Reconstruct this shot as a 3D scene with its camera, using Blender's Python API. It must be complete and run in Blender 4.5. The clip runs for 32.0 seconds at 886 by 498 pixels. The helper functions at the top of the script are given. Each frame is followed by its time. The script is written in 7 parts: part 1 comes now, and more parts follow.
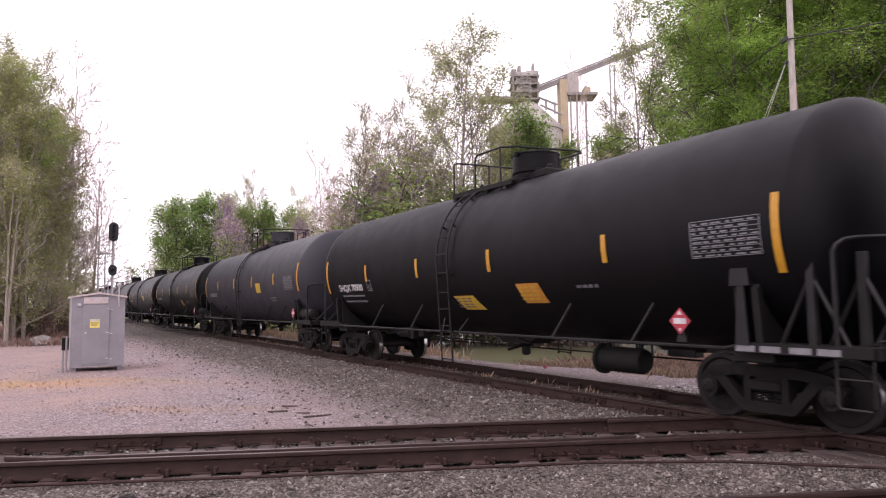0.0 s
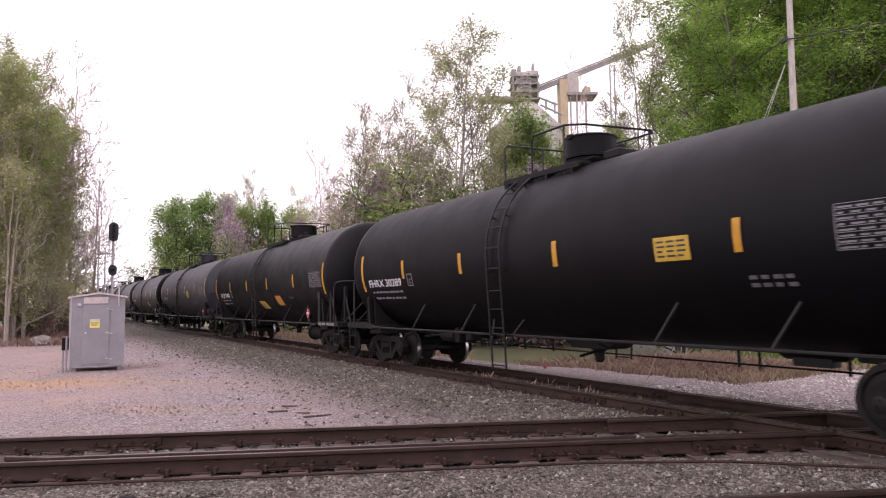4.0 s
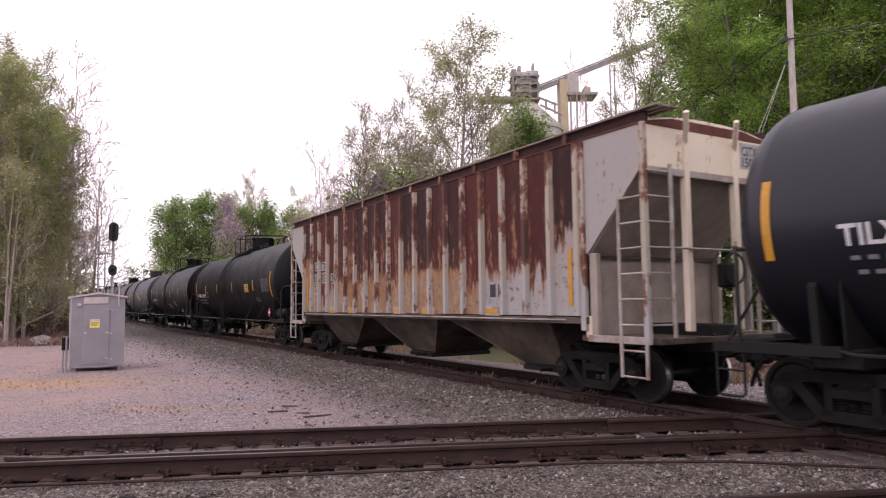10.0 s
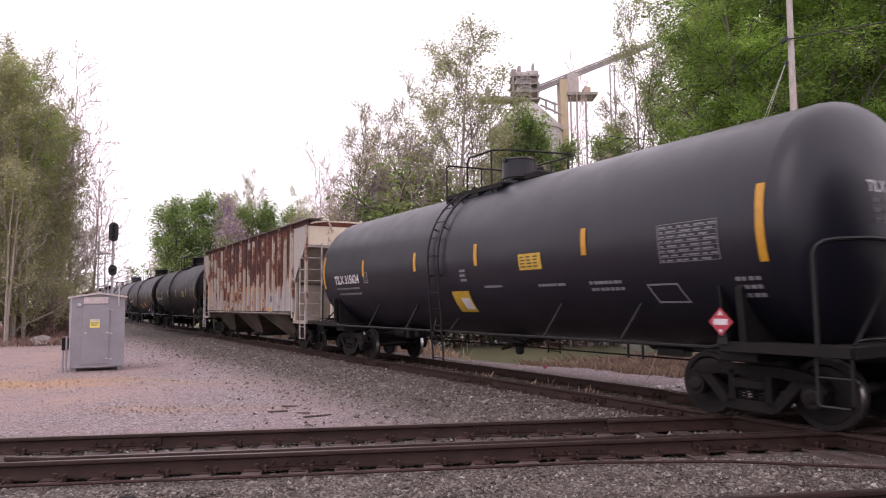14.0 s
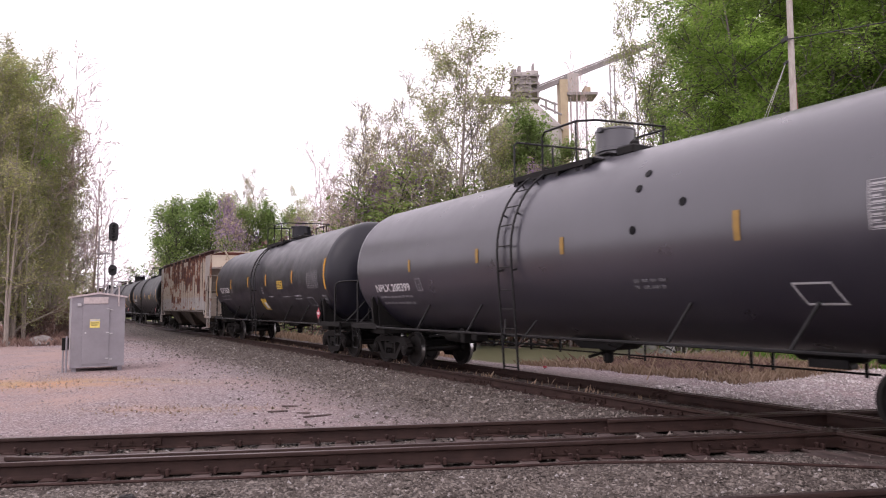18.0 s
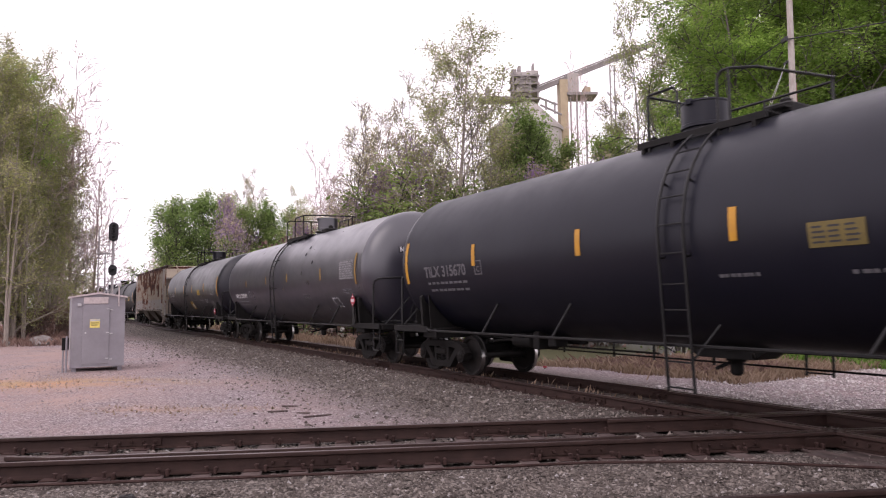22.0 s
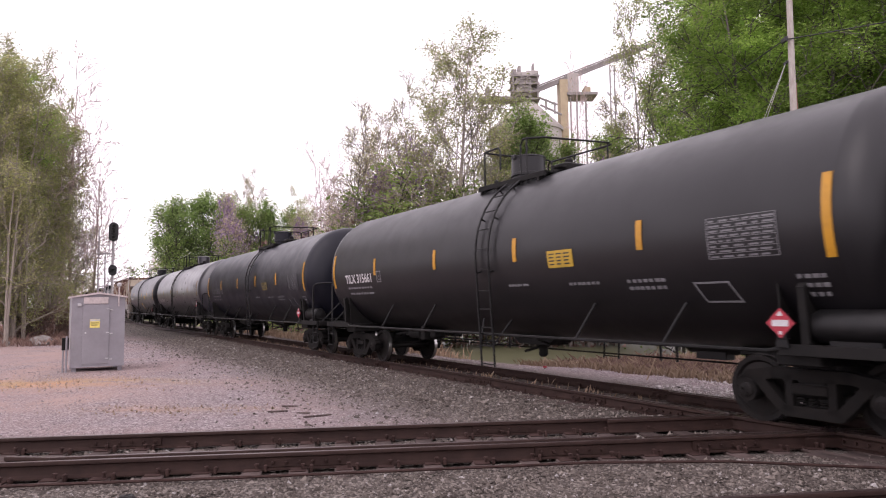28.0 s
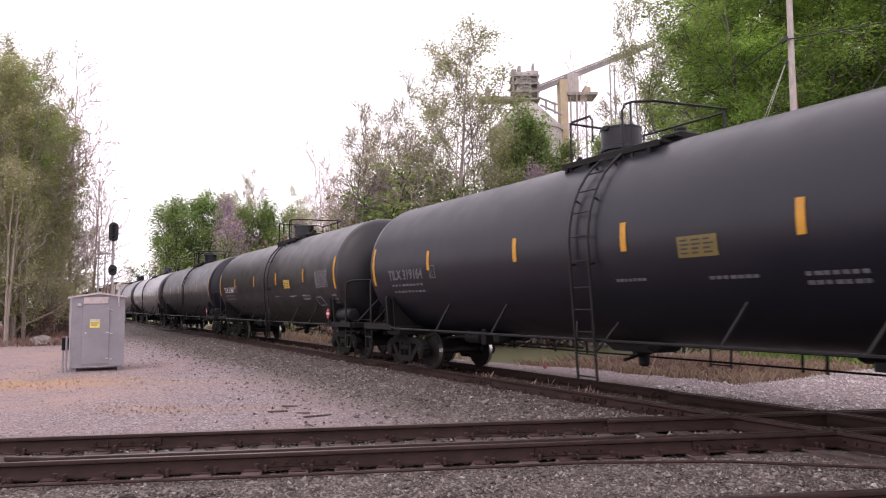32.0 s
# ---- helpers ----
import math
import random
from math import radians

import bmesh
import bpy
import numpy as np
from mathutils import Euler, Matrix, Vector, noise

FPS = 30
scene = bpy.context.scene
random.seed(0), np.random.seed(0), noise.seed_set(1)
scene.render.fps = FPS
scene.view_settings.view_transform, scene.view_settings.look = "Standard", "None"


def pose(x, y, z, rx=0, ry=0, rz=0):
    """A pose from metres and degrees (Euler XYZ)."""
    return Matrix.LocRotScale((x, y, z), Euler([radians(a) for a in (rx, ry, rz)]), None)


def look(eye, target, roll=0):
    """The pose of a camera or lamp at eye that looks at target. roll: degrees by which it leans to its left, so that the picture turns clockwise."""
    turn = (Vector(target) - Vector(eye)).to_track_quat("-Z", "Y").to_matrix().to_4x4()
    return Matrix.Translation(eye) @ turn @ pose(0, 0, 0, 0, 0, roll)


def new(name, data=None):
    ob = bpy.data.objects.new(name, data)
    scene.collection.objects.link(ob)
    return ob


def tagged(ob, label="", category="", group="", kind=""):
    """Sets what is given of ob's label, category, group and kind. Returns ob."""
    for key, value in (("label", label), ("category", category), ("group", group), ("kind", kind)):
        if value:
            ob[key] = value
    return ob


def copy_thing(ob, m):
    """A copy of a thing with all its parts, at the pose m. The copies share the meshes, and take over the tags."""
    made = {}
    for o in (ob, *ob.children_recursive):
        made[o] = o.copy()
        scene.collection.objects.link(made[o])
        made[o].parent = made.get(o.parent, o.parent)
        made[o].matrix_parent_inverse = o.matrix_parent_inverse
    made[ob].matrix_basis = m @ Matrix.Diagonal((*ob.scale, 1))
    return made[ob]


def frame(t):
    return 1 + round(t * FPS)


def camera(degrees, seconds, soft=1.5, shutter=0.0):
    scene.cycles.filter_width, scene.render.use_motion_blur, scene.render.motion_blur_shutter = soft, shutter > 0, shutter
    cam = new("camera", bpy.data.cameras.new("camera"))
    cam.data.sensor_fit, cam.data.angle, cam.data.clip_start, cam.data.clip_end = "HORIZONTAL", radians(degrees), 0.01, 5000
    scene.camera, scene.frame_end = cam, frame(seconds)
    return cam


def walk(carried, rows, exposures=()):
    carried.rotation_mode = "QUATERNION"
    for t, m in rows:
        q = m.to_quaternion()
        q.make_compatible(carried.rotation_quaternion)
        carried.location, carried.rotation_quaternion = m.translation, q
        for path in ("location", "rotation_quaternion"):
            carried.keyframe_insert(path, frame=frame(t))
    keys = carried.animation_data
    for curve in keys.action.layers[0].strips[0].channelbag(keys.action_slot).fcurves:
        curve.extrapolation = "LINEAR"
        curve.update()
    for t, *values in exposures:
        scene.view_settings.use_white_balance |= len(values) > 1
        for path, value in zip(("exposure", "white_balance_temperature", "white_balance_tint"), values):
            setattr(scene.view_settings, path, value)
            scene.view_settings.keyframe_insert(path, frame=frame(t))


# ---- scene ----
# The camera stands still beside a level rail crossing while a freight train rolls away from it.
cam = camera(66.32, 32.0, soft=1.1, shutter=0.35)
EYE = (0.0, 0.0, 1.688)
VIEW = look(EYE, (0.0, math.cos(0.0799), 1.688 + math.sin(0.0799)), -0.59)
walk(cam, [(0.0, VIEW), (32.0, VIEW)], exposures=[(0.0, 0.68, 6500, 26), (6.5, 0.62, 6500, 26), (8.5, 0.46, 6500, 27), (10.5, 0.43, 6500, 27), (13.0, 0.47, 6500, 27), (18.0, 0.58, 6500, 25), (22.0, 0.52, 6500, 25), (25.0, 0.58, 6500, 25), (32.0, 0.6, 6500, 25)])

# ---- light: a bright overcast sky with a very soft sun ----
world = bpy.data.worlds.new("overcast_sky")
scene.world = world
world.use_nodes = True
wn = world.node_tree.nodes
wl = world.node_tree.links
sky = wn.new("ShaderNodeTexSky")
sky.sky_type = "NISHITA"
sky.sun_disc = False
sky.sun_elevation = radians(48)
sky.sun_rotation = radians(215)
sky.air_density, sky.dust_density, sky.ozone_density = 1.0, 1.5, 1.0
veil = wn.new("ShaderNodeHueSaturation")
veil.inputs["Saturation"].default_value = 0.12
wl.new(sky.outputs["Color"], veil.inputs["Color"])
cloud = wn.new("ShaderNodeMix")
cloud.data_type = "RGBA"
cloud.inputs[0].default_value = 0.85
cloud.inputs[7].default_value = (9.6, 9.4, 9.6, 1)
wl.new(veil.outputs["Color"], cloud.inputs[6])
wl.new(cloud.outputs[2], wn["Background"].inputs["Color"])
wn["Background"].inputs["Strength"].default_value = 0.13
sun = new("sun", bpy.data.lights.new("sun", "SUN"))
sun.data.energy, sun.data.angle, sun.data.color = 0.6, radians(45), (1.0, 0.96, 0.9)
sun.matrix_world = look((0, 0, 60), (0 + 60 * math.sin(radians(35)) * 0.9, 60 * math.cos(radians(35)) * 0.9, 0))


# ---- mesh and part helpers ----
class MB:
    """Collects vertices and faces of one mesh."""

    def __init__(self):
        self.v, self.f, self.smooth = [], [], []

    def add(self, verts, faces, smooth=False):
        o = len(self.v)
        self.v += [tuple(p) for p in verts]
        self.f += [tuple(i + o for i in q) for q in faces]
        self.smooth += [smooth] * len(faces)
        return self

    def box(self, x0, y0, z0, x1, y1, z1, b=0.0):
        """A box with chamfered edges along all sides."""
        if b <= 0:
            v = [(x, y, z) for z in (z0, z1) for y in (y0, y1) for x in (x0, x1)]
            return self.add(v, [(0, 2, 3, 1), (4, 5, 7, 6), (0, 1, 5, 4), (2, 6, 7, 3), (0, 4, 6, 2), (1, 3, 7, 5)])
        v = []
        for z, k in ((z0, b), (z0 + b, 0), (z1 - b, 0), (z1, b)):
            v += [(x0 + k + b, y0 + k, z), (x1 - k - b, y0 + k, z), (x1 - k, y0 + k + b, z), (x1 - k, y1 - k - b, z),
                  (x1 - k - b, y1 - k, z), (x0 + k + b, y1 - k, z), (x0 + k, y1 - k - b, z), (x0 + k, y0 + k + b, z)]
        f = [tuple(range(7, -1, -1)), tuple(range(24, 32))]
        for r in range(3):
            for i in range(8):
                j = (i + 1) % 8
                f.append((r * 8 + i, r * 8 + j, r * 8 + 8 + j, r * 8 + 8 + i))
        return self.add(v, f)

    def tube(self, path, r, n=8, closed=False, caps=True, smooth=True):
        """A round bar along a path; r is a radius or one for each point."""
        pts = [Vector(p) for p in path]
        rs = r if isinstance(r, (list, tuple)) else [r] * len(pts)
        v, f = [], []
        ref = None
        for i, p in enumerate(pts):
            a, c = pts[max(i - 1, 0)], pts[min(i + 1, len(pts) - 1)]
            d = (c - a).normalized()
            if ref is None or abs(ref.dot(d)) > 0.97:
                ref = Vector((0, 0, 1)) if abs(d.z) < 0.9 else Vector((1, 0, 0))
            s = d.cross(ref).normalized()
            t = s.cross(d).normalized()
            ref = t
            for k in range(n):
                g = 2 * math.pi * k / n
                v.append(p + (s * math.cos(g) + t * math.sin(g)) * rs[i])
        for i in range(len(pts) - 1):
            for k in range(n):
                m = (k + 1) % n
                f.append((i * n + k, i * n + m, i * n + n + m, i * n + n + k))
        self.add(v, f, smooth)
        if caps:
            o = len(self.v) - len(v)
            self.f += [tuple(o + k for k in range(n - 1, -1, -1)), tuple(o + (len(pts) - 1) * n + k for k in range(n))]
            self.smooth += [False, False]
        return self

    def lathe(self, prof, n=32, axis="x", at=(0, 0, 0), smooth=True):
        """Turns a profile of (along, radius) about an axis through at."""
        v, f = [], []
        for a, r in prof:
            for k in range(n):
                g = 2 * math.pi * k / n
                c, s = r * math.cos(g), r * math.sin(g)
                q = {"x": (a, c, s), "y": (s, a, c), "z": (c, s, a)}[axis]
                v.append((q[0] + at[0], q[1] + at[1], q[2] + at[2]))
        for i in range(len(prof) - 1):
            for k in range(n):
                m = (k + 1) % n
                f.append((i * n + k, i * n + m, i * n + n + m, i * n + n + k))
        self.add(v, f, smooth)
        o = len(self.v) - len(v)
        if prof[0][1] > 1e-5:
            self.f.append(tuple(o + k for k in range(n - 1, -1, -1)))
            self.smooth.append(False)
        if prof[-1][1] > 1e-5:
            self.f.append(tuple(o + (len(prof) - 1) * n + k for k in range(n)))
            self.smooth.append(False)
        return self

    def prism(self, outline, a0, a1, axis="y"):
        """Extrudes an outline: (x, z) along y, (y, z) along x or (x, y) along z."""
        n = len(outline)
        put = {"y": lambda p, a: (p[0], a, p[1]), "x": lambda p, a: (a, p[0], p[1]), "z": lambda p, a: (p[0], p[1], a)}[axis]
        v = [put(p, a0) for p in outline] + [put(p, a1) for p in outline]
        f = [tuple(range(n)), tuple(range(2 * n - 1, n - 1, -1))]
        f += [(i, i + n, (i + 1) % n + n, (i + 1) % n) for i in range(n)]
        return self.add(v, f)

    def moved(self, m):
        self.v = [tuple(m @ Vector(p)) for p in self.v]
        return self

    def mesh(self, name, *mats):
        me = bpy.data.meshes.new(name)
        me.from_pydata(self.v, [], self.f)
        me.polygons.foreach_set("use_smooth", self.smooth)
        for m in mats:
            me.materials.append(m)
        bm = bmesh.new()
        bm.from_mesh(me)
        bmesh.ops.recalc_face_normals(bm, faces=bm.faces)
        bm.to_mesh(me)
        bm.free()
        me.set_sharp_from_angle(angle=radians(38))
        return me


def part(name, shape, material, parent, label="", at=None):
    """Links one mesh as a part of a thing; shape is an MB or a finished mesh."""
    me = shape.mesh(name, material) if isinstance(shape, MB) else shape
    ob = new(name, me)
    ob.parent = parent
    if at is not None:
        ob.matrix_basis = at
    if label:
        ob["label"] = label
    return ob


def thing(name, label, category, at, group="", kind=""):
    ob = new(name)
    ob.empty_display_size = 0.3
    ob.matrix_basis = at
    return tagged(ob, label, category, group, kind)


def solid(name, shape, material, label, category="", at=None, group="", kind=""):
    """A thing or a piece of the setting made of one mesh."""
    me = shape.mesh(name, material) if isinstance(shape, MB) else shape
    ob = new(name, me)
    if at is not None:
        ob.matrix_basis = at
    return tagged(ob, label, category, group, kind)


# ---- materials ----
class Mat:
    """A small builder round a Principled material."""

    def __init__(self, name, rough=0.7, metal=0.0, spec=0.5):
        self.m = bpy.data.materials.new(name)
        self.m.use_nodes = True
        self.n, self.l = self.m.node_tree.nodes, self.m.node_tree.links
        self.b = self.n["Principled BSDF"]
        self.b.inputs["Roughness"].default_value = rough
        self.b.inputs["Metallic"].default_value = metal
        self.b.inputs["Specular IOR Level"].default_value = spec
        self.co = self.n.new("ShaderNodeTexCoord")
        self.info = None

    def noise(self, scale, detail=4, rough=0.6, stretch=(1, 1, 1), space="Object", warp=0.0):
        mp = self.n.new("ShaderNodeMapping")
        mp.inputs["Scale"].default_value = stretch
        self.l.new(self.co.outputs[space], mp.inputs["Vector"])
        t = self.n.new("ShaderNodeTexNoise")
        t.inputs["Scale"].default_value = scale
        t.inputs["Detail"].default_value = detail
        t.inputs["Roughness"].default_value = rough
        t.inputs["Distortion"].default_value = warp
        if self.info is None:
            self.info = self.n.new("ShaderNodeObjectInfo")
        add = self.n.new("ShaderNodeVectorMath")
        add.operation = "ADD"
        far = self.n.new("ShaderNodeVectorMath")
        far.operation = "SCALE"
        far.inputs[0].default_value = (7.3, 3.1, 5.7)
        self.l.new(self.info.outputs["Random"], far.inputs["Scale"])
        self.l.new(mp.outputs[0], add.inputs[0])
        self.l.new(far.outputs[0], add.inputs[1])
        self.l.new(add.outputs[0], t.inputs["Vector"])
        return t.outputs["Fac"]

    def ramp(self, fac, stops):
        r = self.n.new("ShaderNodeValToRGB")
        e = r.color_ramp.elements
        while len(e) < len(stops):
            e.new(0.5)
        for k, (p, c) in zip(e, stops):
            k.position = p
            k.color = (*c, 1) if isinstance(c, tuple) else (c, c, c, 1)
        self.l.new(fac, r.inputs["Fac"])
        return r.outputs["Color"]

    def mix(self, a, b, fac, mode="MIX"):
        m = self.n.new("ShaderNodeMix")
        m.data_type, m.blend_type = "RGBA", mode
        for sock, val in ((m.inputs[0], fac), (m.inputs[6], a), (m.inputs[7], b)):
            if isinstance(val, bpy.types.NodeSocket):
                self.l.new(val, sock)
            elif isinstance(val, tuple):
                sock.default_value = (*val, 1)
            else:
                sock.default_value = val
        return m.outputs[2]

    def math(self, op, a, b=0.0, clamp=False):
        m = self.n.new("ShaderNodeMath")
        m.operation, m.use_clamp = op, clamp
        for sock, val in zip(m.inputs, (a, b)):
            if isinstance(val, bpy.types.NodeSocket):
                self.l.new(val, sock)
            else:
                sock.default_value = val
        return m.outputs[0]

    def xyz(self, space="Object"):
        s = self.n.new("ShaderNodeSeparateXYZ")
        self.l.new(self.co.outputs[space], s.inputs[0])
        return s.outputs

    def colour(self, c):
        if isinstance(c, tuple):
            self.b.inputs["Base Color"].default_value = (*c, 1)
        else:
            self.l.new(c, self.b.inputs["Base Color"])
        return self

    def rough(self, c):
        self.l.new(c, self.b.inputs["Roughness"])
        return self

    def bump(self, h, strength=0.3, dist=0.02):
        b = self.n.new("ShaderNodeBump")
        b.inputs["Strength"].default_value = strength
        b.inputs["Distance"].default_value = dist
        self.l.new(h, b.inputs["Height"])
        self.l.new(b.outputs[0], self.b.inputs["Normal"])
        return self


def tank_paint(name, base, dust, rough=0.5, sheen=0.5):
    m = Mat(name, rough, 0.0, sheen)
    big = m.noise(0.7, 5, 0.65, (1, 1, 0.5))
    streak = m.noise(2.2, 5, 0.7, (3.0, 3.0, 0.22))
    c = m.mix(base, dust, m.ramp(big, [(0.35, 0.0), (0.75, 0.75)]))
    c = m.mix(c, tuple(0.55 * k for k in base), m.ramp(streak, [(0.5, 0.0), (0.72, 0.18)]))
    m.colour(c)
    m.rough(m.ramp(m.noise(1.6, 4), [(0.3, rough - 0.03), (0.7, rough + 0.07)]))
    return m.bump(m.noise(0.9, 2), 0.008, 0.05).m


def grimy(name, base, dirt, rough=0.7, metal=0.0, scale=4.0):
    m = Mat(name, rough, metal, 0.3)
    a = m.noise(scale, 5, 0.7)
    c = m.mix(base, dirt, m.ramp(a, [(0.38, 0.0), (0.68, 1.0)]))
    m.colour(c)
    return m.bump(m.noise(scale * 9, 3), 0.25, 0.006).m


def plain(name, c, rough=0.6, metal=0.0):
    m = Mat(name, rough, metal)
    n = m.noise(9.0, 4, 0.7)
    m.colour(m.mix(c, tuple(0.72 * k for k in c), m.ramp(n, [(0.4, 0.0), (0.75, 1.0)])))
    return m.m


TANK_BLACK = tank_paint("black_tank_paint", (0.0022, 0.002, 0.0028), (0.0042, 0.0037, 0.0046), 0.5, 0.13)
TANK_CHARCOAL = tank_paint("charcoal_tank_paint", (0.0062, 0.0062, 0.011), (0.0094, 0.009, 0.0145), 0.36, 0.36)
TANK_DUSTY = tank_paint("dusty_charcoal_tank_paint", (0.0048, 0.0051, 0.0104), (0.0082, 0.0083, 0.015), 0.38, 0.27)
TANK_BROWN = tank_paint("brownish_charcoal_tank_paint", (0.0068, 0.0061, 0.0076), (0.0102, 0.0092, 0.0108), 0.38, 0.4)
TANK_PALE = tank_paint("pale_grey_tank_paint", (0.3, 0.29, 0.29), (0.42, 0.4, 0.4), 0.5)
TANK_GREY = tank_paint("weathered_grey_tank_paint", (0.019, 0.0175, 0.0265), (0.029, 0.0268, 0.038), 0.3, 1.0)
TANK_SLATE = tank_paint("slate_grey_tank_paint", (0.022, 0.021, 0.028), (0.034, 0.031, 0.039), 0.55, 0.25)
# UNDER, CASTING, WHEEL and PIPE are darkened to hold the shade beneath cars
UNDER = grimy("grimy_shade_darkened_underframe", (0.0026, 0.0022, 0.0021), (0.0066, 0.0052, 0.0047), 0.75)
CASTING = grimy("dusty_shade_darkened_steel", (0.0026, 0.002, 0.0018), (0.0075, 0.0052, 0.0042), 0.85)
WHEEL = grimy("dirty_shade_darkened_wheel", (0.0045, 0.0038, 0.0036), (0.012, 0.009, 0.0078), 0.6, 0.2)
TREAD = plain("polished_wheel_tread", (0.5, 0.49, 0.48), 0.3, 1.0)
PIPE = grimy("black_pipe_paint", (0.0042, 0.0041, 0.0045), (0.0098, 0.0088, 0.009), 0.5)
YELLOW = plain("yellow_reflective_tape", (0.46, 0.22, 0.01), 0.45)
OLD_SIGN = plain("blackened_yellow_sign", (0.13, 0.095, 0.022), 0.6)
DULL_YELLOW = plain("faded_yellow_paint", (0.26, 0.15, 0.03), 0.6)
SIGN_YELLOW = plain("yellow_sign_paint", (0.46, 0.29, 0.025), 0.5)
SIGN_ORANGE = plain("orange_sign_paint", (0.44, 0.19, 0.022), 0.5)
WHITE = plain("white_lettering", (0.5, 0.49, 0.5), 0.6)
DIM = plain("dull_white_print", (0.17, 0.165, 0.175), 0.7)
FADED = plain("faded_lettering", (0.1, 0.096, 0.105), 0.7)
FADED_WHITE = plain("dusty_white_stencil", (0.36, 0.35, 0.36), 0.7)
RED = plain("red_placard", (0.34, 0.022, 0.04), 0.5)
BLACK_INK = plain("black_lettering", (0.02, 0.02, 0.025), 0.6)

# ---- plan: z = 0 is the top of the rails ----
PHI = 0.5368
U = Vector((-math.sin(PHI), math.cos(PHI), 0))
N = Vector((math.cos(PHI), math.sin(PHI), 0))
LINE = 9.58
AL = 0.13
W = Vector((math.cos(AL), math.sin(AL), 0))
M = Vector((-math.sin(AL), math.cos(AL), 0))
CROSS = 8.88
CROSS_NEAR = 4.87
GAUGE = 0.7525


def on_line(s, off=0.0, z=0.0):
    """A point of the train's track: s along it, off to the far side."""
    return N * (LINE + off) + U * s + Vector((0, 0, z))


def smooth_step(a, b, x):
    t = np.clip((x - a) / (b - a), 0, 1)
    return t * t * (3 - 2 * t)


def ground_height(x, y):
    d = x * N.x + y * N.y - LINE
    s = x * U.x + y * U.y
    c = x * M.x + y * M.y
    z = -0.24 + 0.05 * np.sin(x * 0.31 + 1.0) * np.sin(y * 0.23) + 0.02 * np.sin(x * 1.3) * np.cos(y * 1.1)
    bed = 1 - smooth_step(1.5, 3.2, np.abs(d))
    z = z * (1 - bed) + -0.2 * bed
    bed = 1 - smooth_step(1.6, 2.4, np.abs(c - CROSS))
    z = z * (1 - bed) + -0.185 * bed
    z = z - 0.04 * (1 - smooth_step(0.95, 1.1, np.abs(c - CROSS)))
    ditch = smooth_step(3.0, 8.0, d) * smooth_step(15, 22, s)
    z = z - 1.35 * ditch * (1 - smooth_step(20, 32, d))
    z = z - 0.25 * smooth_step(9, 16, d) * (1 - smooth_step(13, 20, s))
    back = smooth_step(30, 80, d)
    z = z + 1.2 * back
    z = z + 0.5 * smooth_step(13, 22, -d) * smooth_step(20, 34, y)
    return z


def stops(*spans):
    out = []
    for a, b, step in spans:
        out += list(np.arange(a, b - 1e-6, step))
    return np.array(out)


def build_ground():
    xs = stops((-900, -200, 70), (-200, -60, 10), (-60, -26, 2), (-26, 20, 0.3), (20, 60, 1.5), (60, 200, 10), (200, 901, 70))
    ys = stops((-400, -20, 38), (-20, 3, 1.5), (3, 30, 0.3), (30, 80, 1.2), (80, 220, 8), (220, 1501, 80))
    gx, gy = np.meshgrid(xs, ys)
    gz = ground_height(gx, gy)
    rng = np.random.default_rng(5)
    near = (np.abs(gx) < 27) & (gy < 31)
    gz = gz + near * rng.normal(0, 0.008, gz.shape)
    nx, ny = len(xs), len(ys)
    v = np.stack([gx, gy, gz], -1).reshape(-1, 3)
    i = np.arange(nx * ny).reshape(ny, nx)
    f = np.stack([i[:-1, :-1], i[:-1, 1:], i[1:, 1:], i[1:, :-1]], -1).reshape(-1, 4)
    me = bpy.data.meshes.new("ground")
    me.from_pydata(v.tolist(), [], f.tolist())
    d = gx * N.x + gy * N.y - LINE
    s = gx * U.x + gy * U.y
    c = gx * M.x + gy * M.y
    grass = np.maximum(smooth_step(4.5, 7.0, d) * smooth_step(8, 14, s), smooth_step(11.0, 14.0, d))
    grass = np.maximum(grass, smooth_step(14, 19, -d) * smooth_step(22, 27, gy))
    grass = np.maximum(grass, smooth_step(90, 140, np.hypot(gx, gy)))
    clay = smooth_step(6.0, 9.5, -d) * smooth_step(4.2, 6.0, c - CROSS) * 0.75
    ballast = np.maximum(1 - smooth_step(2.2, 5.0, np.abs(d + 0.8)), 1 - smooth_step(1.9, 3.0, np.abs(c - CROSS + 0.6)))
    ballast = np.maximum(ballast, (c < CROSS) * 1.0)
    straw = 1.5 * np.exp(-((gx + 10.8) / 3.4) ** 2 - ((gy - 17.2) / 0.9) ** 2) + 0.45 * np.exp(-((gx + 5) / 1.8) ** 2 - ((gy - 12.9) / 0.4) ** 2)
    for name, val in (("grass", grass), ("clay", clay), ("ballast", ballast), ("straw", straw)):
        me.attributes.new(name, "FLOAT", "POINT").data.foreach_set("value", val.reshape(-1).astype(np.float32))
    me.polygons.foreach_set("use_smooth", [True] * len(me.polygons))
    return me


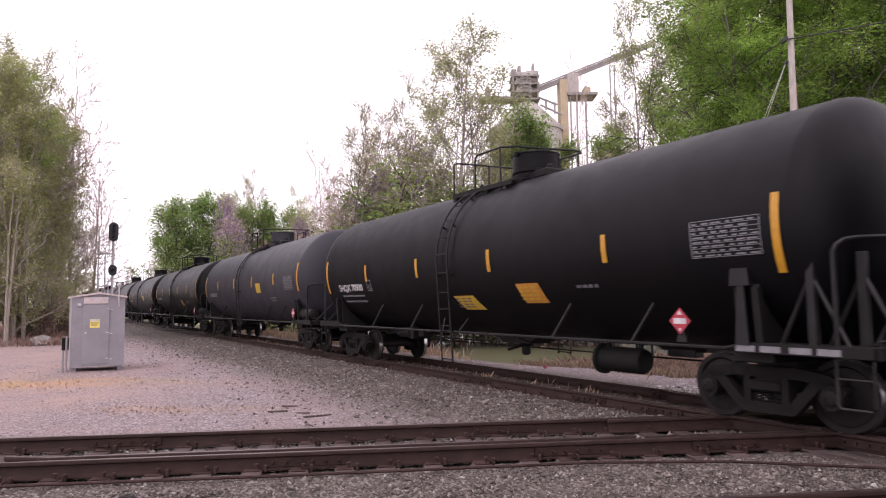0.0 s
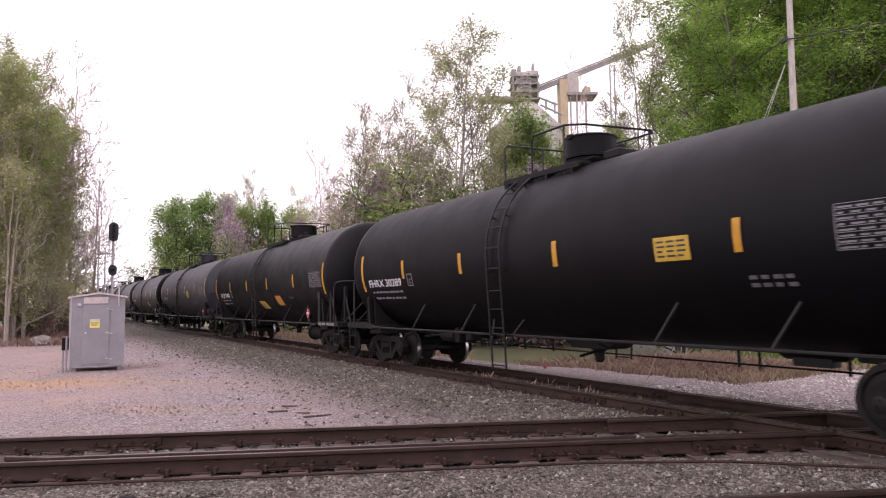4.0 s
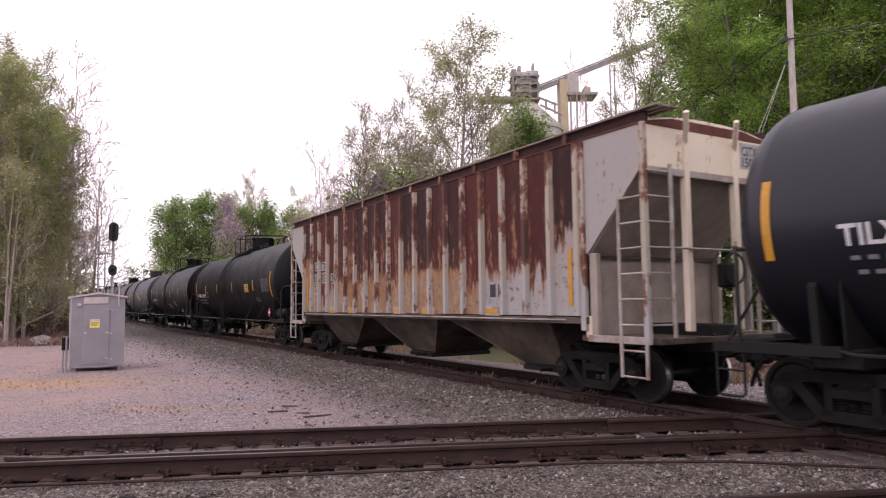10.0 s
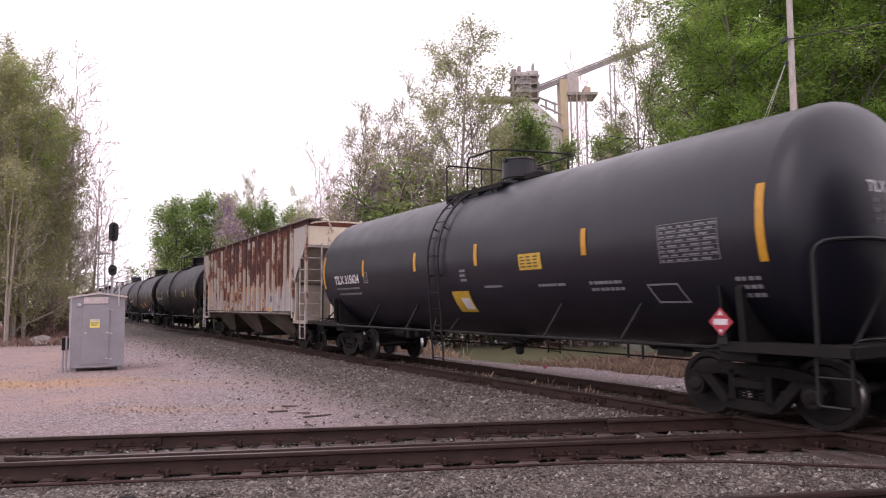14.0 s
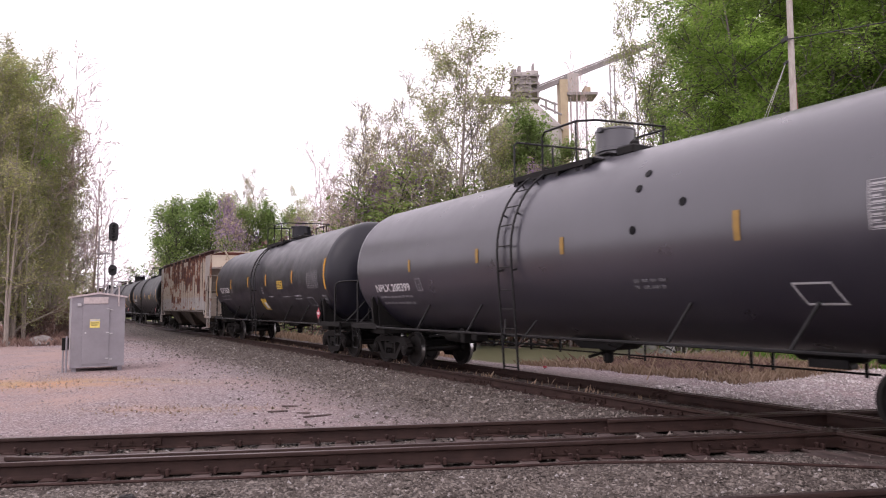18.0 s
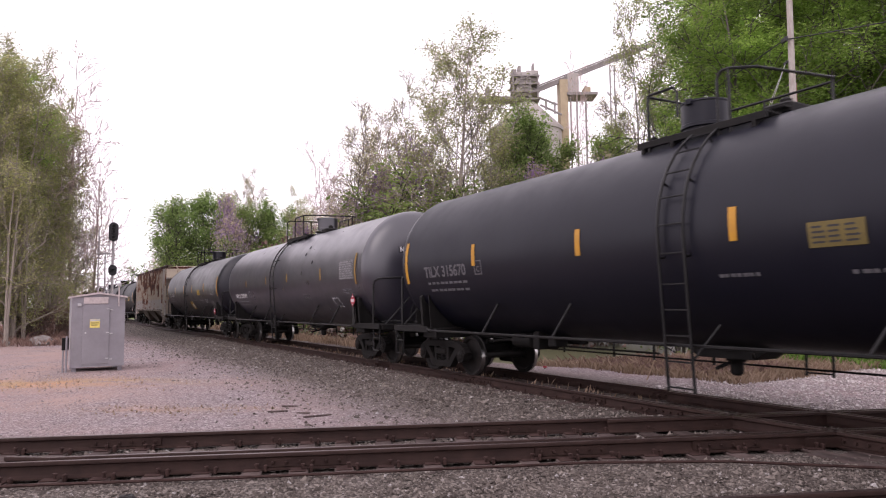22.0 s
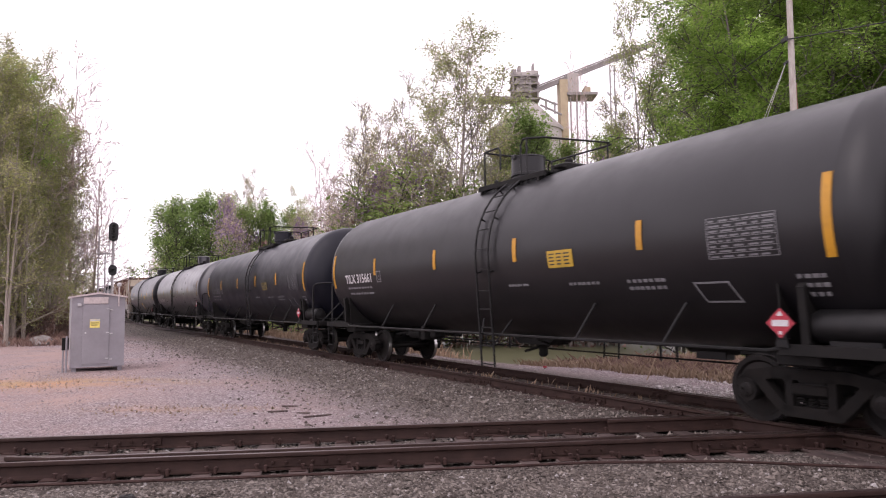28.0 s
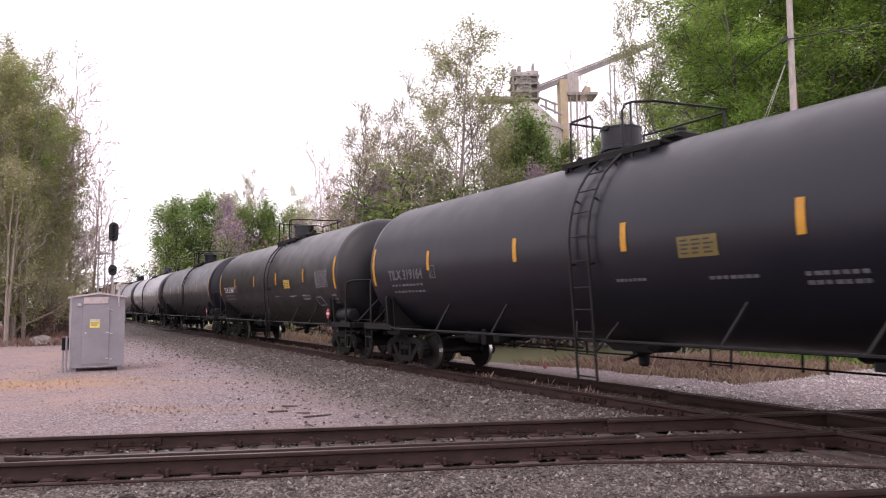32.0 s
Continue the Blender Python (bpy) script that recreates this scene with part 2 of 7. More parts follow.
def ground_material():
    m = Mat("gravel_yard_ground", 0.95, 0, 0.2)

    def attr(name):
        a = m.n.new("ShaderNodeAttribute")
        a.attribute_name = name
        return a.outputs["Fac"]

    stone = m.n.new("ShaderNodeTexVoronoi")
    stone.inputs["Scale"].default_value = 34
    m.l.new(m.co.outputs["Object"], stone.inputs["Vector"])
    tone = m.n.new("ShaderNodeSeparateColor")
    m.l.new(stone.outputs["Color"], tone.inputs[0])
    gravel = m.ramp(tone.outputs[0], [(0.0, (0.125, 0.1, 0.104)), (0.5, (0.235, 0.19, 0.195)), (1.0, (0.4, 0.345, 0.35))])
    dark = m.ramp(tone.outputs[1], [(0.0, (0.042, 0.034, 0.031)), (0.55, (0.1, 0.083, 0.074)), (1.0, (0.24, 0.21, 0.188))])
    big = m.noise(0.35, 5, 0.6)
    mid = m.noise(1.6, 5, 0.65)
    big_stone = m.n.new("ShaderNodeTexVoronoi")
    big_stone.inputs["Scale"].default_value = 11
    m.l.new(m.co.outputs["Object"], big_stone.inputs["Vector"])
    pick = m.n.new("ShaderNodeSeparateColor")
    m.l.new(big_stone.outputs["Color"], pick.inputs[0])
    near_core = m.ramp(big_stone.outputs["Distance"], [(0.28, 1.0), (0.34, 0.0)])
    gravel = m.mix(gravel, (0.5, 0.46, 0.45), m.math("MULTIPLY", near_core, m.ramp(pick.outputs[0], [(0.84, 0.0), (0.9, 0.8)])))
    gravel = m.mix(gravel, (0.09, 0.075, 0.075), m.math("MULTIPLY", near_core, m.ramp(pick.outputs[1], [(0.88, 0.0), (0.93, 0.45)])))
    c = m.mix(gravel, (0.34, 0.24, 0.225), m.ramp(big, [(0.42, 0.0), (0.66, 0.55)]))
    c = m.mix(c, dark, attr("ballast"))
    red = m.mix((0.34, 0.22, 0.19), (0.42, 0.31, 0.27), mid)
    c = m.mix(c, red, m.math("MULTIPLY", attr("clay"), m.ramp(m.noise(0.5, 6, 0.68), [(0.38, 0.1), (0.6, 1.0)])))
    straw = m.mix((0.46, 0.27, 0.165), (0.38, 0.255, 0.15), m.ramp(m.noise(0.6, 4), [(0.45, 0.0), (0.6, 1.0)]))
    patch = m.math("MULTIPLY", m.ramp(m.noise(1.1, 5, 0.7, (0.6, 1.7, 1)), [(0.36, 0.0), (0.54, 1.0)]), attr("straw"))
    c = m.mix(c, straw, patch)
    green = m.mix((0.075, 0.12, 0.03), (0.2, 0.16, 0.085), m.ramp(m.noise(0.25, 5, 0.65), [(0.4, 0.0), (0.62, 1.0)]))
    c = m.mix(c, green, m.math("MULTIPLY", attr("grass"), m.ramp(mid, [(0.2, 0.6), (0.5, 1.0)])))
    m.colour(c)
    h = m.math("ADD", m.math("MULTIPLY", stone.outputs["Distance"], -1.0), m.noise(60, 3))
    return m.bump(h, 0.8, 0.03).m


GROUND = solid("ground", build_ground(), None, "pale gravel yard with reddish clay and grassy verges", "ground", kind="structure")
GROUND.data.materials.append(ground_material())


def water_material():
    m = Mat("still_green_water", 0.5, 0, 0.1)
    m.colour(m.mix((0.075, 0.078, 0.042), (0.13, 0.125, 0.075), m.noise(0.9, 5)))
    return m.bump(m.noise(2.5, 3), 0.08, 0.02).m


pond = MB()
pond.add([on_line(s, o, -0.95) for s, o in ((17.5, 6), (17.5, 26), (26, 31), (60, 30), (75, 20), (70, 6), (40, 4.6), (24, 4.4))], [tuple(range(8))])
solid("water", pond, water_material(), "still greenish ditch water behind the embankment", "water", kind="structure")

# ---- loose stones over the near gravel ----
def stone_field(seed, count, size, pick):
    """Low rough stones, each an island of its own in one mesh."""
    rng = np.random.default_rng(seed)
    p = pick(rng, count)
    z = ground_height(p[:, 0], p[:, 1])
    k = len(p)
    base = np.array([(1, 0, 0), (0, 1, 0), (-1, 0, 0), (0, -1, 0), (0.1, 0, 0.75), (0, 0.1, -0.6)], float)
    tri = np.array([(0, 1, 4), (1, 2, 4), (2, 3, 4), (3, 0, 4), (1, 0, 5), (2, 1, 5), (3, 2, 5), (0, 3, 5)])
    r = size * rng.lognormal(0, 0.35, k)
    v = base[None] + rng.normal(0, 0.22, (k, 6, 3))
    g = rng.uniform(0, 2 * np.pi, k)
    cg, sg = np.cos(g), np.sin(g)
    vx = v[..., 0] * cg[:, None] - v[..., 1] * sg[:, None] * 0.7
    vy = v[..., 0] * sg[:, None] + v[..., 1] * cg[:, None] * 0.7
    out = np.stack([vx * r[:, None] + p[:, :1], vy * r[:, None] + p[:, 1:2], v[..., 2] * r[:, None] * 0.9 + (z + 0.15 * r)[:, None]], -1)
    f = (tri[None] + (np.arange(k) * 6)[:, None, None]).reshape(-1, 3)
    me = bpy.data.meshes.new("loose_stones")
    me.from_pydata(out.reshape(-1, 3).tolist(), [], f.tolist())
    return me


def stone_material(name, lo, mid, hi):
    m = Mat(name, 0.92, 0, 0.25)
    g = m.n.new("ShaderNodeNewGeometry")
    c = m.ramp(g.outputs["Random Per Island"], [(0.0, lo), (0.55, mid), (0.95, hi), (1.0, (0.38, 0.36, 0.355))])
    m.colour(m.mix(c, tuple(0.6 * k for k in mid), m.ramp(m.noise(30, 3), [(0.4, 0.0), (0.7, 0.5)])))
    return m.m


def pick_front(rng, k):
    y = 3.0 + 5.2 * rng.random(k) ** 0.8
    x = rng.uniform(-1, 1, k) * (y * 0.72 + 1.0)
    keep = x * M.x + y * M.y < CROSS - 0.85
    return np.stack([x, y], -1)[keep]


def pick_crib(rng, k):
    w = rng.uniform(-9, 16, k)
    o = rng.uniform(-0.72, 0.72, k)
    return np.stack([W.x * w + M.x * (CROSS + o), W.y * w + M.y * (CROSS + o)], -1)


def pick_middle(rng, k):
    s = rng.uniform(4, 42, k)
    o = -0.85 - np.abs(rng.normal(0, 1.9, k))
    p = np.stack([N.x * (LINE + o) + U.x * s, N.y * (LINE + o) + U.y * s], -1)
    return p[p[:, 0] * M.x + p[:, 1] * M.y > CROSS + 0.95]


def pick_yard(rng, k):
    y = rng.uniform(9.5, 24, k)
    x = rng.uniform(-0.72, 0.15, k) * y
    p = np.stack([x, y], -1)
    return p[(p[:, 0] * M.x + p[:, 1] * M.y > CROSS + 0.95) & (p[:, 0] * N.x + p[:, 1] * N.y < LINE - 4)]


def pick_mound(rng, k):
    s = rng.uniform(-4, 11, k)
    o = rng.uniform(0.95, 10, k)
    return np.stack([N.x * (LINE + o) + U.x * s, N.y * (LINE + o) + U.y * s], -1)


BALLAST = stone_material("grey_ballast_stone", (0.058, 0.047, 0.042), (0.114, 0.095, 0.084), (0.23, 0.198, 0.175))
PALE = stone_material("pale_limestone_gravel", (0.15, 0.125, 0.122), (0.285, 0.24, 0.238), (0.45, 0.4, 0.39))
for me, mat, lab in (
    (stone_field(1, 46000, 0.0175, pick_front), BALLAST, "grey ballast stones in front of the crossing track"),
    (stone_field(2, 12000, 0.024, pick_crib), BALLAST, "grey ballast stones between the crossing rails"),
    (stone_field(3, 24000, 0.026, pick_middle), BALLAST, "grey ballast shoulder beside the train's track"),
    (stone_field(4, 14000, 0.013, pick_yard), PALE, "thin pale gravel scattered over the yard"),
    (stone_field(6, 24000, 0.023, pick_mound), stone_material("white_limestone_gravel", (0.25, 0.215, 0.21), (0.42, 0.37, 0.365), (0.6, 0.55, 0.54)), "pale limestone gravel behind the train's track"),
):
    me.materials.append(mat)
    solid("loose_stones", me, None, lab, "gravel", kind="stuff")

# ---- rails ----
RAIL_STEEL = grimy("rusty_rail_steel", (0.021, 0.0095, 0.0075), (0.037, 0.019, 0.0148), 0.75, 0.2, 3.0)
RAIL_TOP = grimy("worn_rail_head", (0.12, 0.09, 0.085), (0.07, 0.045, 0.04), 0.45, 0.8, 2.0)
TIE_WOOD = grimy("weathered_tie_wood", (0.045, 0.03, 0.027), (0.105, 0.078, 0.072), 0.9, 0.0, 2.5)
PLATE = grimy("rusty_tie_plate", (0.03, 0.0145, 0.0125), (0.06, 0.034, 0.029), 0.85, 0.2, 5.0)
PROFILE = [(-0.075, -0.185), (0.075, -0.185), (0.075, -0.173), (0.02, -0.155), (0.009, -0.14), (0.009, -0.055), (0.018, -0.045), (0.036, -0.038),
           (0.037, -0.012), (0.03, -0.002), (-0.03, -0.002), (-0.037, -0.012), (-0.036, -0.038), (-0.018, -0.045), (-0.009, -0.055), (-0.009, -0.14),
           (-0.02, -0.155), (-0.075, -0.173)]


def rail_along(at, a0, a1, label, parts=True):
    """A rail along the local x axis of a pose, from a0 to a1."""
    r = thing("rail", label, "rail", at, "rails of the crossing tracks", "structure")
    body = MB().prism(PROFILE, a0, a1, "x")
    part("rail_body", body, RAIL_STEEL, r)
    head = MB().box(a0, -0.027, -0.003, a1, 0.027, 0.0015)
    part("rail_head", head, RAIL_TOP, r, "worn shiny running surface")
    return r


def pose_of(origin, along):
    return Matrix.Translation(origin) @ Matrix.Rotation(math.atan2(along.y, along.x), 4, "Z")


# where the two tracks meet, along each of them
det = U.x * -W.y + W.x * U.y
bx, by = (M * CROSS - N * LINE).x, (M * CROSS - N * LINE).y
S_X = (bx * -W.y + W.x * by) / det
W_X = (U.x * by - U.y * bx) / det
for side in (-1, 1):
    rail_along(pose_of(N * (LINE - side * GAUGE), U), -60, 420, "rusty steel rail under the train")
    rail_along(pose_of(M * (CROSS + side * GAUGE), W), -60, 70, "rusty steel rail of the crossing track")
    # guard rails through the diamond
    rail_along(pose_of(N * (LINE - side * (GAUGE - 0.115)), U), S_X - 3.4, S_X + 3.4, "worn guard rail through the diamond")
    rail_along(pose_of(M * (CROSS + side * (GAUGE - 0.115)), W), W_X - 3.0, W_X + 3.0, "worn guard rail through the diamond")
rail_along(pose_of(M * (CROSS - GAUGE + 0.2), W), -3.4, W_X - 3.1, "worn guard rail inside the crossing track")
flare = pose_of(M * (CROSS - GAUGE + 0.2) - W * 3.4, W) @ pose(0, 0, 0, 0, 0, -14)
rail_along(flare, -0.55, 0.0, "bent flared end of a guard rail")
for side in (-1, 1):
    rail_along(pose_of(M * (CROSS_NEAR + side * GAUGE), W), -60, 70, "rusty steel rail of the track beside the camera")

tie_me = MB().box(-0.11, -1.3, -0.36, 0.11, 1.3, -0.187, 0.012).mesh("tie", TIE_WOOD)
plate_me = MB().box(-0.09, -0.18, -0.187, 0.09, 0.18, -0.172, 0.004).mesh("tie_plate", PLATE)
spike_me = MB().lathe([(-0.185, 0.018), (-0.13, 0.018), (-0.128, 0.03), (-0.112, 0.028), (-0.108, 0.012)], 7, "z").mesh("rail_spike", PLATE)
anchor_me = MB().box(-0.02, -0.03, -0.21, 0.02, 0.03, -0.125, 0.01).mesh("rail_anchor", PLATE)


def lay_ties(origin, along, a0, a1, step, group, flip=1):
    rng = random.Random(3)
    a = a0
    while a < a1:
        t = thing("tie", "weathered grey-brown wooden railway tie bedded in ballast", "railway tie",
                  pose_of(origin + along * (a + rng.uniform(-0.04, 0.04)), along) @ pose(0, rng.uniform(-0.05, 0.05), rng.uniform(-0.008, 0.01), 0, 0, rng.uniform(-1.5, 1.5)), group)
        part("tie_body", tie_me, None, t)
        for side in (-1, 1):
            m = pose(0, side * GAUGE, 0)
            part("tie_plate", plate_me, None, t, at=m)
            part("rail_spike", spike_me, None, t, at=m @ pose(0.05, -0.115, 0))
            part("rail_spike", spike_me, None, t, at=m @ pose(-0.05, 0.115, 0))
            part("rail_anchor", anchor_me, None, t, at=m @ pose(0.145, -0.1, 0))
        a += step


lay_ties(M * CROSS, W, -8.6, 12.0, 0.53, "ties of the crossing track")
lay_ties(N * LINE, U, 8.2, 45.0, 0.55, "ties of the train's track")

# joint bars with bolts on the near faces
bar = MB().prism([(-0.012, -0.15), (0.0, -0.16), (0.03, -0.15), (0.02, -0.1), (0.022, -0.06), (0.0, -0.05), (-0.012, -0.06)], -0.45, 0.45, "x")
for k in range(6):
    bar.lathe([(0.0, 0.02), (0.03, 0.02), (0.036, 0.014)], 6, "y", (-0.375 + 0.15 * k, 0.02, -0.105))
bar_me = bar.mesh("joint_bar", RAIL_STEEL)
for o, along, a, sgn in ((M * (CROSS - GAUGE), W, -5.9, -1), (M * (CROSS - GAUGE), W, -0.55, -1), (M * (CROSS - GAUGE), W, 2.6, -1), (M * (CROSS + GAUGE), W, -3.0, -1),
                    (M * (CROSS + GAUGE), W, 2.1, -1), (N * (LINE - GAUGE), U, 9.6, 1), (N * (LINE - GAUGE), U, 13.2, 1), (N * (LINE - GAUGE), U, 18.4, 1), (M * (CROSS - GAUGE), W, 4.6, -1), (M * (CROSS - GAUGE), W, 8.6, -1), (M * (CROSS + GAUGE), W, 5.4, -1), (M * (CROSS + GAUGE), W, 9.3, -1),
                    (N * (LINE - GAUGE), U, 4.7, 1), (N * (LINE - GAUGE), U, 3.4, 1), (N * (LINE - GAUGE), U, 7.9, 1), (N * (LINE + GAUGE), U, 6.5, 1), (N * (LINE + GAUGE), U, 9.0, 1), (N * (LINE + GAUGE), U, 3.6, 1)):
    p = o + along * a
    m = pose_of(p, along) @ pose(0, sgn * 0.012, 0) @ (Matrix.Scale(1, 4) if sgn > 0 else Matrix.Rotation(math.pi, 4, "Z"))
    solid("joint_bar", bar_me, None, "bolted rusty steel joint bar on a rail", "joint bar", m, "joint bars")

# filler castings inside the diamond
for si in (-1, 1):
    for sj in (-1, 1):
        # the crossing point of one rail of each track
        o = N * (LINE - si * GAUGE)
        q = M * (CROSS + sj * GAUGE)
        dx, dy = (q - o).x, (q - o).y
        a = (dx * -W.y + W.x * dy) / det
        p = o + U * a
        f = MB().prism([(-0.5, -0.1), (0.4, -0.1), (0.6, 0.1), (-0.3, 0.1)], -0.17, -0.06, "z")
        solid("frog_casting", f, RAIL_STEEL, "heavy rusty manganese casting in the rail diamond", "frog casting", pose_of(p + Vector((0, 0, 0)), W), "diamond castings")
for dx, dy, turn in ((0.0, 0.0, 0.0), (0.42, -0.02, 2.0)):
    plank = MB().box(-0.95, -0.13, -0.36, 0.95, 0.13, -0.165, 0.015)
    solid("crossing_timber", plank, TIE_WOOD, "pale weathered timber beside the rail diamond", "timber", pose_of(Vector((4.92 + dx, 7.6 + dy, 0)), U) @ pose(0, 0, 0, 0, 0, turn), "diamond timbers")
rod = MB().tube([(-4.55, 7.09, -0.13), (-2.0, 7.42, -0.14), (1.68, 7.86, -0.13), (3.2, 7.85, -0.13), (4.9, 7.48, -0.14)], 0.017, 6)
solid("steel_rod", rod, PLATE, "long thin rusty rod lying along the crossing track", "rod")

# ---- rolling stock: x runs along the train (+x ahead), +y is the side that faces the yard ----
R_T, Z_T = 1.74, 2.69
CYL, DISH = 7.8, 0.69
SPAN = 0.9776


def bent(x, a):
    """A point of the tank's shell: x along it (on the drawing's longer scale), a the arc height above its middle line, on the yard side."""
    g = a / R_T
    return (x * SPAN, R_T * math.cos(g), Z_T + R_T * math.sin(g))


CACHE = {}


def once(key, build):
    if key not in CACHE:
        CACHE[key] = build()
    return CACHE[key]


def patch_on_tank(x0, x1, z0, z1, lean=0.0, lift=0.012, thick=0.006):
    """A curved plate on the tank's shell between two heights."""
    mb, n = MB(), 6
    a0, a1 = (R_T * math.asin(max(-0.999, min(0.999, (z - Z_T) / R_T))) for z in (z0, z1))
    v = []
    for dr in (lift, lift - thick):
        for i in range(n + 1):
            k = i / n
            a = a0 + (a1 - a0) * k
            for x in (x0, x1):
                px, py, pz = bent(x + lean * (1 - k), a)
                g = a / R_T
                v.append((px, py + dr * math.cos(g), pz + dr * math.sin(g)))
    m = 2 * (n + 1)
    f = []
    for i in range(n):
        f += [(2 * i, 2 * i + 1, 2 * i + 3, 2 * i + 2), (m + 2 * i, m + 2 * i + 2, m + 2 * i + 3, m + 2 * i + 1),
              (2 * i, 2 * i + 2, m + 2 * i + 2, m + 2 * i), (2 * i + 1, m + 2 * i + 1, m + 2 * i + 3, 2 * i + 3)]
    f += [(0, m, m + 1, 1), (2 * n, 2 * n + 1, m + 2 * n + 1, m + 2 * n)]
    return mb.add(v, f)


def disc_on_tank(x, z, r, lift=0.012, n=14):
    """A round plate that lies on the shell."""
    v = []
    for dr in (lift, lift - 0.006):
        for k in range(n):
            g = 2 * math.pi * k / n
            a = R_T * math.asin((z - Z_T) / R_T) + r * 1.15 * math.sin(g)
            px, py, pz = bent(x + r * math.cos(g), a)
            v.append((px, py + dr * math.cos(a / R_T), pz + dr * math.sin(a / R_T)))
    f = [tuple(range(n)), tuple(range(2 * n - 1, n - 1, -1))] + [(k, n + k, n + (k + 1) % n, (k + 1) % n) for k in range(n)]
    return MB().add(v, f)


def words(text, height):
    """The built-in font as flat (x, z) points and faces, with its width."""
    cu = bpy.data.curves.new("lettering", "FONT")
    cu.body, cu.size, cu.resolution_u = text, height * 1.38, 3
    cu.offset = height * 0.035
    ob = new("lettering", cu)
    me = ob.to_mesh()
    pts = [(p.co.x, p.co.y) for p in me.vertices]
    faces = [tuple(q.vertices) for q in me.polygons]
    bpy.data.objects.remove(ob)
    bpy.data.curves.remove(cu)
    return pts, faces


def text_on_tank(text, x0, x1, z0, height, lift=0.008):
    """Lettering wrapped on the shell, read from the yard, from x0 (ahead) back to x1."""
    pts, faces = words(text, height)
    lo, hi = min(p[0] for p in pts), max(p[0] for p in pts)
    k = (x0 - x1) / (hi - lo)
    a0 = R_T * math.asin((z0 - Z_T) / R_T)
    v = []
    for px, pz in pts:
        x, y, z = bent(x0 - (px - lo) * k, a0 + pz)
        g = (a0 + pz) / R_T
        v.append((x, y + lift * math.cos(g), z + lift * math.sin(g)))
    return MB().add(v, faces)


def bars_on_tank(x0, x1, z, rows, height, gap, seed, runs=3, lift=0.009):
    """Rows of short plain bars that stand for small unreadable print."""
    rng = random.Random(seed)
    mb = MB()
    for r in range(rows):
        x = x0
        step = (x0 - x1) / runs
        for k in range(runs):
            w = step * rng.uniform(0.55, 0.85)
            q = patch_on_tank(x - w, x, z - r * gap, z - r * gap + height, 0, lift, 0.004)
            mb.add(q.v, q.f)
            x -= step
    return mb


def wheelset_mesh():
    mb = MB()
    for sgn in (-1, 1):
        prof = [(0.0, 0.1), (0.02, 0.14), (0.035, 0.36), (0.0, 0.39), (0.0, 0.457), (0.095, 0.462), (0.105, 0.485), (0.13, 0.482), (0.135, 0.4), (0.1, 0.37), (0.085, 0.15), (0.15, 0.1)]
        mb.lathe([(sgn * (0.815 - a), r) for a, r in prof], 28, "y")
        mb.lathe([(sgn * 0.76, 0.085), (sgn * 1.12, 0.08)], 12, "y")
    mb.lathe([(-0.75, 0.085), (0.75, 0.085)], 12, "y")
    for sgn in (-1, 1):
        mb.lathe([(sgn * 1.08, 0.1), (sgn * 1.14, 0.1), (sgn * 1.15, 0.075)], 12, "y")
        for k in range(3):
            g = 2 * math.pi * k / 3
            mb.box(math.cos(g) * 0.05 - 0.014, min(sgn * 1.14, sgn * 1.165), math.sin(g) * 0.05 - 0.014, math.cos(g) * 0.05 + 0.014, max(sgn * 1.14, sgn * 1.165), math.sin(g) * 0.05 + 0.014)
    me = mb.mesh("wheelset", WHEEL, TREAD)
    for q in me.polygons:
        r = math.hypot(q.center.x, q.center.z)
        if 0.44 < r < 0.475 and abs(q.normal.y) < 0.4:
            q.material_index = 1
    return me


def frame_bar(mb, pts, w, y0, y1):
    """A flat cast member along (x, z) points."""
    for (xa, za), (xb, zb) in zip(pts, pts[1:]):
        d = Vector((xb - xa, zb - za)).normalized() * w
        nx, nz = -d.y, d.x
        e = d * 0.3
        mb.prism([(xa - e.x + nx, za - e.y + nz), (xb + e.x + nx, zb + e.y + nz), (xb + e.x - nx, zb + e.y - nz), (xa - e.x - nx, za - e.y - nz)], y0, y1, "y")


def side_frame_mesh():
    mb = MB()
    y0, y1 = 0.93, 1.1
    frame_bar(mb, [(-1.02, 0.5), (-0.85, 0.66), (-0.5, 0.72), (0.5, 0.72), (0.85, 0.66), (1.02, 0.5)], 0.075, y0, y1)
    frame_bar(mb, [(-0.72, 0.62), (-0.36, 0.24), (0.36, 0.24), (0.72, 0.62)], 0.07, y0, y1)
    frame_bar(mb, [(-0.28, 0.26), (-0.28, 0.7)], 0.05, y0, y1)
    frame_bar(mb, [(0.28, 0.26), (0.28, 0.7)], 0.05, y0, y1)
    for sx in (-1, 1):
        mb.prism([(sx * 0.89 + 0.15 * math.cos(g), 0.457 + 0.16 * math.sin(g)) for g in [k * math.pi / 6 for k in range(12)]], y0 - 0.01, y1 + 0.02, "y")
        mb.box(sx * 0.89 - 0.13, y0, 0.46, sx * 0.89 + 0.13, y1, 0.66, 0.02)
    mb.box(-0.24, y0 + 0.01, 0.46, 0.24, y1 + 0.03, 0.6, 0.02)
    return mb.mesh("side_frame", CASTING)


def spring_mesh():
    mb = MB()
    for x in (-0.15, 0.0, 0.15):
        mb.tube([(x + 0.055 * math.cos(k * 0.9), 1.02 + 0.055 * math.sin(k * 0.9), 0.29 + 0.0055 * k) for k in range(32)], 0.013, 5)
    return mb.mesh("spring_nest", UNDER)


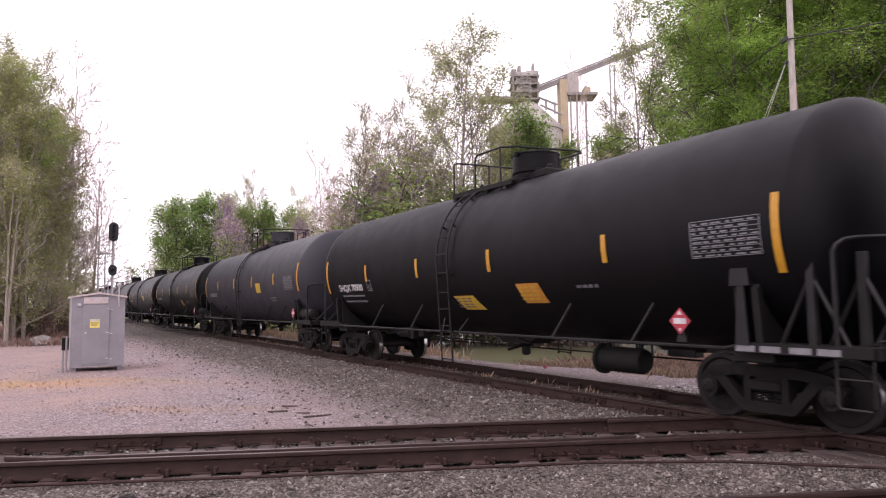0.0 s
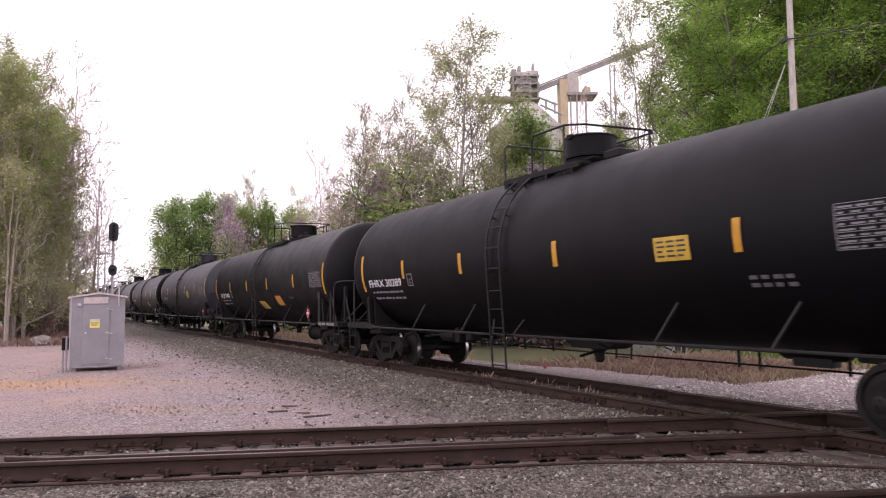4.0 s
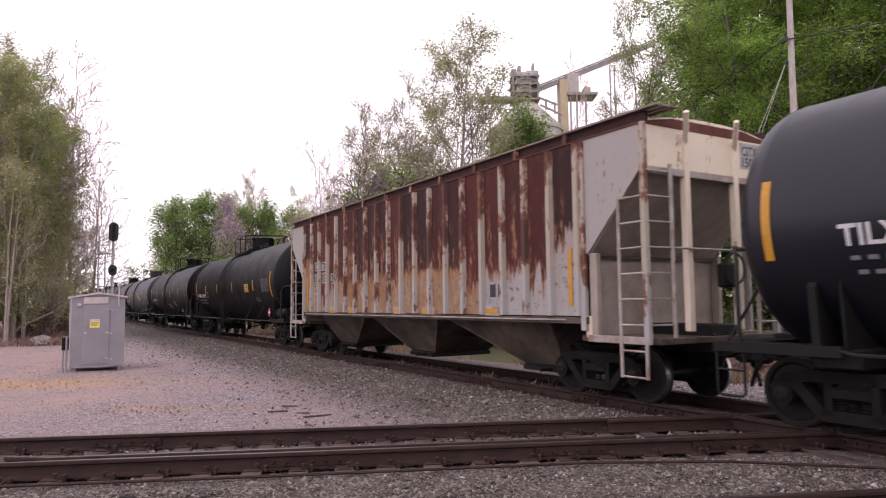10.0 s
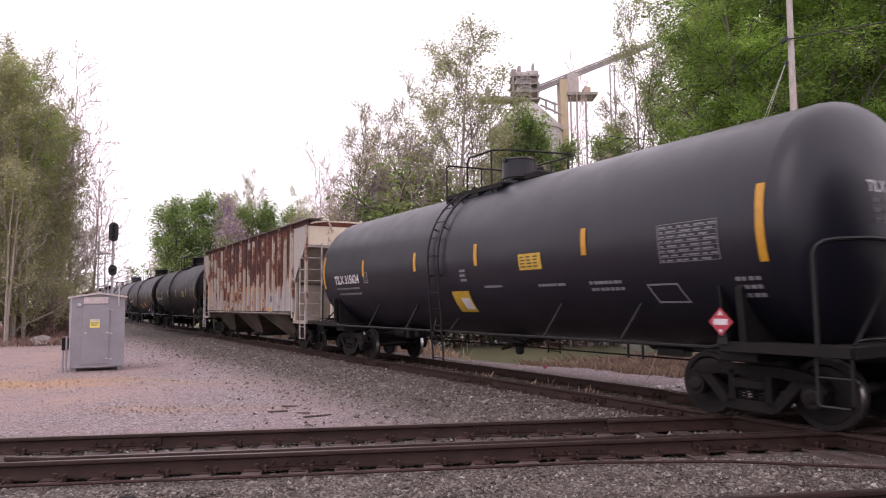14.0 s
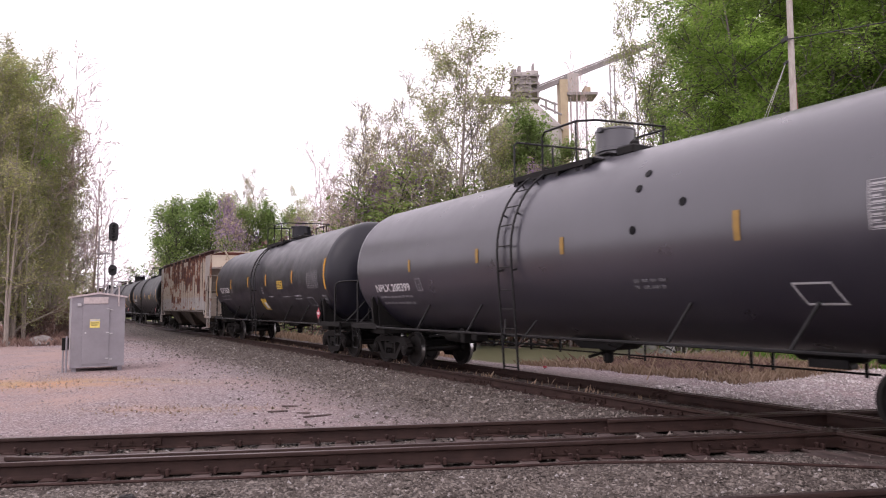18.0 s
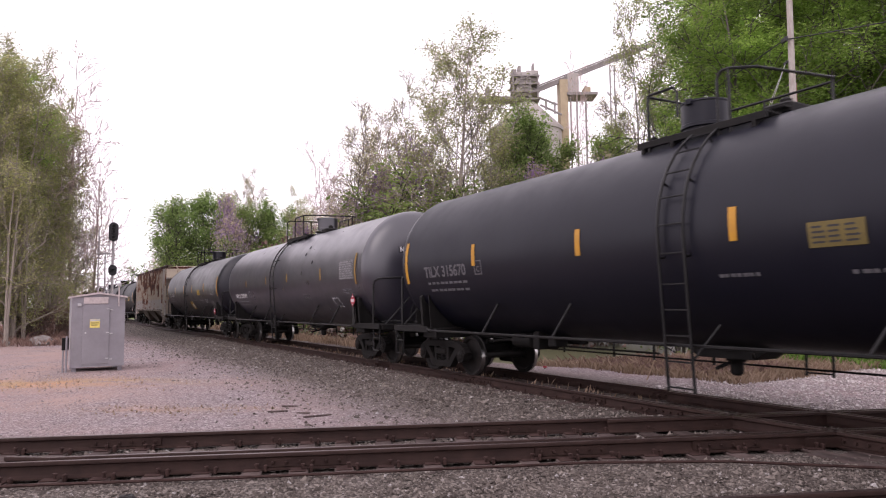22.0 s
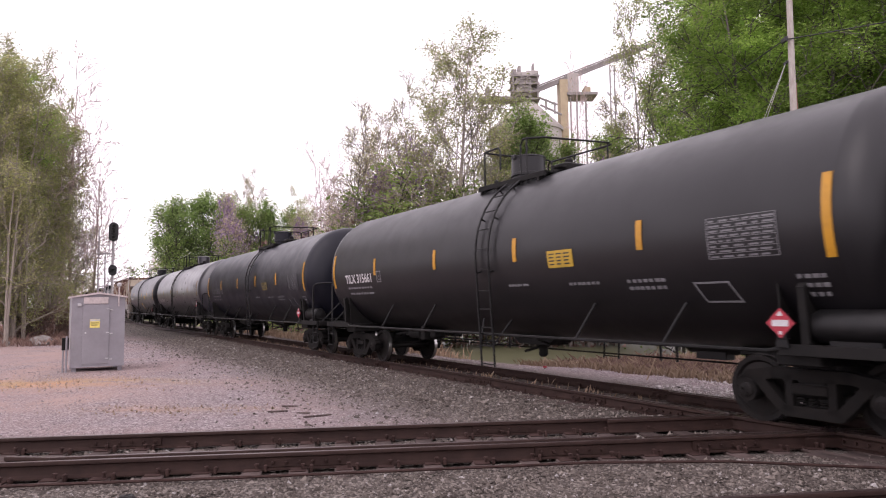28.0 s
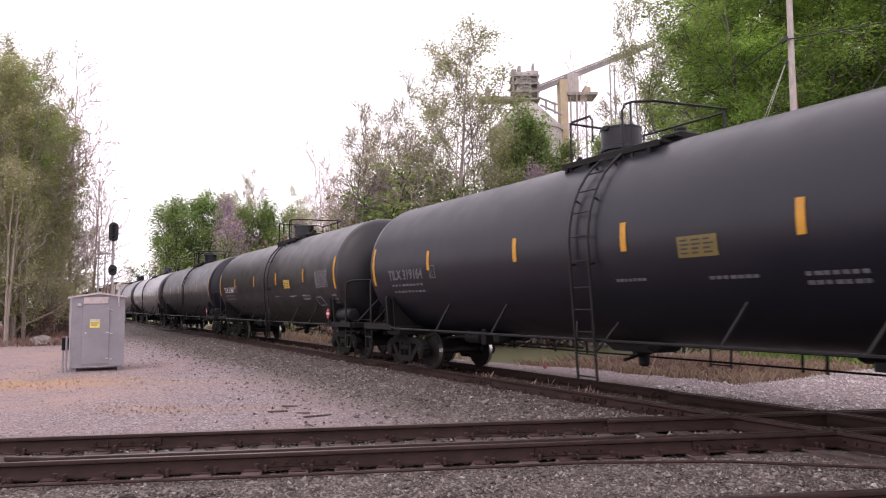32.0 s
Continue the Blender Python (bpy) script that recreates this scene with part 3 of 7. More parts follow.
def bolster_mesh():
    mb = MB().box(-0.2, -1.05, 0.42, 0.2, 1.05, 0.68, 0.03)
    mb.lathe([(0.66, 0.25), (0.8, 0.22)], 16, "z")
    for sx in (-1, 1):
        mb.box(sx * 0.42 - 0.05, -0.95, 0.36, sx * 0.42 + 0.05, 0.95, 0.44, 0.01)
        for sy in (-0.75, 0.75):
            mb.box(sx * 0.42 - 0.02 if sx > 0 else sx * 0.42 - 0.05, sy - 0.06, 0.3, sx * 0.42 + 0.05 if sx > 0 else sx * 0.42 + 0.02, sy + 0.06, 0.56, 0.01)
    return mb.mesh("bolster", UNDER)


SPIN = []


def add_truck(car, x, spin=True):
    t = part("truck", once("bolster", bolster_mesh), None, car, "dusty cast-steel two-axle truck", pose(x, 0, 0))
    for turn in (0, 180):
        part("side_frame", once("side_frame", side_frame_mesh), None, t, at=pose(0, 0, 0, 0, 0, turn))
        part("spring_nest", once("spring", spring_mesh), None, t, at=pose(0, 0, 0, 0, 0, turn))
    for sx in (-0.889, 0.889):
        w = part("wheelset", once("wheelset", wheelset_mesh), None, t, "dark steel wheels on an axle", pose(sx, 0, 0.459))
        if spin:
            SPIN.append((w, sx))
    return t


def coupler_mesh():
    mb = MB().box(8.4, -0.1, 0.78, 8.9, 0.1, 0.97, 0.02).box(8.85, -0.16, 0.72, 9.12, 0.13, 1.02, 0.05)
    mb.box(8.86, -0.19, 0.8, 9.05, -0.13, 0.94, 0.015).lathe([(0.66, 0.035), (1.06, 0.035)], 8, "z", (9.02, 0.09, 0))
    mb.tube([(8.75, 0.3, 0.82), (8.95, 0.26, 0.6), (9.06, 0.18, 0.42), (9.16, 0.05, 0.38)], 0.032, 7)
    mb.tube([(8.7, 0.15, 0.95), (8.7, 0.9, 0.95), (8.6, 1.4, 0.9), (8.6, 1.47, 0.75)], 0.018, 6)
    return mb.mesh("coupler", CASTING)


def tank_mesh(paint):
    prof = []
    for k in range(15):
        g = math.pi / 2 * k / 14
        prof.append((-CYL - DISH * math.cos(g) ** 0.94, max(R_T * math.sin(g) ** 0.94, 1e-4)))
    prof += [(-CYL + 0.03, R_T + 0.006), (-CYL + 0.06, R_T)]
    prof += [(-a, r) for a, r in prof[::-1]]
    return MB().lathe(prof, 84, "x", (0, 0, Z_T)).mesh("tank", paint)


def sill_mesh():
    mb = MB()
    mb.box(5.4, -0.3, 0.85, 8.6, 0.3, 1.2, 0.02)
    mb.box(8.5, -1.5, 0.98, 8.66, 1.5, 1.14, 0.015)
    mb.box(6.75, -1.45, 0.86, 7.35, 1.45, 1.1, 0.02)
    for y in (-1.2, -0.6, 0.6, 1.2):
        mb.box(7.3, y - 0.04, 1.0, 8.55, y + 0.04, 1.09)
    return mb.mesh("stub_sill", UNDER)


def deck_mesh():
    """The grating and edge angle of one end platform."""
    mb = MB()
    for sy in (-1, 1):
        mb.box(6.9, min(sy * 1.54, sy * 1.6), 1.0, 8.64, max(sy * 1.54, sy * 1.6), 1.14, 0.006)
        for k in range(5):
            a, b = sy * (1.12 + 0.084 * k), sy * (1.12 + 0.084 * k + 0.05)
            mb.box(7.3, min(a, b), 1.1, 8.62, max(a, b), 1.13)
    for k in range(6):
        mb.box(8.2 + 0.07 * k, -1.1, 1.1, 8.245 + 0.07 * k, 1.1, 1.13)
    return mb.mesh("end_deck", UNDER)


def deck_strip_mesh():
    return MB().box(-0.14, 1.601, 1.02, 0.14, 1.606, 1.1).mesh("reflector_strip", DIM)


def saddle_mesh():
    """The curved cradle plates over a bolster, with a flange round their edge."""
    arc = [(1.75 * math.cos(math.radians(-27 - 126 * k / 18)), Z_T + 1.75 * math.sin(math.radians(-27 - 126 * k / 18))) for k in range(19)]
    out = [(-1.5, 1.08), (1.5, 1.08)] + arc
    mb = MB().prism(out, 6.88, 6.91, "x").prism(out, 7.2, 7.24, "x")
    for sy in (-1, 1):
        edge = [(sy * 1.5, 1.08), (sy * 1.54, 1.08), (sy * 1.6, 1.84), (sy * 1.52, 1.93), (sy * 1.46, 1.9), (sy * 1.5, 1.78)]
        mb.prism(edge, 7.17, 7.27, "x")
    return mb.mesh("saddle", UNDER)


def end_rail_mesh():
    """The bent pipe rail, its stays and the corner steps at one end of a tank car."""
    mb = MB()
    p = [(8.24, 1.57, 1.12), (8.24, 1.57, 2.24), (8.27, 1.55, 2.33), (8.33, 1.48, 2.39), (8.42, 1.36, 2.41), (8.6, 1.0, 2.42)]
    mb.tube(p + [(x, -y, z) for x, y, z in p[::-1]], 0.03, 8)
    for sy in (-1, 1):
        mb.tube([(8.6, 0.05 * sy, 2.41), (8.56, sy * 1.35, 1.14)], 0.024, 6)
        mb.tube([(8.62, sy * 1.55, 1.12), (8.62, sy * 1.55, 0.46), (8.58, sy * 1.55, 0.42), (8.24, sy * 1.55, 0.42), (8.2, sy * 1.55, 0.46), (8.2, sy * 1.55, 1.05)], 0.02, 6)
        mb.tube([(8.62, sy * 1.55, 0.76), (8.2, sy * 1.55, 0.76)], 0.016, 6)
        mb.tube([(8.66, sy * 1.5, 1.2), (8.72, sy * 1.45, 1.22), (8.72, sy * 0.95, 1.22), (8.66, sy * 0.9, 1.2)], 0.013, 5)
    return mb.mesh("end_railing", PIPE)


def brake_gear_mesh():
    mb = MB().box(-8.86, 0.12, 1.7, -8.6, 0.52, 2.1, 0.04)
    ring = [(-8.93, 0.32 + 0.27 * math.cos(k * math.pi / 10), 2.02 + 0.27 * math.sin(k * math.pi / 10)) for k in range(21)]
    mb.tube(ring, 0.02, 6)
    for k in range(5):
        g = k * math.pi * 0.4 + 0.4
        mb.tube([(-8.93, 0.32, 2.02), (-8.93, 0.32 + 0.26 * math.cos(g), 2.02 + 0.26 * math.sin(g))], 0.014, 5)
    mb.tube([(-8.94, 0.32, 2.02), (-8.6, 0.32, 2.02)], 0.05, 8)
    mb.box(-8.66, 0.2, 1.12, -8.6, 0.44, 1.75, 0.01)
    mb.tube([(-8.7, 0.5, 1.75), (-8.68, 0.62, 1.5), (-8.66, 0.62, 1.0)], 0.016, 6)
    return mb.mesh("brake_gear", UNDER)


def handrail_mesh():
    mb = MB().tube([(-7.0, 1.56, 1.1), (-6.75, 1.62, 1.05), (6.75, 1.62, 1.05), (7.0, 1.56, 1.1)], 0.026, 7)
    return mb.mesh("side_handrail", PIPE)


def brace_mesh():
    return MB().tube([(0.14, 1.61, 1.05), (-0.16, 1.4, 1.66)], 0.026, 6).mesh("rail_brace", PIPE)


def ladder_mesh():
    mb = MB()
    r = R_T + 0.09
    for x in (-0.23, 0.23):
        p = [(x, 1.7, 0.4), (x, 1.74, 1.05), (x, r - 0.02, 2.2)]
        for k in range(0, 9):
            g = math.radians(8 * k)
            p.append((x, r * math.cos(g), Z_T + r * math.sin(g)))
        mb.tube(p, 0.024, 6)
        mb.tube([(x, 1.62, 1.05), (x, 1.74, 1.06)], 0.016, 5)
        for g in (math.radians(-12), math.radians(24), math.radians(50)):
            mb.tube([(x, r * math.cos(g), Z_T + r * math.sin(g)), (x, (R_T - 0.02) * math.cos(g), Z_T + (R_T - 0.02) * math.sin(g))], 0.02, 5)
    for k in range(5):
        z = 0.45 + 0.37 * k
        mb.tube([(-0.23, 1.7 + 0.02 * k, z), (0.23, 1.7 + 0.02 * k, z)], 0.014, 5)
    for k in range(6):
        g = math.radians(-10 + 13 * k)
        mb.tube([(-0.23, r * math.cos(g), Z_T + r * math.sin(g)), (0.23, r * math.cos(g), Z_T + r * math.sin(g))], 0.014, 5)
    for sx in (-1, 1):
        mb.tube([(sx * 0.23, 1.72, 0.85), (sx * 0.5, 1.45, 1.35)], 0.018, 5)
    return mb.mesh("side_ladder", PIPE)


def dome_mesh(paint, r):
    mb = MB().lathe([(4.38, r + 0.06), (4.48, r + 0.06), (4.49, r - 0.04), (4.56, r - 0.04), (4.57, r + 0.015), (4.62, r + 0.015), (4.63, r), (4.97, r), (4.98, r + 0.015), (5.01, r + 0.01), (5.03, r - 0.06), (5.04, 0.0001)], 28, "z")
    mb.box(-0.06, r - 0.02, 4.93, 0.06, r + 0.05, 5.03, 0.01)
    for k in range(6):
        g = k * math.pi / 3 + 0.3
        mb.lathe([(4.48, 0.02), (4.53, 0.02)], 6, "z", ((r + 0.03) * math.cos(g), (r + 0.03) * math.sin(g), 0))
    return mb.mesh("manway_dome", paint)


def end_column_mesh(top):
    """An upright column with two braces on the rear platform of a car."""
    mb = MB().box(-0.05, -0.05, 1.1, 0.05, 0.05, top, 0.008)
    mb.tube([(0.02, 0, 1.95), (0.42, 0, 1.12)], 0.028, 6)
    mb.tube([(-0.02, 0, 1.95), (-0.42, 0, 1.12)], 0.028, 6)
    return mb.mesh("end_column", PIPE)


def walkway_mesh():
    """Grating platforms on both sides of the dome on short brackets."""
    mb = MB()
    for sy in (-1, 1):
        for x in (-0.85, -0.1, 0.6, 1.2):
            mb.box(x - 0.03, min(sy * 0.45, sy * 0.98), 4.08, x + 0.03, max(sy * 0.45, sy * 0.98), 4.3)
        mb.box(-1.05, min(sy * 0.93, sy * 0.98), 4.22, 1.32, max(sy * 0.93, sy * 0.98), 4.33, 0.006)
        for k in range(5):
            a, b = sy * (0.55 + 0.078 * k), sy * (0.55 + 0.078 * k + 0.045)
            mb.box(-1.05, min(a, b), 4.3, 1.32, max(a, b), 4.335)
    for x in (-1.05, 1.05):
        for k in range(4):
            mb.box(x + 0.07 * k, -0.55, 4.44, x + 0.07 * k + 0.04, 0.55, 4.47)
    return mb.mesh("walkway", UNDER)


def fitting_mesh():
    """Low valves and a hatch lid beside the dome."""
    mb = MB().lathe([(4.38, 0.2), (4.47, 0.2), (4.48, 0.24), (4.52, 0.24), (4.55, 0.1)], 16, "z", (0.75, 0.1, 0))
    mb.lathe([(4.38, 0.07), (4.62, 0.07), (4.66, 0.03)], 10, "z", (0.4, -0.25, 0)).lathe([(4.38, 0.06), (4.56, 0.06), (4.6, 0.02)], 10, "z", (1.05, 0.3, 0))
    mb.box(-1.55, -0.35, 4.38, -1.1, 0.4, 4.56, 0.03).lathe([(4.5, 0.09), (4.66, 0.09), (4.7, 0.04)], 10, "z", (-1.3, 0.1, 0))
    return mb.mesh("top_fittings", UNDER)


def top_rail_mesh(style):
    """The guard railing round the dome, open where the ladder comes up."""
    mb = MB()
    z, y = 5.1, 0.95
    if style == 0:
        front = [(1.3, y, 4.05), (1.3, y, z - 0.06), (1.28, y - 0.06, z), (1.08, 0.06 - y, z), (1.06, -y, z - 0.06), (1.06, -y, 4.05)]
        a0, a1 = 0.36, -0.66
        feet = [(1.17, 0.0)]
    else:
        front = [(-0.12, y, 4.6), (-0.12, y, z - 0.1), (-0.06, y, z), (0.44, y, z), (0.52, y - 0.05, z), (0.45, 0.06 - y, z), (0.4, -y, z - 0.06), (0.4, -y, 4.05)]
        a0, a1 = -0.86, -1.08
        feet = [(0.48, y)]
    mb.tube(front, 0.023, 6)
    back = [(a0, y, 4.05), (a0, y, z - 0.1), (a0 - 0.08, y, z), (a1, y, z), (a1 - 0.24, 0.66, z), (a1 - 0.53, -0.86, z), (a1 - 0.42, -1.02, z), (a1 - 0.2, -1.05, z), (0.6, -1.05, z), (0.66, -1.05, z - 0.08), (0.66, -1.05, 4.05)]
    mb.tube(back, 0.023, 6)
    for px, py in feet + [(a1 + 0.02, y), (a1 - 0.5, -0.84), (-0.3, -1.05)]:
        mb.tube([(px, py, 4.02), (px, py, z)], 0.023, 6)
    mb.tube([(a1 - 0.5, -0.84, 4.72), (a1 - 0.2, -1.05, 4.72), (0.66, -1.05, 4.72)], 0.015, 6)
    return mb.mesh("top_railing", PIPE)


def valve_mesh():
    """The bottom outlet with its broad skid and handle."""
    mb = MB().lathe([(0.5, 0.06), (0.54, 0.1), (0.7, 0.1), (0.74, 0.16), (0.84, 0.18), (1.0, 0.3)], 14, "z", (-0.3, 0, 0))
    mb.prism([(-1.15, 1.0), (0.55, 1.0), (0.2, 0.78), (-0.8, 0.78)], -0.28, 0.28, "y")
    mb.tube([(-0.3, 0.1, 0.72), (-0.3, 0.5, 0.64)], 0.03, 6)
    mb.tube([(-0.75, 0.2, 0.8), (-1.2, 0.9, 0.95)], 0.02, 6)
    return mb.mesh("bottom_valve", UNDER)


def brake_pipe_mesh():
    mb = MB()
    mb.tube([(7.0, -0.9, 0.86), (5.5, -1.0, 0.84), (-5.5, -1.0, 0.84), (-7.0, -0.9, 0.86)], 0.032, 6)
    mb.tube([(5.2, -0.6, 0.62), (-5.0, -0.6, 0.62)], 0.018, 6)
    for x in (-4.6, -3.1, -2.7, 0.9, 2.3, 3.4, 5.0):
        mb.tube([(x, -1.0, 0.52), (x, -1.0, 1.1)], 0.03, 5)
        mb.tube([(x, -0.9, 0.98), (x, -0.7, 1.68)], 0.025, 5)
    return mb.mesh("brake_pipe", PIPE)


def reservoir_mesh():
    mb = MB().lathe([(-0.55, 0.05), (-0.52, 0.17), (-0.45, 0.21), (0.45, 0.21), (0.52, 0.17), (0.55, 0.05)], 18, "x", (0, 0, 0))
    mb.box(-0.3, -0.12, -0.3, 0.3, 0.12, -0.15, 0.01)
    return mb.mesh("air_reservoir", PIPE)


def rigging_mesh():
    """Brake cylinder, levers and valves slung under the front half."""
    mb = MB().box(3.2, -0.12, 0.82, 5.8, 0.12, 1.2, 0.02)
    mb.lathe([(4.1, 0.05), (4.15, 0.15), (4.75, 0.15), (4.8, 0.05)], 14, "x", (0, 0.55, 0.88))
    mb.box(3.75, 0.2, 0.72, 3.95, 0.75, 1.1, 0.02).box(3.3, 0.35, 0.78, 3.55, 0.7, 0.98, 0.03)
    mb.tube([(5.9, 0.5, 0.8), (5.2, 0.55, 0.86), (4.7, 0.55, 0.88)], 0.028, 6)
    mb.tube([(4.1, 0.55, 0.88), (3.4, 0.45, 0.8), (1.0, 0.3, 0.78)], 0.02, 6)
    mb.tube([(4.4, 0.3, 0.7), (4.5, 0.75, 0.98)], 0.025, 6)
    return mb.mesh("brake_rigging", UNDER)


def placard_mesh():
    q = 0.19
    mb = MB().prism([(0, -q), (q, 0), (0, q), (-q, 0)], -0.004, 0.004, "y")
    return mb.mesh("placard", RED)


def placard_print_mesh():
    """White band, flame and figure of a diamond placard, as plain shapes."""
    mb = MB().box(-0.11, 0.005, -0.04, 0.11, 0.008, 0.04)
    mb.prism([(-0.045, 0.09), (0.045, 0.09), (0.0, 0.155)], 0.005, 0.008, "y")
    mb.box(-0.02, 0.005, -0.14, 0.02, 0.008, -0.1)
    return mb.mesh("placard_print", WHITE)


def placard_post_mesh(top):
    """A tapered flat post on the deck edge, with a folded head that holds the placard."""
    mb = MB().prism([(-0.09, 1.1), (0.09, 1.1), (0.05, top - 0.12), (-0.05, top - 0.12)], 1.6, 1.63, "y")
    return mb.box(-0.06, 1.54, top - 0.2, 0.06, 1.645, top + 0.12, 0.01).mesh("placard_post", PIPE)


def lamp_box_mesh():
    """A small folded box on the head of a side post."""
    return MB().prism([(-0.15, 1.88), (0.15, 1.88), (0.12, 2.2), (-0.12, 2.2)], 1.52, 1.64, "y").prism([(-0.1, 1.1), (0.1, 1.1), (0.05, 1.9), (-0.05, 1.9)], 1.58, 1.62, "y").mesh("post_box", PIPE)


def drum_mesh():
    """The large drum slung under a car."""
    mb = MB().lathe([(-0.57, 0.08), (-0.55, 0.2), (-0.48, 0.23), (0.42, 0.23), (0.44, 0.29), (0.5, 0.29), (0.55, 0.2), (0.57, 0.08)], 20, "x")
    return mb.box(-0.5, -0.03, 0.2, -0.42, 0.03, 0.5).box(0.3, -0.03, 0.2, 0.38, 0.03, 0.5).mesh("slung_drum", UNDER)





def tank_car(label, paint, spec, spin=True, full=True):
    """One tank car at rail level with its origin under its middle."""
    car = thing("tank_car", label, "tank car", pose(0, 0, 0), "cars of the freight train")
    tank = part("tank", once(("tank", paint.name), lambda: tank_mesh(paint)), None, car)
    r = spec.get("dome_r", 0.53)
    part("manway_dome", once(("dome", paint.name, r), lambda: dome_mesh(paint, r)), None, car, at=pose(spec.get("dome", -0.35), 0, 0))
    shift, lad, style = spec.get("top", 0.0), spec.get("ladder", 0.65), spec.get("rail", 0)
    part("walkway", once("walkway", walkway_mesh), None, car, at=pose(shift if style == 0 else -0.6, 0, 0))
    part("top_fittings", once("fittings", fitting_mesh), None, car, at=pose(shift if style == 0 else -0.1, 0, 0))["kind"] = "stuff"
    part("top_railing", once(("top", style), lambda: top_rail_mesh(style)), None, car, at=pose(shift, 0, 0))
    for turn in (0, 180):
        m = pose(0, 0, 0, 0, 0, turn)
        part("stub_sill", once("sill", sill_mesh), None, car, at=m)
        part("end_deck", once("deck", deck_mesh), None, car, at=m)["kind"] = "stuff"
        part("saddle", once("saddle", saddle_mesh), None, car, at=m)
        part("coupler", once("coupler", coupler_mesh), None, car, at=m)
        part("end_railing", once("end_rail", end_rail_mesh), None, car, at=m)
        part("side_handrail", once("handrail", handrail_mesh), None, car, at=m)
        part("side_ladder", once("ladder", ladder_mesh), None, car, at=m @ pose(lad if turn == 0 else -lad, 0, 0))
        if full:
            for x in (-5.2, -3.3, 2.15, 4.4):
                part("rail_brace", once("brace", brace_mesh), None, car, at=m @ pose(x, 0, 0))
    for sx in (-1, 1):
        add_truck(car, sx * 7.03 + 0.06, spin)
    part("bottom_valve", once("valve", valve_mesh), None, car)
    part("brake_pipe", once("brake", brake_pipe_mesh), None, car)
    part("air_reservoir", once("reservoir", reservoir_mesh), None, car, at=pose(-4.5, -0.3, 1.0))
    part("brake_rigging", once("rigging", rigging_mesh), None, car)
    if full:
        if spec.get("end_tank", True):
            part("air_reservoir", once("reservoir", reservoir_mesh), None, car, at=pose(-7.75, 1.32, 1.36))
        if spec.get("columns"):
            for x, y, top in ((-7.95, 1.54, 2.42), (-8.4, 1.25, 2.25), (-7.95, -1.54, 2.42), (-8.4, -1.25, 2.25)):
                part("end_column", once(("end_column", top), lambda: end_column_mesh(top)), None, car, at=pose(x, y, 0))
            for x in (-7.05, -7.4, -7.8, -8.15):
                part("reflector_strip", once("deck_strip", deck_strip_mesh), None, car, "pale reflective strip", pose(x, 0, 0))
            part("post_box", once("lamp_box", lamp_box_mesh), None, car, at=pose(-7.02, 0, 0))
        if spec.get("drum"):
            part("slung_drum", once("drum", drum_mesh), None, car, "large dark drum under the tank", pose(-3.58, 0.3, 0.62))
        part("brake_gear", once("brake_gear", brake_gear_mesh), None, car)
        pz, px = spec.get("placard", 1.4), spec.get("placard_x", -6.97)
        part("placard_post", once(("plpost", pz), lambda: placard_post_mesh(pz)), None, car, at=pose(px, 0, 0))
        side = pose(px, 1.65, pz)
        for m in (side, pose(-8.7, -0.25, 1.42, 0, 0, 90)):
            pl = part("placard", once("placard", placard_mesh), None, car, "red and white diamond placard", m)
            part("placard_print", once("plprint", placard_print_mesh), None, pl)["kind"] = "stuff"
        part("placard_post", once("plpost_end", lambda: MB().box(-8.69, -0.28, 1.1, -8.65, -0.22, 1.5).mesh("placard_post", PIPE)), None, car)
    low = spec.get("low", 0.03)
    for x0, x1, z0, z1 in spec["stripes"]:
        faded = (round((x0 + x1) / 2, 2) in spec.get("worn", ()))
        part("yellow_stripe", patch_on_tank(x0, x1, z0 - low, z1 - low), DULL_YELLOW if faded else YELLOW, tank, "worn dull yellow stripe" if faded else "yellow reflective stripe")
    if full:
        for f in spec.get("marks", ()):
            name, shape, mat, lab = f
            ob = part(name, shape, mat, tank, lab)
            if name in ("small_print", "data_panel", "sign_print", "head_print"):
                ob["kind"] = "stuff"
    return car


def stripe_set(long=7.85, half=0.06, short=(4.85, 1.5, -1.65, -4.88)):
    out = [(-long - half, -long + half, 2.21, 3.21), (long - half, long + half, 2.21, 3.21)]
    for x in short:
        out.append((x - half, x + half, 2.5, 2.95))
    return out


def panel_marks(x0, x1, z0, z1, seed, ink=None):
    """A ruled data panel of small print."""
    out = []
    mb = MB()
    rng = random.Random(seed)
    rows = 8
    for r in range(rows + 1):
        z = z0 + (z1 - z0) * r / rows
        q = patch_on_tank(x1, x0, z - 0.004, z + 0.004, 0, 0.008, 0.004)
        mb.add(q.v, q.f)
    for r in range(rows):
        z = z0 + (z1 - z0) * (r + 0.2) / rows
        x = x0 - 0.03
        while x > x1 + 0.12:
            w = rng.uniform(0.06, 0.2)
            q = patch_on_tank(max(x - w, x1 + 0.02), x, z, z + (z1 - z0) / rows * 0.34, 0, 0.008, 0.004)
            mb.add(q.v, q.f)
            x -= w + rng.uniform(0.03, 0.09)
    for x in (x0, x1):
        q = patch_on_tank(x - 0.006, x + 0.006, z0, z1, 0, 0.008, 0.004)
        mb.add(q.v, q.f)
    return ("data_panel", mb, DIM if ink in (None, WHITE) else ink, "white ruled panel of small print")


def on_head(y, z, lift=0.008):
    """A point just off the rear head of a tank."""
    r = min(math.hypot(y, z - Z_T) / R_T, 1.0) ** (1 / 0.94)
    return (-CYL - DISH * max(1 - r * r, 0.0) ** 0.47 - lift, y, z)


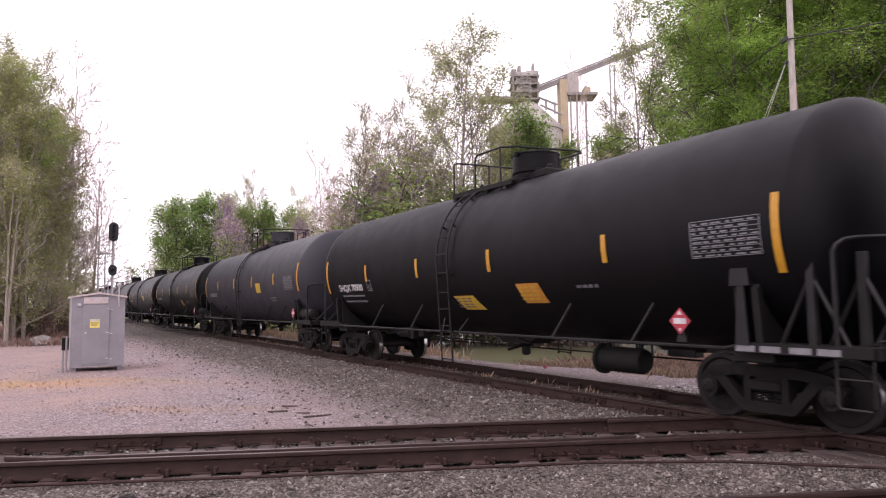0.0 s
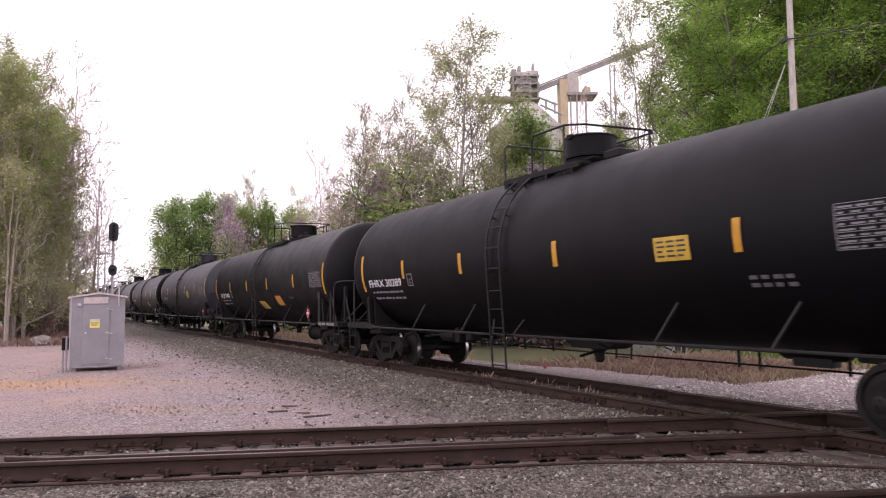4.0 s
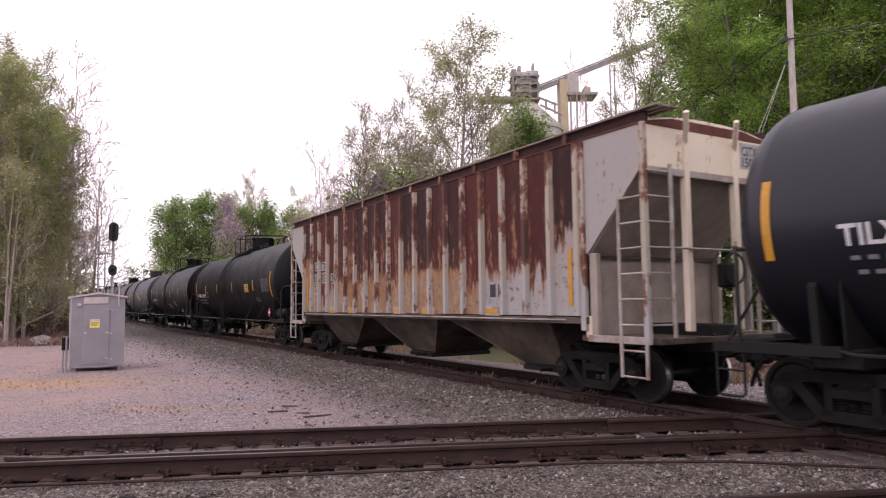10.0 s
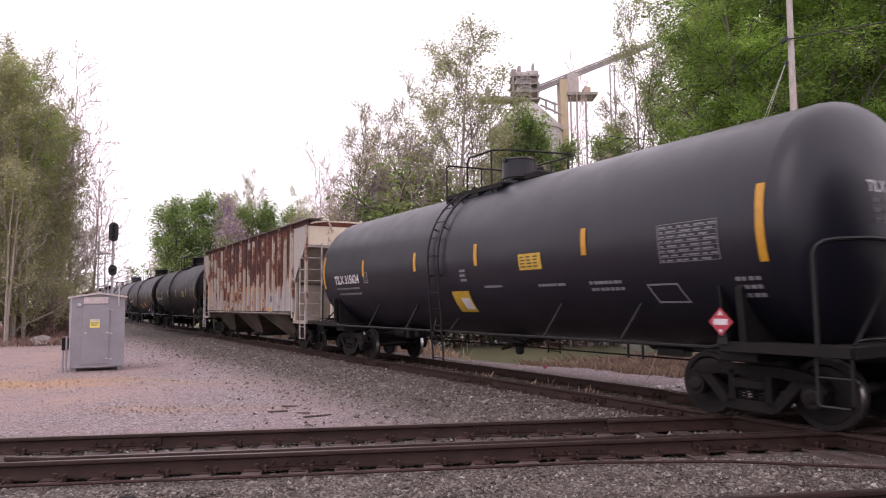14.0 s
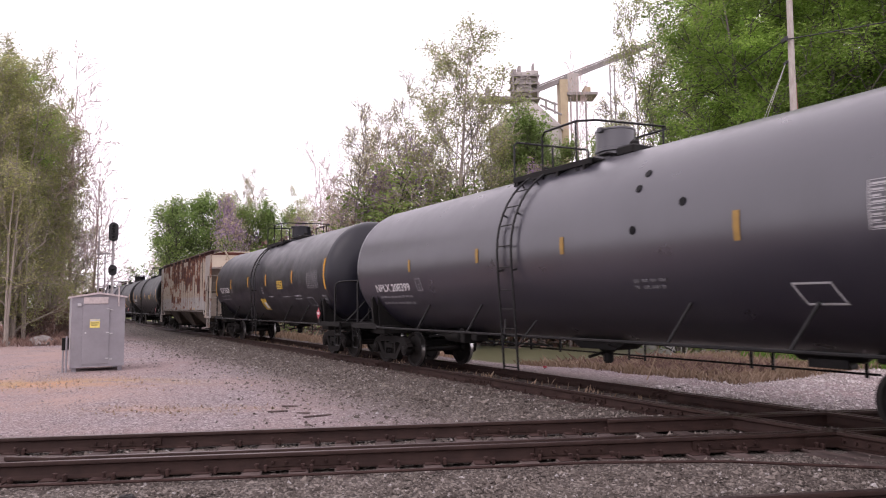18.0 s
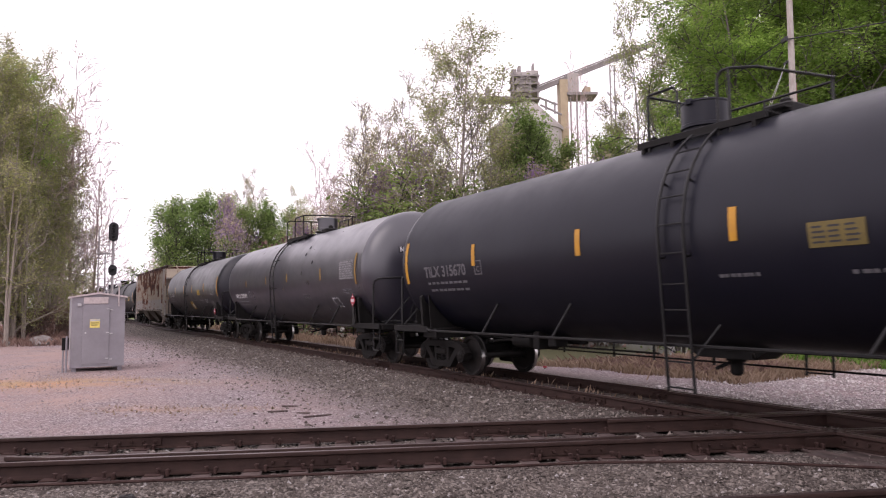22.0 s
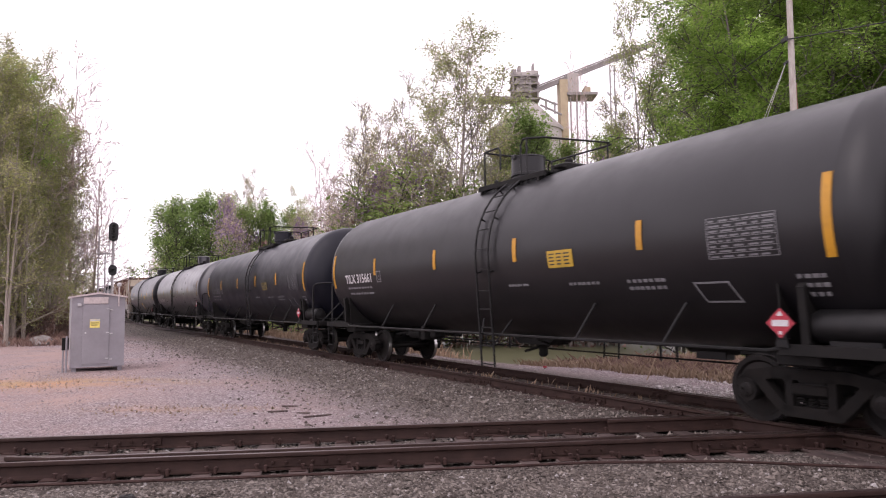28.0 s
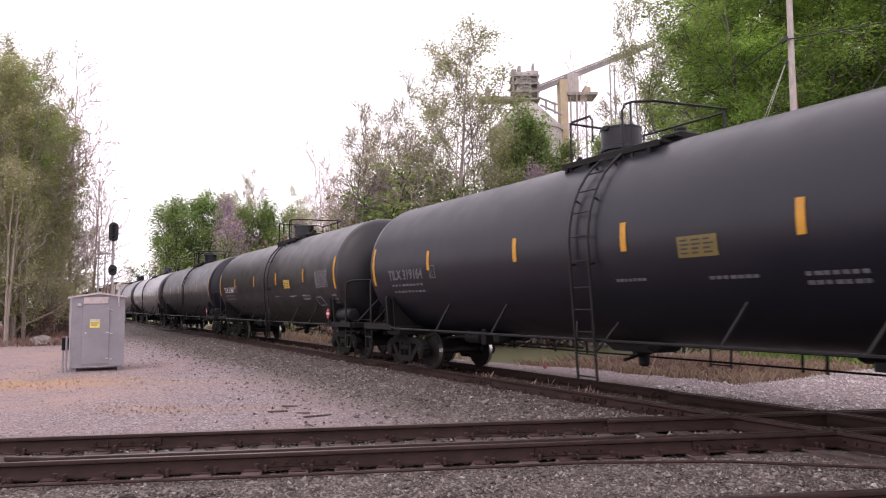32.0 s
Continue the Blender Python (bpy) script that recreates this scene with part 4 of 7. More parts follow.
def head_marks(text, mat, z=3.05, start=0.64, plate=False):
    """Lettering and three rows of print on the rear head."""
    pts, faces = words(text, 0.15)
    lo, hi = min(p[0] for p in pts), max(p[0] for p in pts)
    k = 0.95 / (hi - lo)
    rows = MB()
    for r, (a, b) in enumerate(((0.58, -0.3), (0.57, -0.28), (0.55, -0.1))):
        for q in range(4):
            y0 = a + (b - a) * q / 4
            y1 = y0 + (b - a) / 4 * 0.75
            zz = z - 0.14 - 0.13 * r
            rows.add([on_head(y0, zz), on_head(y1, zz), on_head(y1, zz + 0.06), on_head(y0, zz + 0.06)], [(0, 1, 2, 3)])
    out = [("head_lettering", MB().add([on_head(start - (px - lo) * k, z + pz) for px, pz in pts], faces), mat, "stencilled car lettering"), ("head_print", rows, FADED_WHITE if plate else FADED, "")]
    if plate:
        back = MB()
        for q in range(12):
            y0, y1 = start + 0.05 - 1.05 * q / 12, start + 0.05 - 1.05 * (q + 1) / 12
            back.add([on_head(y0, z - 0.04, 0.004), on_head(y1, z - 0.04, 0.004), on_head(y1, z + 0.16, 0.004), on_head(y0, z + 0.16, 0.004)], [(0, 1, 2, 3)])
        out.append(("lettering_ground", back, BLACK_INK, "black painted ground of the lettering"))
    return out


def framed(x0, x1, z0, z1, lean, mat=None):
    """An outlined box with two dark print blocks."""
    mb = MB()
    for a, b, c, d in ((x1, x0, z0, z0 + 0.025), (x1, x0, z1 - 0.025, z1), (x0 - 0.025, x0, z0, z1), (x1, x1 + 0.025, z0, z1)):
        la, lb = lean * (1 - (c - z0) / (z1 - z0)), lean * (1 - (d - z0) / (z1 - z0))
        q = patch_on_tank(a + lb, b + lb, c, d, la - lb, 0.008, 0.004)
        mb.add(q.v, q.f)
    return ("framed_stencil", mb, mat or FADED, "thin outlined stencil box")


def reporting(text, x0, x1, z, h, mat, seed):
    w = x0 - x1
    return [("lettering", text_on_tank(text, x0, x1, z, h), mat, "stencilled car lettering"),
            ("small_print", bars_on_tank(x0 - 0.1, x1, z - 0.17, 1, 0.05, 0.2, seed, 9), DIM if mat is WHITE else mat, "small stencilled print"),
            ("small_print", bars_on_tank(x0 - 0.15, x1, z - 0.33, 1, 0.05, 0.2, seed + 1, 9), DIM if mat is WHITE else mat, "small stencilled print"),
            ("framed_letter", text_on_tank("C", x1 - 0.43, x1 - 0.54, z + 0.04, 0.12), DIM if mat is WHITE else mat, "stencilled letter in a box"),
            framed(x1 - 0.35, x1 - 0.62, z - 0.02, z + 0.28, 0, DIM if mat is WHITE else mat)]


def sign(x0, x1, z0, z1, mat, lab, lean=0.0, seed=0, ink=None):
    out = [("sign_panel", patch_on_tank(x1, x0, z0, z1, lean, 0.01), mat, lab)]
    if ink:
        out.append(("sign_print", bars_on_tank(x0 - 0.05, x1 + 0.03, z1 - (z1 - z0) * 0.24, 4, (z1 - z0) * 0.08, (z1 - z0) * 0.2, seed, 3, 0.013), ink, "plain rows of print"))
    return out


def tilx(number, ink, seed, panel=True, extra=(), plate=None, top=0.0, ladder=-0.63, dome=0.1, rail=1, tank=True, short=(4.8, 1.42, -1.62, -4.75)):
    thin = DIM if panel else FADED
    mk = reporting(number, 6.95, 5.1, 2.3, 0.25, ink, seed)
    mk += sign(-2.66, -3.34, 2.3, 2.6, plate or SIGN_YELLOW, "yellow rectangular sign", 0, seed, BLACK_INK)
    mk += [panel_marks(-6.15, -7.2, 2.25, 2.8, seed, WHITE if panel else FADED), framed(-5.75, -6.35, 1.66, 1.95, -0.12, thin),
           ("small_print", bars_on_tank(-1.3, -1.95, 2.0, 1, 0.045, 0.1, seed + 3, 7), thin, ""), ("small_print", bars_on_tank(-3.1, -3.9, 1.98, 1, 0.045, 0.1, seed + 4, 7), thin, ""),
           ("small_print", bars_on_tank(-4.5, -5.3, 1.98, 2, 0.05, 0.11, seed + 5, 7), thin, "")]
    mk += head_marks(number, WHITE)
    mk.append(("small_print", bars_on_tank(-7.35, -7.75, 1.95, 3, 0.05, 0.11, seed + 6, 4), thin, ""))
    return dict(stripes=stripe_set(7.85, 0.06, short), marks=mk + list(extra), top=top, ladder=ladder, dome=dome, dome_r=0.39, rail=rail, end_tank=tank)


HEADINGS = []


def add_car(car, sigma):
    HEADINGS.append((car, sigma * SPAN - 0.07))
    return car


def side_paint():
    """Cream sheets with ochre stains, eaten from above by dark red rust, each bay between two ribs rusted in its own way."""
    m = Mat("rusted_cream_side_paint", 0.8)
    x, _, z = m.xyz()
    bay = m.math("FLOOR", m.math("DIVIDE", m.math("ADD", x, 7.0), 0.737))
    seat = m.n.new("ShaderNodeTexWhiteNoise")
    seat.noise_dimensions = "1D"
    m.l.new(bay, seat.inputs["W"])
    own = m.n.new("ShaderNodeSeparateColor")
    m.l.new(seat.outputs["Color"], own.inputs[0])
    along = m.math("ADD", m.math("MULTIPLY", x, 0.0625), 0.5)
    streak = m.noise(1.5, 6, 0.68, (3.0, 0.3, 0.22))
    blot = m.noise(1.1, 5, 0.7, (1.2, 1, 0.7))
    fine = m.noise(5.0, 6, 0.75, (1.6, 1.6, 0.6))
    # how far the rust has come down: sharp in the middle bays, ragged at the ends
    ends = m.ramp(along, [(0.0, 1.0), (0.2, 0.8), (0.32, 0.25), (0.68, 0.25), (0.78, 0.9), (1.0, 1.3)])
    level = m.math("SUBTRACT", z, m.math("ADD", 2.1, m.math("MULTIPLY", own.outputs[0], 0.3)))
    pull = m.math("ADD", m.math("MULTIPLY", m.math("SUBTRACT", streak, 0.5), 3.2), m.math("MULTIPLY", m.math("SUBTRACT", own.outputs[1], 0.5), 1.3))
    mask = m.math("ADD", level, m.math("MULTIPLY", pull, ends))
    mask = m.math("ADD", mask, m.math("MULTIPLY", m.math("SUBTRACT", fine, 0.5), 0.7))
    # the paint that is left: cream, ochre stains, some bays repainted blue-grey low down
    grey = m.math("MULTIPLY", m.ramp(along, [(0.0, 1.0), (0.24, 1.0), (0.28, 0.05), (0.74, 0.05), (0.76, 0.55), (0.84, 0.1), (1.0, 0.0)]), m.ramp(own.outputs[2], [(0.3, 0.0), (0.42, 1.0)]))
    cream = m.mix((0.2, 0.108, 0.05), (0.29, 0.21, 0.135), m.ramp(blot, [(0.42, 0.0), (0.58, 1.0)]))
    cream = m.mix(cream, (0.29, 0.275, 0.27), grey)
    stain = m.math("MULTIPLY", m.ramp(m.math("ADD", fine, m.math("MULTIPLY", level, 0.14)), [(0.36, 0.0), (0.56, 0.95)]), m.math("SUBTRACT", 1.0, m.math("MULTIPLY", grey, 0.7)))
    paint = m.mix(cream, (0.21, 0.09, 0.032), stain)
    paint = m.mix(paint, (0.07, 0.03, 0.02), m.ramp(m.noise(9, 5, 0.7), [(0.57, 0.0), (0.66, 0.85)]))
    # the rust: maroon to red, with orange and tan runs in mid height
    rust = m.mix((0.019, 0.0038, 0.0034), (0.06, 0.0072, 0.0048), m.ramp(m.math("ADD", m.math("MULTIPLY", blot, 0.6), m.math("MULTIPLY", own.outputs[1], 0.4)), [(0.36, 0.0), (0.62, 1.0)]))
    run = m.math("MULTIPLY", m.ramp(m.math("ADD", streak, m.math("MULTIPLY", m.math("SUBTRACT", fine, 0.5), 0.6)), [(0.52, 0.0), (0.64, 1.0)]), m.ramp(m.math("MULTIPLY", level, 0.5), [(0.0, 1.0), (0.35, 0.9), (0.75, 0.12)]))
    rust = m.mix(rust, m.mix((0.13, 0.04, 0.018), (0.29, 0.15, 0.075), m.ramp(fine, [(0.46, 0.0), (0.62, 1.0)])), run)
    edge = m.mix(paint, (0.2, 0.07, 0.03), m.ramp(mask, [(-0.0, 0.0), (0.08, 0.85)]))
    m.colour(m.mix(edge, rust, m.ramp(mask, [(0.06, 0.0), (0.16, 1.0)])))
    m.rough(m.ramp(mask, [(0.0, 0.6), (0.2, 0.9)]))
    return m.bump(fine, 0.35, 0.01).m


def rib_paint(name, rusty):
    """Cream ribs with patches of orange rust and grey feet."""
    m = Mat(name, 0.8)
    z = m.xyz()[2]
    fine = m.noise(3.2, 6, 0.72, (1, 1, 0.55))
    big = m.noise(1.1, 4, 0.6, (1, 1, 0.8))
    cream = m.mix((0.3, 0.24, 0.175), (0.36, 0.33, 0.285), m.noise(7.0, 4))
    low = m.ramp(m.math("SUBTRACT", m.math("ADD", z, m.math("MULTIPLY", big, 0.5)), 2.0), [(0.35, 0.0), (0.5, 1.0)])
    cream = m.mix((0.31, 0.295, 0.285), cream, low)
    eaten = m.math("ADD", m.math("ADD", fine, m.math("MULTIPLY", m.math("SUBTRACT", big, 0.5), 1.1)), m.math("MULTIPLY", m.math("SUBTRACT", z, 2.9), 0.05))
    rust = m.mix((0.17, 0.062, 0.028), (0.055, 0.014, 0.01), m.ramp(eaten, [(0.62 - rusty, 0.0), (0.72 - rusty, 1.0)]))
    m.colour(m.mix(cream, rust, m.ramp(eaten, [(0.57 - rusty, 0.0), (0.63 - rusty, 0.95)])))
    return m.bump(fine, 0.3, 0.008).m


def pale_paint(name, a, b, eaten=0.6):
    m = Mat(name, 0.7)
    streak = m.noise(1.6, 6, 0.72, (2.5, 2.5, 0.35))
    fine = m.noise(6.0, 5, 0.75)
    c = m.mix(a, b, fine)
    c = m.mix(c, (0.2, 0.075, 0.035), m.ramp(m.math("ADD", streak, m.math("MULTIPLY", m.math("SUBTRACT", fine, 0.5), 0.5)), [(eaten, 0.0), (eaten + 0.07, 0.9)]))
    m.colour(c)
    return m.bump(fine, 0.2, 0.008).m


HOPPER = side_paint()
CREAM = pale_paint("stained_cream_paint", (0.66, 0.58, 0.46), (0.56, 0.47, 0.36))
GUSSET = pale_paint("rust_run_grey_paint", (0.31, 0.29, 0.275), (0.27, 0.245, 0.225), 0.63)
# slope sheets and bulkheads: mottled taupe, darker than the cream end sheets
TAUPE = grimy("mottled_taupe_end_paint", (0.31, 0.265, 0.225), (0.2, 0.16, 0.13), 0.8, 0.0, 1.5)
# dark colour that stands for the shade below the running board
EAVE_SHADE = grimy("eave_shade_colour", (0.03, 0.013, 0.012), (0.05, 0.022, 0.018), 0.85)
BOARD = grimy("weathered_running_board", (0.22, 0.18, 0.165), (0.13, 0.075, 0.06), 0.8, 0.0, 1.5)
RUST_DARK = grimy("dark_rusted_roof", (0.075, 0.02, 0.016), (0.12, 0.045, 0.03), 0.85)
CHUTE = grimy("dusty_brown_chute", (0.034, 0.026, 0.02), (0.105, 0.082, 0.064), 0.8, 0.0, 1.2)
PATCH = grimy("pale_grey_repaint", (0.3, 0.295, 0.3), (0.2, 0.17, 0.14), 0.6, 0.0, 3.0)


def flat_text(text, x0, z0, height, y, width=None):
    pts, faces = words(text, height)
    lo, hi = min(p[0] for p in pts), max(p[0] for p in pts)
    k = width / (hi - lo) if width else 1.0
    return MB().add([(x0 - (px - lo) * k, y, z0 + pz) for px, pz in pts], faces)


def box_between(x0, x1, y0, y1, z0, z1, b=0.0):
    """A box given by two corners in any order."""
    return MB().box(min(x0, x1), min(y0, y1), min(z0, z1), max(x0, x1), max(y0, y1), max(z0, z1), b)


def hopper_car(label):
    car = thing("hopper_car", label, "hopper car", pose(0, 0, 0), "cars of the freight train")
    L, E, H0, H1, Y = 7.08, 8.46, 1.45, 4.46, 1.62
    gap = (2 * L - 0.16) / 19
    for sy in (-1, 1):
        side = part("side_wall", box_between(-L, L, sy * (Y - 0.03), sy * Y, H0, H1), HOPPER, car, "rust-eaten cream side sheet")
        rib = MB().prism([(-0.07, Y), (0.07, Y), (0.05, Y + 0.09), (-0.05, Y + 0.09)], H0, H1 - 0.03, "z")
        rib_me, pale_rib = rib.mesh("rib", CREAM_RIB), rib.mesh("rib", PALE_RIB)
        for k in range(20):
            x = -L + 0.08 + gap * k
            part("rib", pale_rib if k > 13 or k in (0, 1, 3, 4) else rib_me, None, side, at=pose(x, 0, 0) if sy > 0 else pose(x, 0, 0, 0, 0, 180))
        part("side_sill", box_between(-L - 0.1, L + 0.1, sy * 1.46, sy * 1.66, H0 - 0.14, H0 - 0.02, 0.01), CHUTE, car)
        part("grab_pipe", MB().tube([(-L + 0.4, sy * 1.7, H0 - 0.07), (L - 0.4, sy * 1.7, H0 - 0.07)], 0.016, 5), LADDER, car)
        # this near-black strip paints in the shade between roof edge and board
        part("eave", box_between(-E, E, sy * (Y - 0.16), sy * (Y - 0.1), H1, H1 + 0.22), EAVE_SHADE, car, "strip coloured dark for the shade under the running board")
        part("eave_lip", box_between(-E, E, sy * (Y - 0.1), sy * (Y + 0.02), H1, H1 + 0.025), RUST_DARK, car)
        for ex in (-1, 1):
            g = MB().prism([(ex * L, H1), (ex * E, H1), (ex * E, H1 - 0.66), (ex * (L + 0.12), 2.5), (ex * L, 2.5)], sy * (Y - 0.02), sy * Y, "y")
            part("end_gusset", g, GUSSET, car, "pale grey gusset sheet with rust runs")
            part("side_post", box_between(ex * (L + 0.02) - 0.06, ex * (L + 0.02) + 0.06, sy * (Y - 0.04), sy * (Y + 0.05), 1.2, H1 - 0.02, 0.01), CREAM_RIB, car)
            part("foot_gusset", MB().prism([(ex * (L - 0.08), H0), (ex * (L + 0.16), H0), (ex * (L + 0.16), 1.08), (ex * (L + 0.04), 1.08)], sy * (Y - 0.06), sy * (Y - 0.02), "y"), CREAM, car)
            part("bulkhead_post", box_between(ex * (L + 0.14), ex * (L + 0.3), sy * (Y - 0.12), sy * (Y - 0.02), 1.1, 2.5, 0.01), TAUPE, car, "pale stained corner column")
            part("corner_post", box_between(ex * E - 0.05, ex * E + 0.05, sy * (Y - 0.07), sy * (Y + 0.03), 1.02, H1 + 0.02, 0.01), PALE_RIB, car, "cream corner post with rust")
            part("step_sill", box_between(ex * (L + 0.1), ex * (E + 0.04), sy * (Y - 0.05), sy * (Y + 0.03), 1.02, 1.14, 0.008), LADDER, car, "white end sill")
            lad = MB().tube([(ex * (L + 0.86), sy * (Y + 0.02), 0.5), (ex * (L + 0.86), sy * (Y + 0.02), 3.34), (ex * (L + 0.86), sy * (Y - 0.06), 3.38)], 0.03, 6)
            lad.tube([(ex * E, sy * (Y + 0.02), 0.5), (ex * E, sy * (Y + 0.02), 1.1)], 0.03, 6)
            for r in range(8):
                lad.tube([(ex * (L + 0.84), sy * (Y + 0.02), 0.52 + 0.4 * r), (ex * E, sy * (Y + 0.02), 0.52 + 0.4 * r)], 0.017, 5)
            part("side_ladder", lad, LADDER, car, "pale grey steel ladder")
            lad = MB().tube([(ex * (E + 0.05), sy * 1.05, 1.1), (ex * (E + 0.05), sy * 1.05, 3.85)], 0.035, 6)
            for r in range(7):
                lad.tube([(ex * (E + 0.05), sy * 1.05, 1.32 + 0.4 * r), (ex * (E + 0.05), sy * 1.6, 1.32 + 0.4 * r)], 0.017, 5)
            part("end_ladder", lad, LADDER, car, "pale grey steel ladder")
            part("yellow_stripe", box_between(ex * 6.76 - 0.05, ex * 6.76 + 0.05, sy * (Y + 0.003), sy * (Y + 0.015), 1.62, 2.62), YELLOW, car, "vertical yellow reflective stripe")
        for x in (4.34, 2.85, -0.2, -1.7, -4.3):
            part("reflector_frame", box_between(x - 0.31, x + 0.31, sy * (Y + 0.003), sy * (Y + 0.02), H0 - 0.02, H0 + 0.16), LADDER, car, "white plate")
            part("yellow_stripe", box_between(x - 0.26, x + 0.26, sy * (Y + 0.021), sy * (Y + 0.028), H0 + 0.02, H0 + 0.12), YELLOW, car, "yellow reflective plate")
    roof = MB().prism([(-1.6, H1 + 0.04), (-0.9, H1 + 0.16), (0.9, H1 + 0.16), (1.6, H1 + 0.04), (1.6, H1), (-1.6, H1)], -E, E, "x")
    part("roof", roof, RUST_DARK, car)
    for k in range(3):
        part("running_board", MB().box(-E - 0.3, 1.12 + 0.17 * k, H1 + 0.22, E + 0.3, 1.26 + 0.17 * k, H1 + 0.25), BOARD, car)
    for k in range(10):
        x = -L + 0.08 + gap * (2 * k + 0.5)
        part("board_bracket", MB().box(x - 0.05, 1.1, H1 + 0.02, x + 0.05, 1.585, H1 + 0.22), CREAM_RIB, car)
    part("roof_hatch", MB().box(-L + 0.6, -0.5, H1 + 0.16, L - 0.6, 0.5, H1 + 0.24, 0.03), RUST_DARK, car)
    for ex in (-1, 1):
        arch = [(-1.6, H1 - 0.7), (1.6, H1 - 0.7)] + [(1.6 * math.cos(math.pi * k / 12), H1 - 0.02 + 0.24 * math.sin(math.pi * k / 12)) for k in range(13)]
        part("end_sheet", MB().prism(arch, ex * (E - 0.05), ex * (E - 0.01), "x"), CREAM, car, "cream end sheet with rust runs")
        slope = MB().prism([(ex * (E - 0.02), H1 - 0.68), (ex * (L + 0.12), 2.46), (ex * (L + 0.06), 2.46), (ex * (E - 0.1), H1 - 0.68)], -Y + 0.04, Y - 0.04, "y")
        part("slope_sheet", slope, TAUPE, car, "sloping taupe end sheet")
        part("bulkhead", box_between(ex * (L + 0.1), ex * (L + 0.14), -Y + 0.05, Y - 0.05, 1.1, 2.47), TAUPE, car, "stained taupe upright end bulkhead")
        part("bulkhead_rim", box_between(ex * (L + 0.1), ex * (L + 0.2), -Y + 0.05, Y - 0.05, 2.42, 2.47), CHUTE, car)
        part("end_beam", box_between(ex * (E - 0.08), ex * (E + 0.02), -Y, Y, H1 - 0.78, H1 - 0.66, 0.01), LADDER, car, "white cross beam")
        for y in (-0.62, 0.62):
            part("end_post", box_between(ex * (E - 0.08), ex * (E + 0.04), y - 0.06, y + 0.06, 1.2, H1 - 0.06, 0.01), CREAM, car)
            part("board_arm", MB().tube([(ex * (E + 0.02), y, H1 - 0.2), (ex * (E + 0.3), y + 0.3, H1 + 0.2)], 0.045, 6), CREAM, car, "rusty bracket under the running board")
        part("end_platform", box_between(ex * (L - 0.2), ex * 8.62, -1.5, 1.5, 1.02, 1.12, 0.01), CHUTE, car)
        part("end_railing", MB().tube([(ex * (E + 0.07), -1.5, 2.52), (ex * (E + 0.07), 1.05, 2.52)], 0.02, 6), LADDER, car)
        part("coupler", once("coupler", coupler_mesh), None, car, at=pose(0, 0, 0, 0, 0, 0 if ex > 0 else 180))
        add_truck(car, ex * 6.75)
    part("hand_brake", MB().box(-E - 0.2, -0.35, 1.9, -E - 0.02, 0.0, 2.3, 0.03).tube([(-E - 0.24, -0.18 + 0.26 * math.cos(k * math.pi / 10), 2.2 + 0.26 * math.sin(k * math.pi / 10)) for k in range(21)], 0.018, 6), UNDER, car)
    part("centre_sill", MB().box(-8.6, -0.3, 0.85, 8.6, 0.3, 1.3, 0.02), UNDER, car)
    for t0, t1, b0, b1 in ((2.15, 5.95, 4.4, 5.65), (-1.95, 1.95, -0.6, 0.6), (-5.95, -2.15, -5.65, -4.4)):
        v = [(t0, -1.5, 1.44), (t1, -1.5, 1.44), (t1, 1.5, 1.44), (t0, 1.5, 1.44),
             (b0, -0.8, 0.42), (b1, -0.8, 0.42), (b1, 0.8, 0.42), (b0, 0.8, 0.42)]
        x = (b0 + b1) / 2
        h = part("hopper_bay", MB().add(v, [(0, 1, 2, 3), (7, 6, 5, 4), (0, 4, 5, 1), (1, 5, 6, 2), (2, 6, 7, 3), (3, 7, 4, 0)]), CHUTE, car, "dusty grey discharge hopper")
        part("outlet_gate", MB().box(x - 0.62, -0.9, 0.32, x + 0.62, 0.9, 0.42, 0.015), UNDER, h)
        part("gate_shaft", MB().tube([(x - 0.3, 0.92, 0.38), (x - 0.3, 1.2, 0.38)], 0.035, 6), UNDER, h)
        part("bay_edge", MB().tube([(b0, 0.81, 0.44), (b1, 0.81, 0.44)], 0.03, 5), UNDER, h)
        for low_x, high_x in ((b0, t0), (b1, t1)):
            part("bay_edge", MB().tube([(low_x, 0.8, 0.44), (high_x, 1.5, 1.42)], 0.025, 5), CHUTE, h)
    y = Y + 0.004
    for t, x0, x1, z0, z1 in (("C", 6.04, 5.72, 2.8, 3.1), ("15", 6.05, 5.72, 2.4, 2.7), ("4 3", 6.05, 5.72, 2.19, 2.39), ("TX", 5.39, 4.95, 2.79, 3.08), ("03", 5.37, 4.97, 2.38, 2.73), ("20", 4.58, 4.12, 2.34, 2.67)):
        part("repaint_patch", MB().box(x1, y, z0, x0, y + 0.004, z1), PATCH, car, "pale grey repainted patch")
        part("lettering", flat_text(t, x0 - 0.04, z0 + 0.04, (z1 - z0) * 0.76, y + 0.007, x0 - x1 - 0.07), BLACK_INK, car, "black car lettering")
    for t, z, w in (("CITX", 4.2, 0.42), ("150320", 4.0, 0.62)):
        pts, faces = words(t, 0.17)
        lo, hi = min(p[0] for p in pts), max(p[0] for p in pts)
        part("end_lettering", MB().add([(-E - 0.004 + 0.005, -0.85 - (px - lo) * w / (hi - lo), z + pz) for px, pz in pts], faces), BLACK_INK, car, "black car lettering")
    part("repaint_patch", MB().box(-E + 0.002, -1.5, 3.96, -E + 0.008, -0.8, 4.42), PATCH, car, "pale grey repainted patch")
    part("sign_panel", MB().box(-4.85, y, 1.72, -4.25, y + 0.006, 2.12), PATCH, car, "white stencilled inspection box")
    for x0 in (-4.5, -4.79):
        part("sign_print", MB().box(x0, y + 0.007, 1.8, x0 + 0.2, y + 0.01, 2.06), BLACK_INK, car)
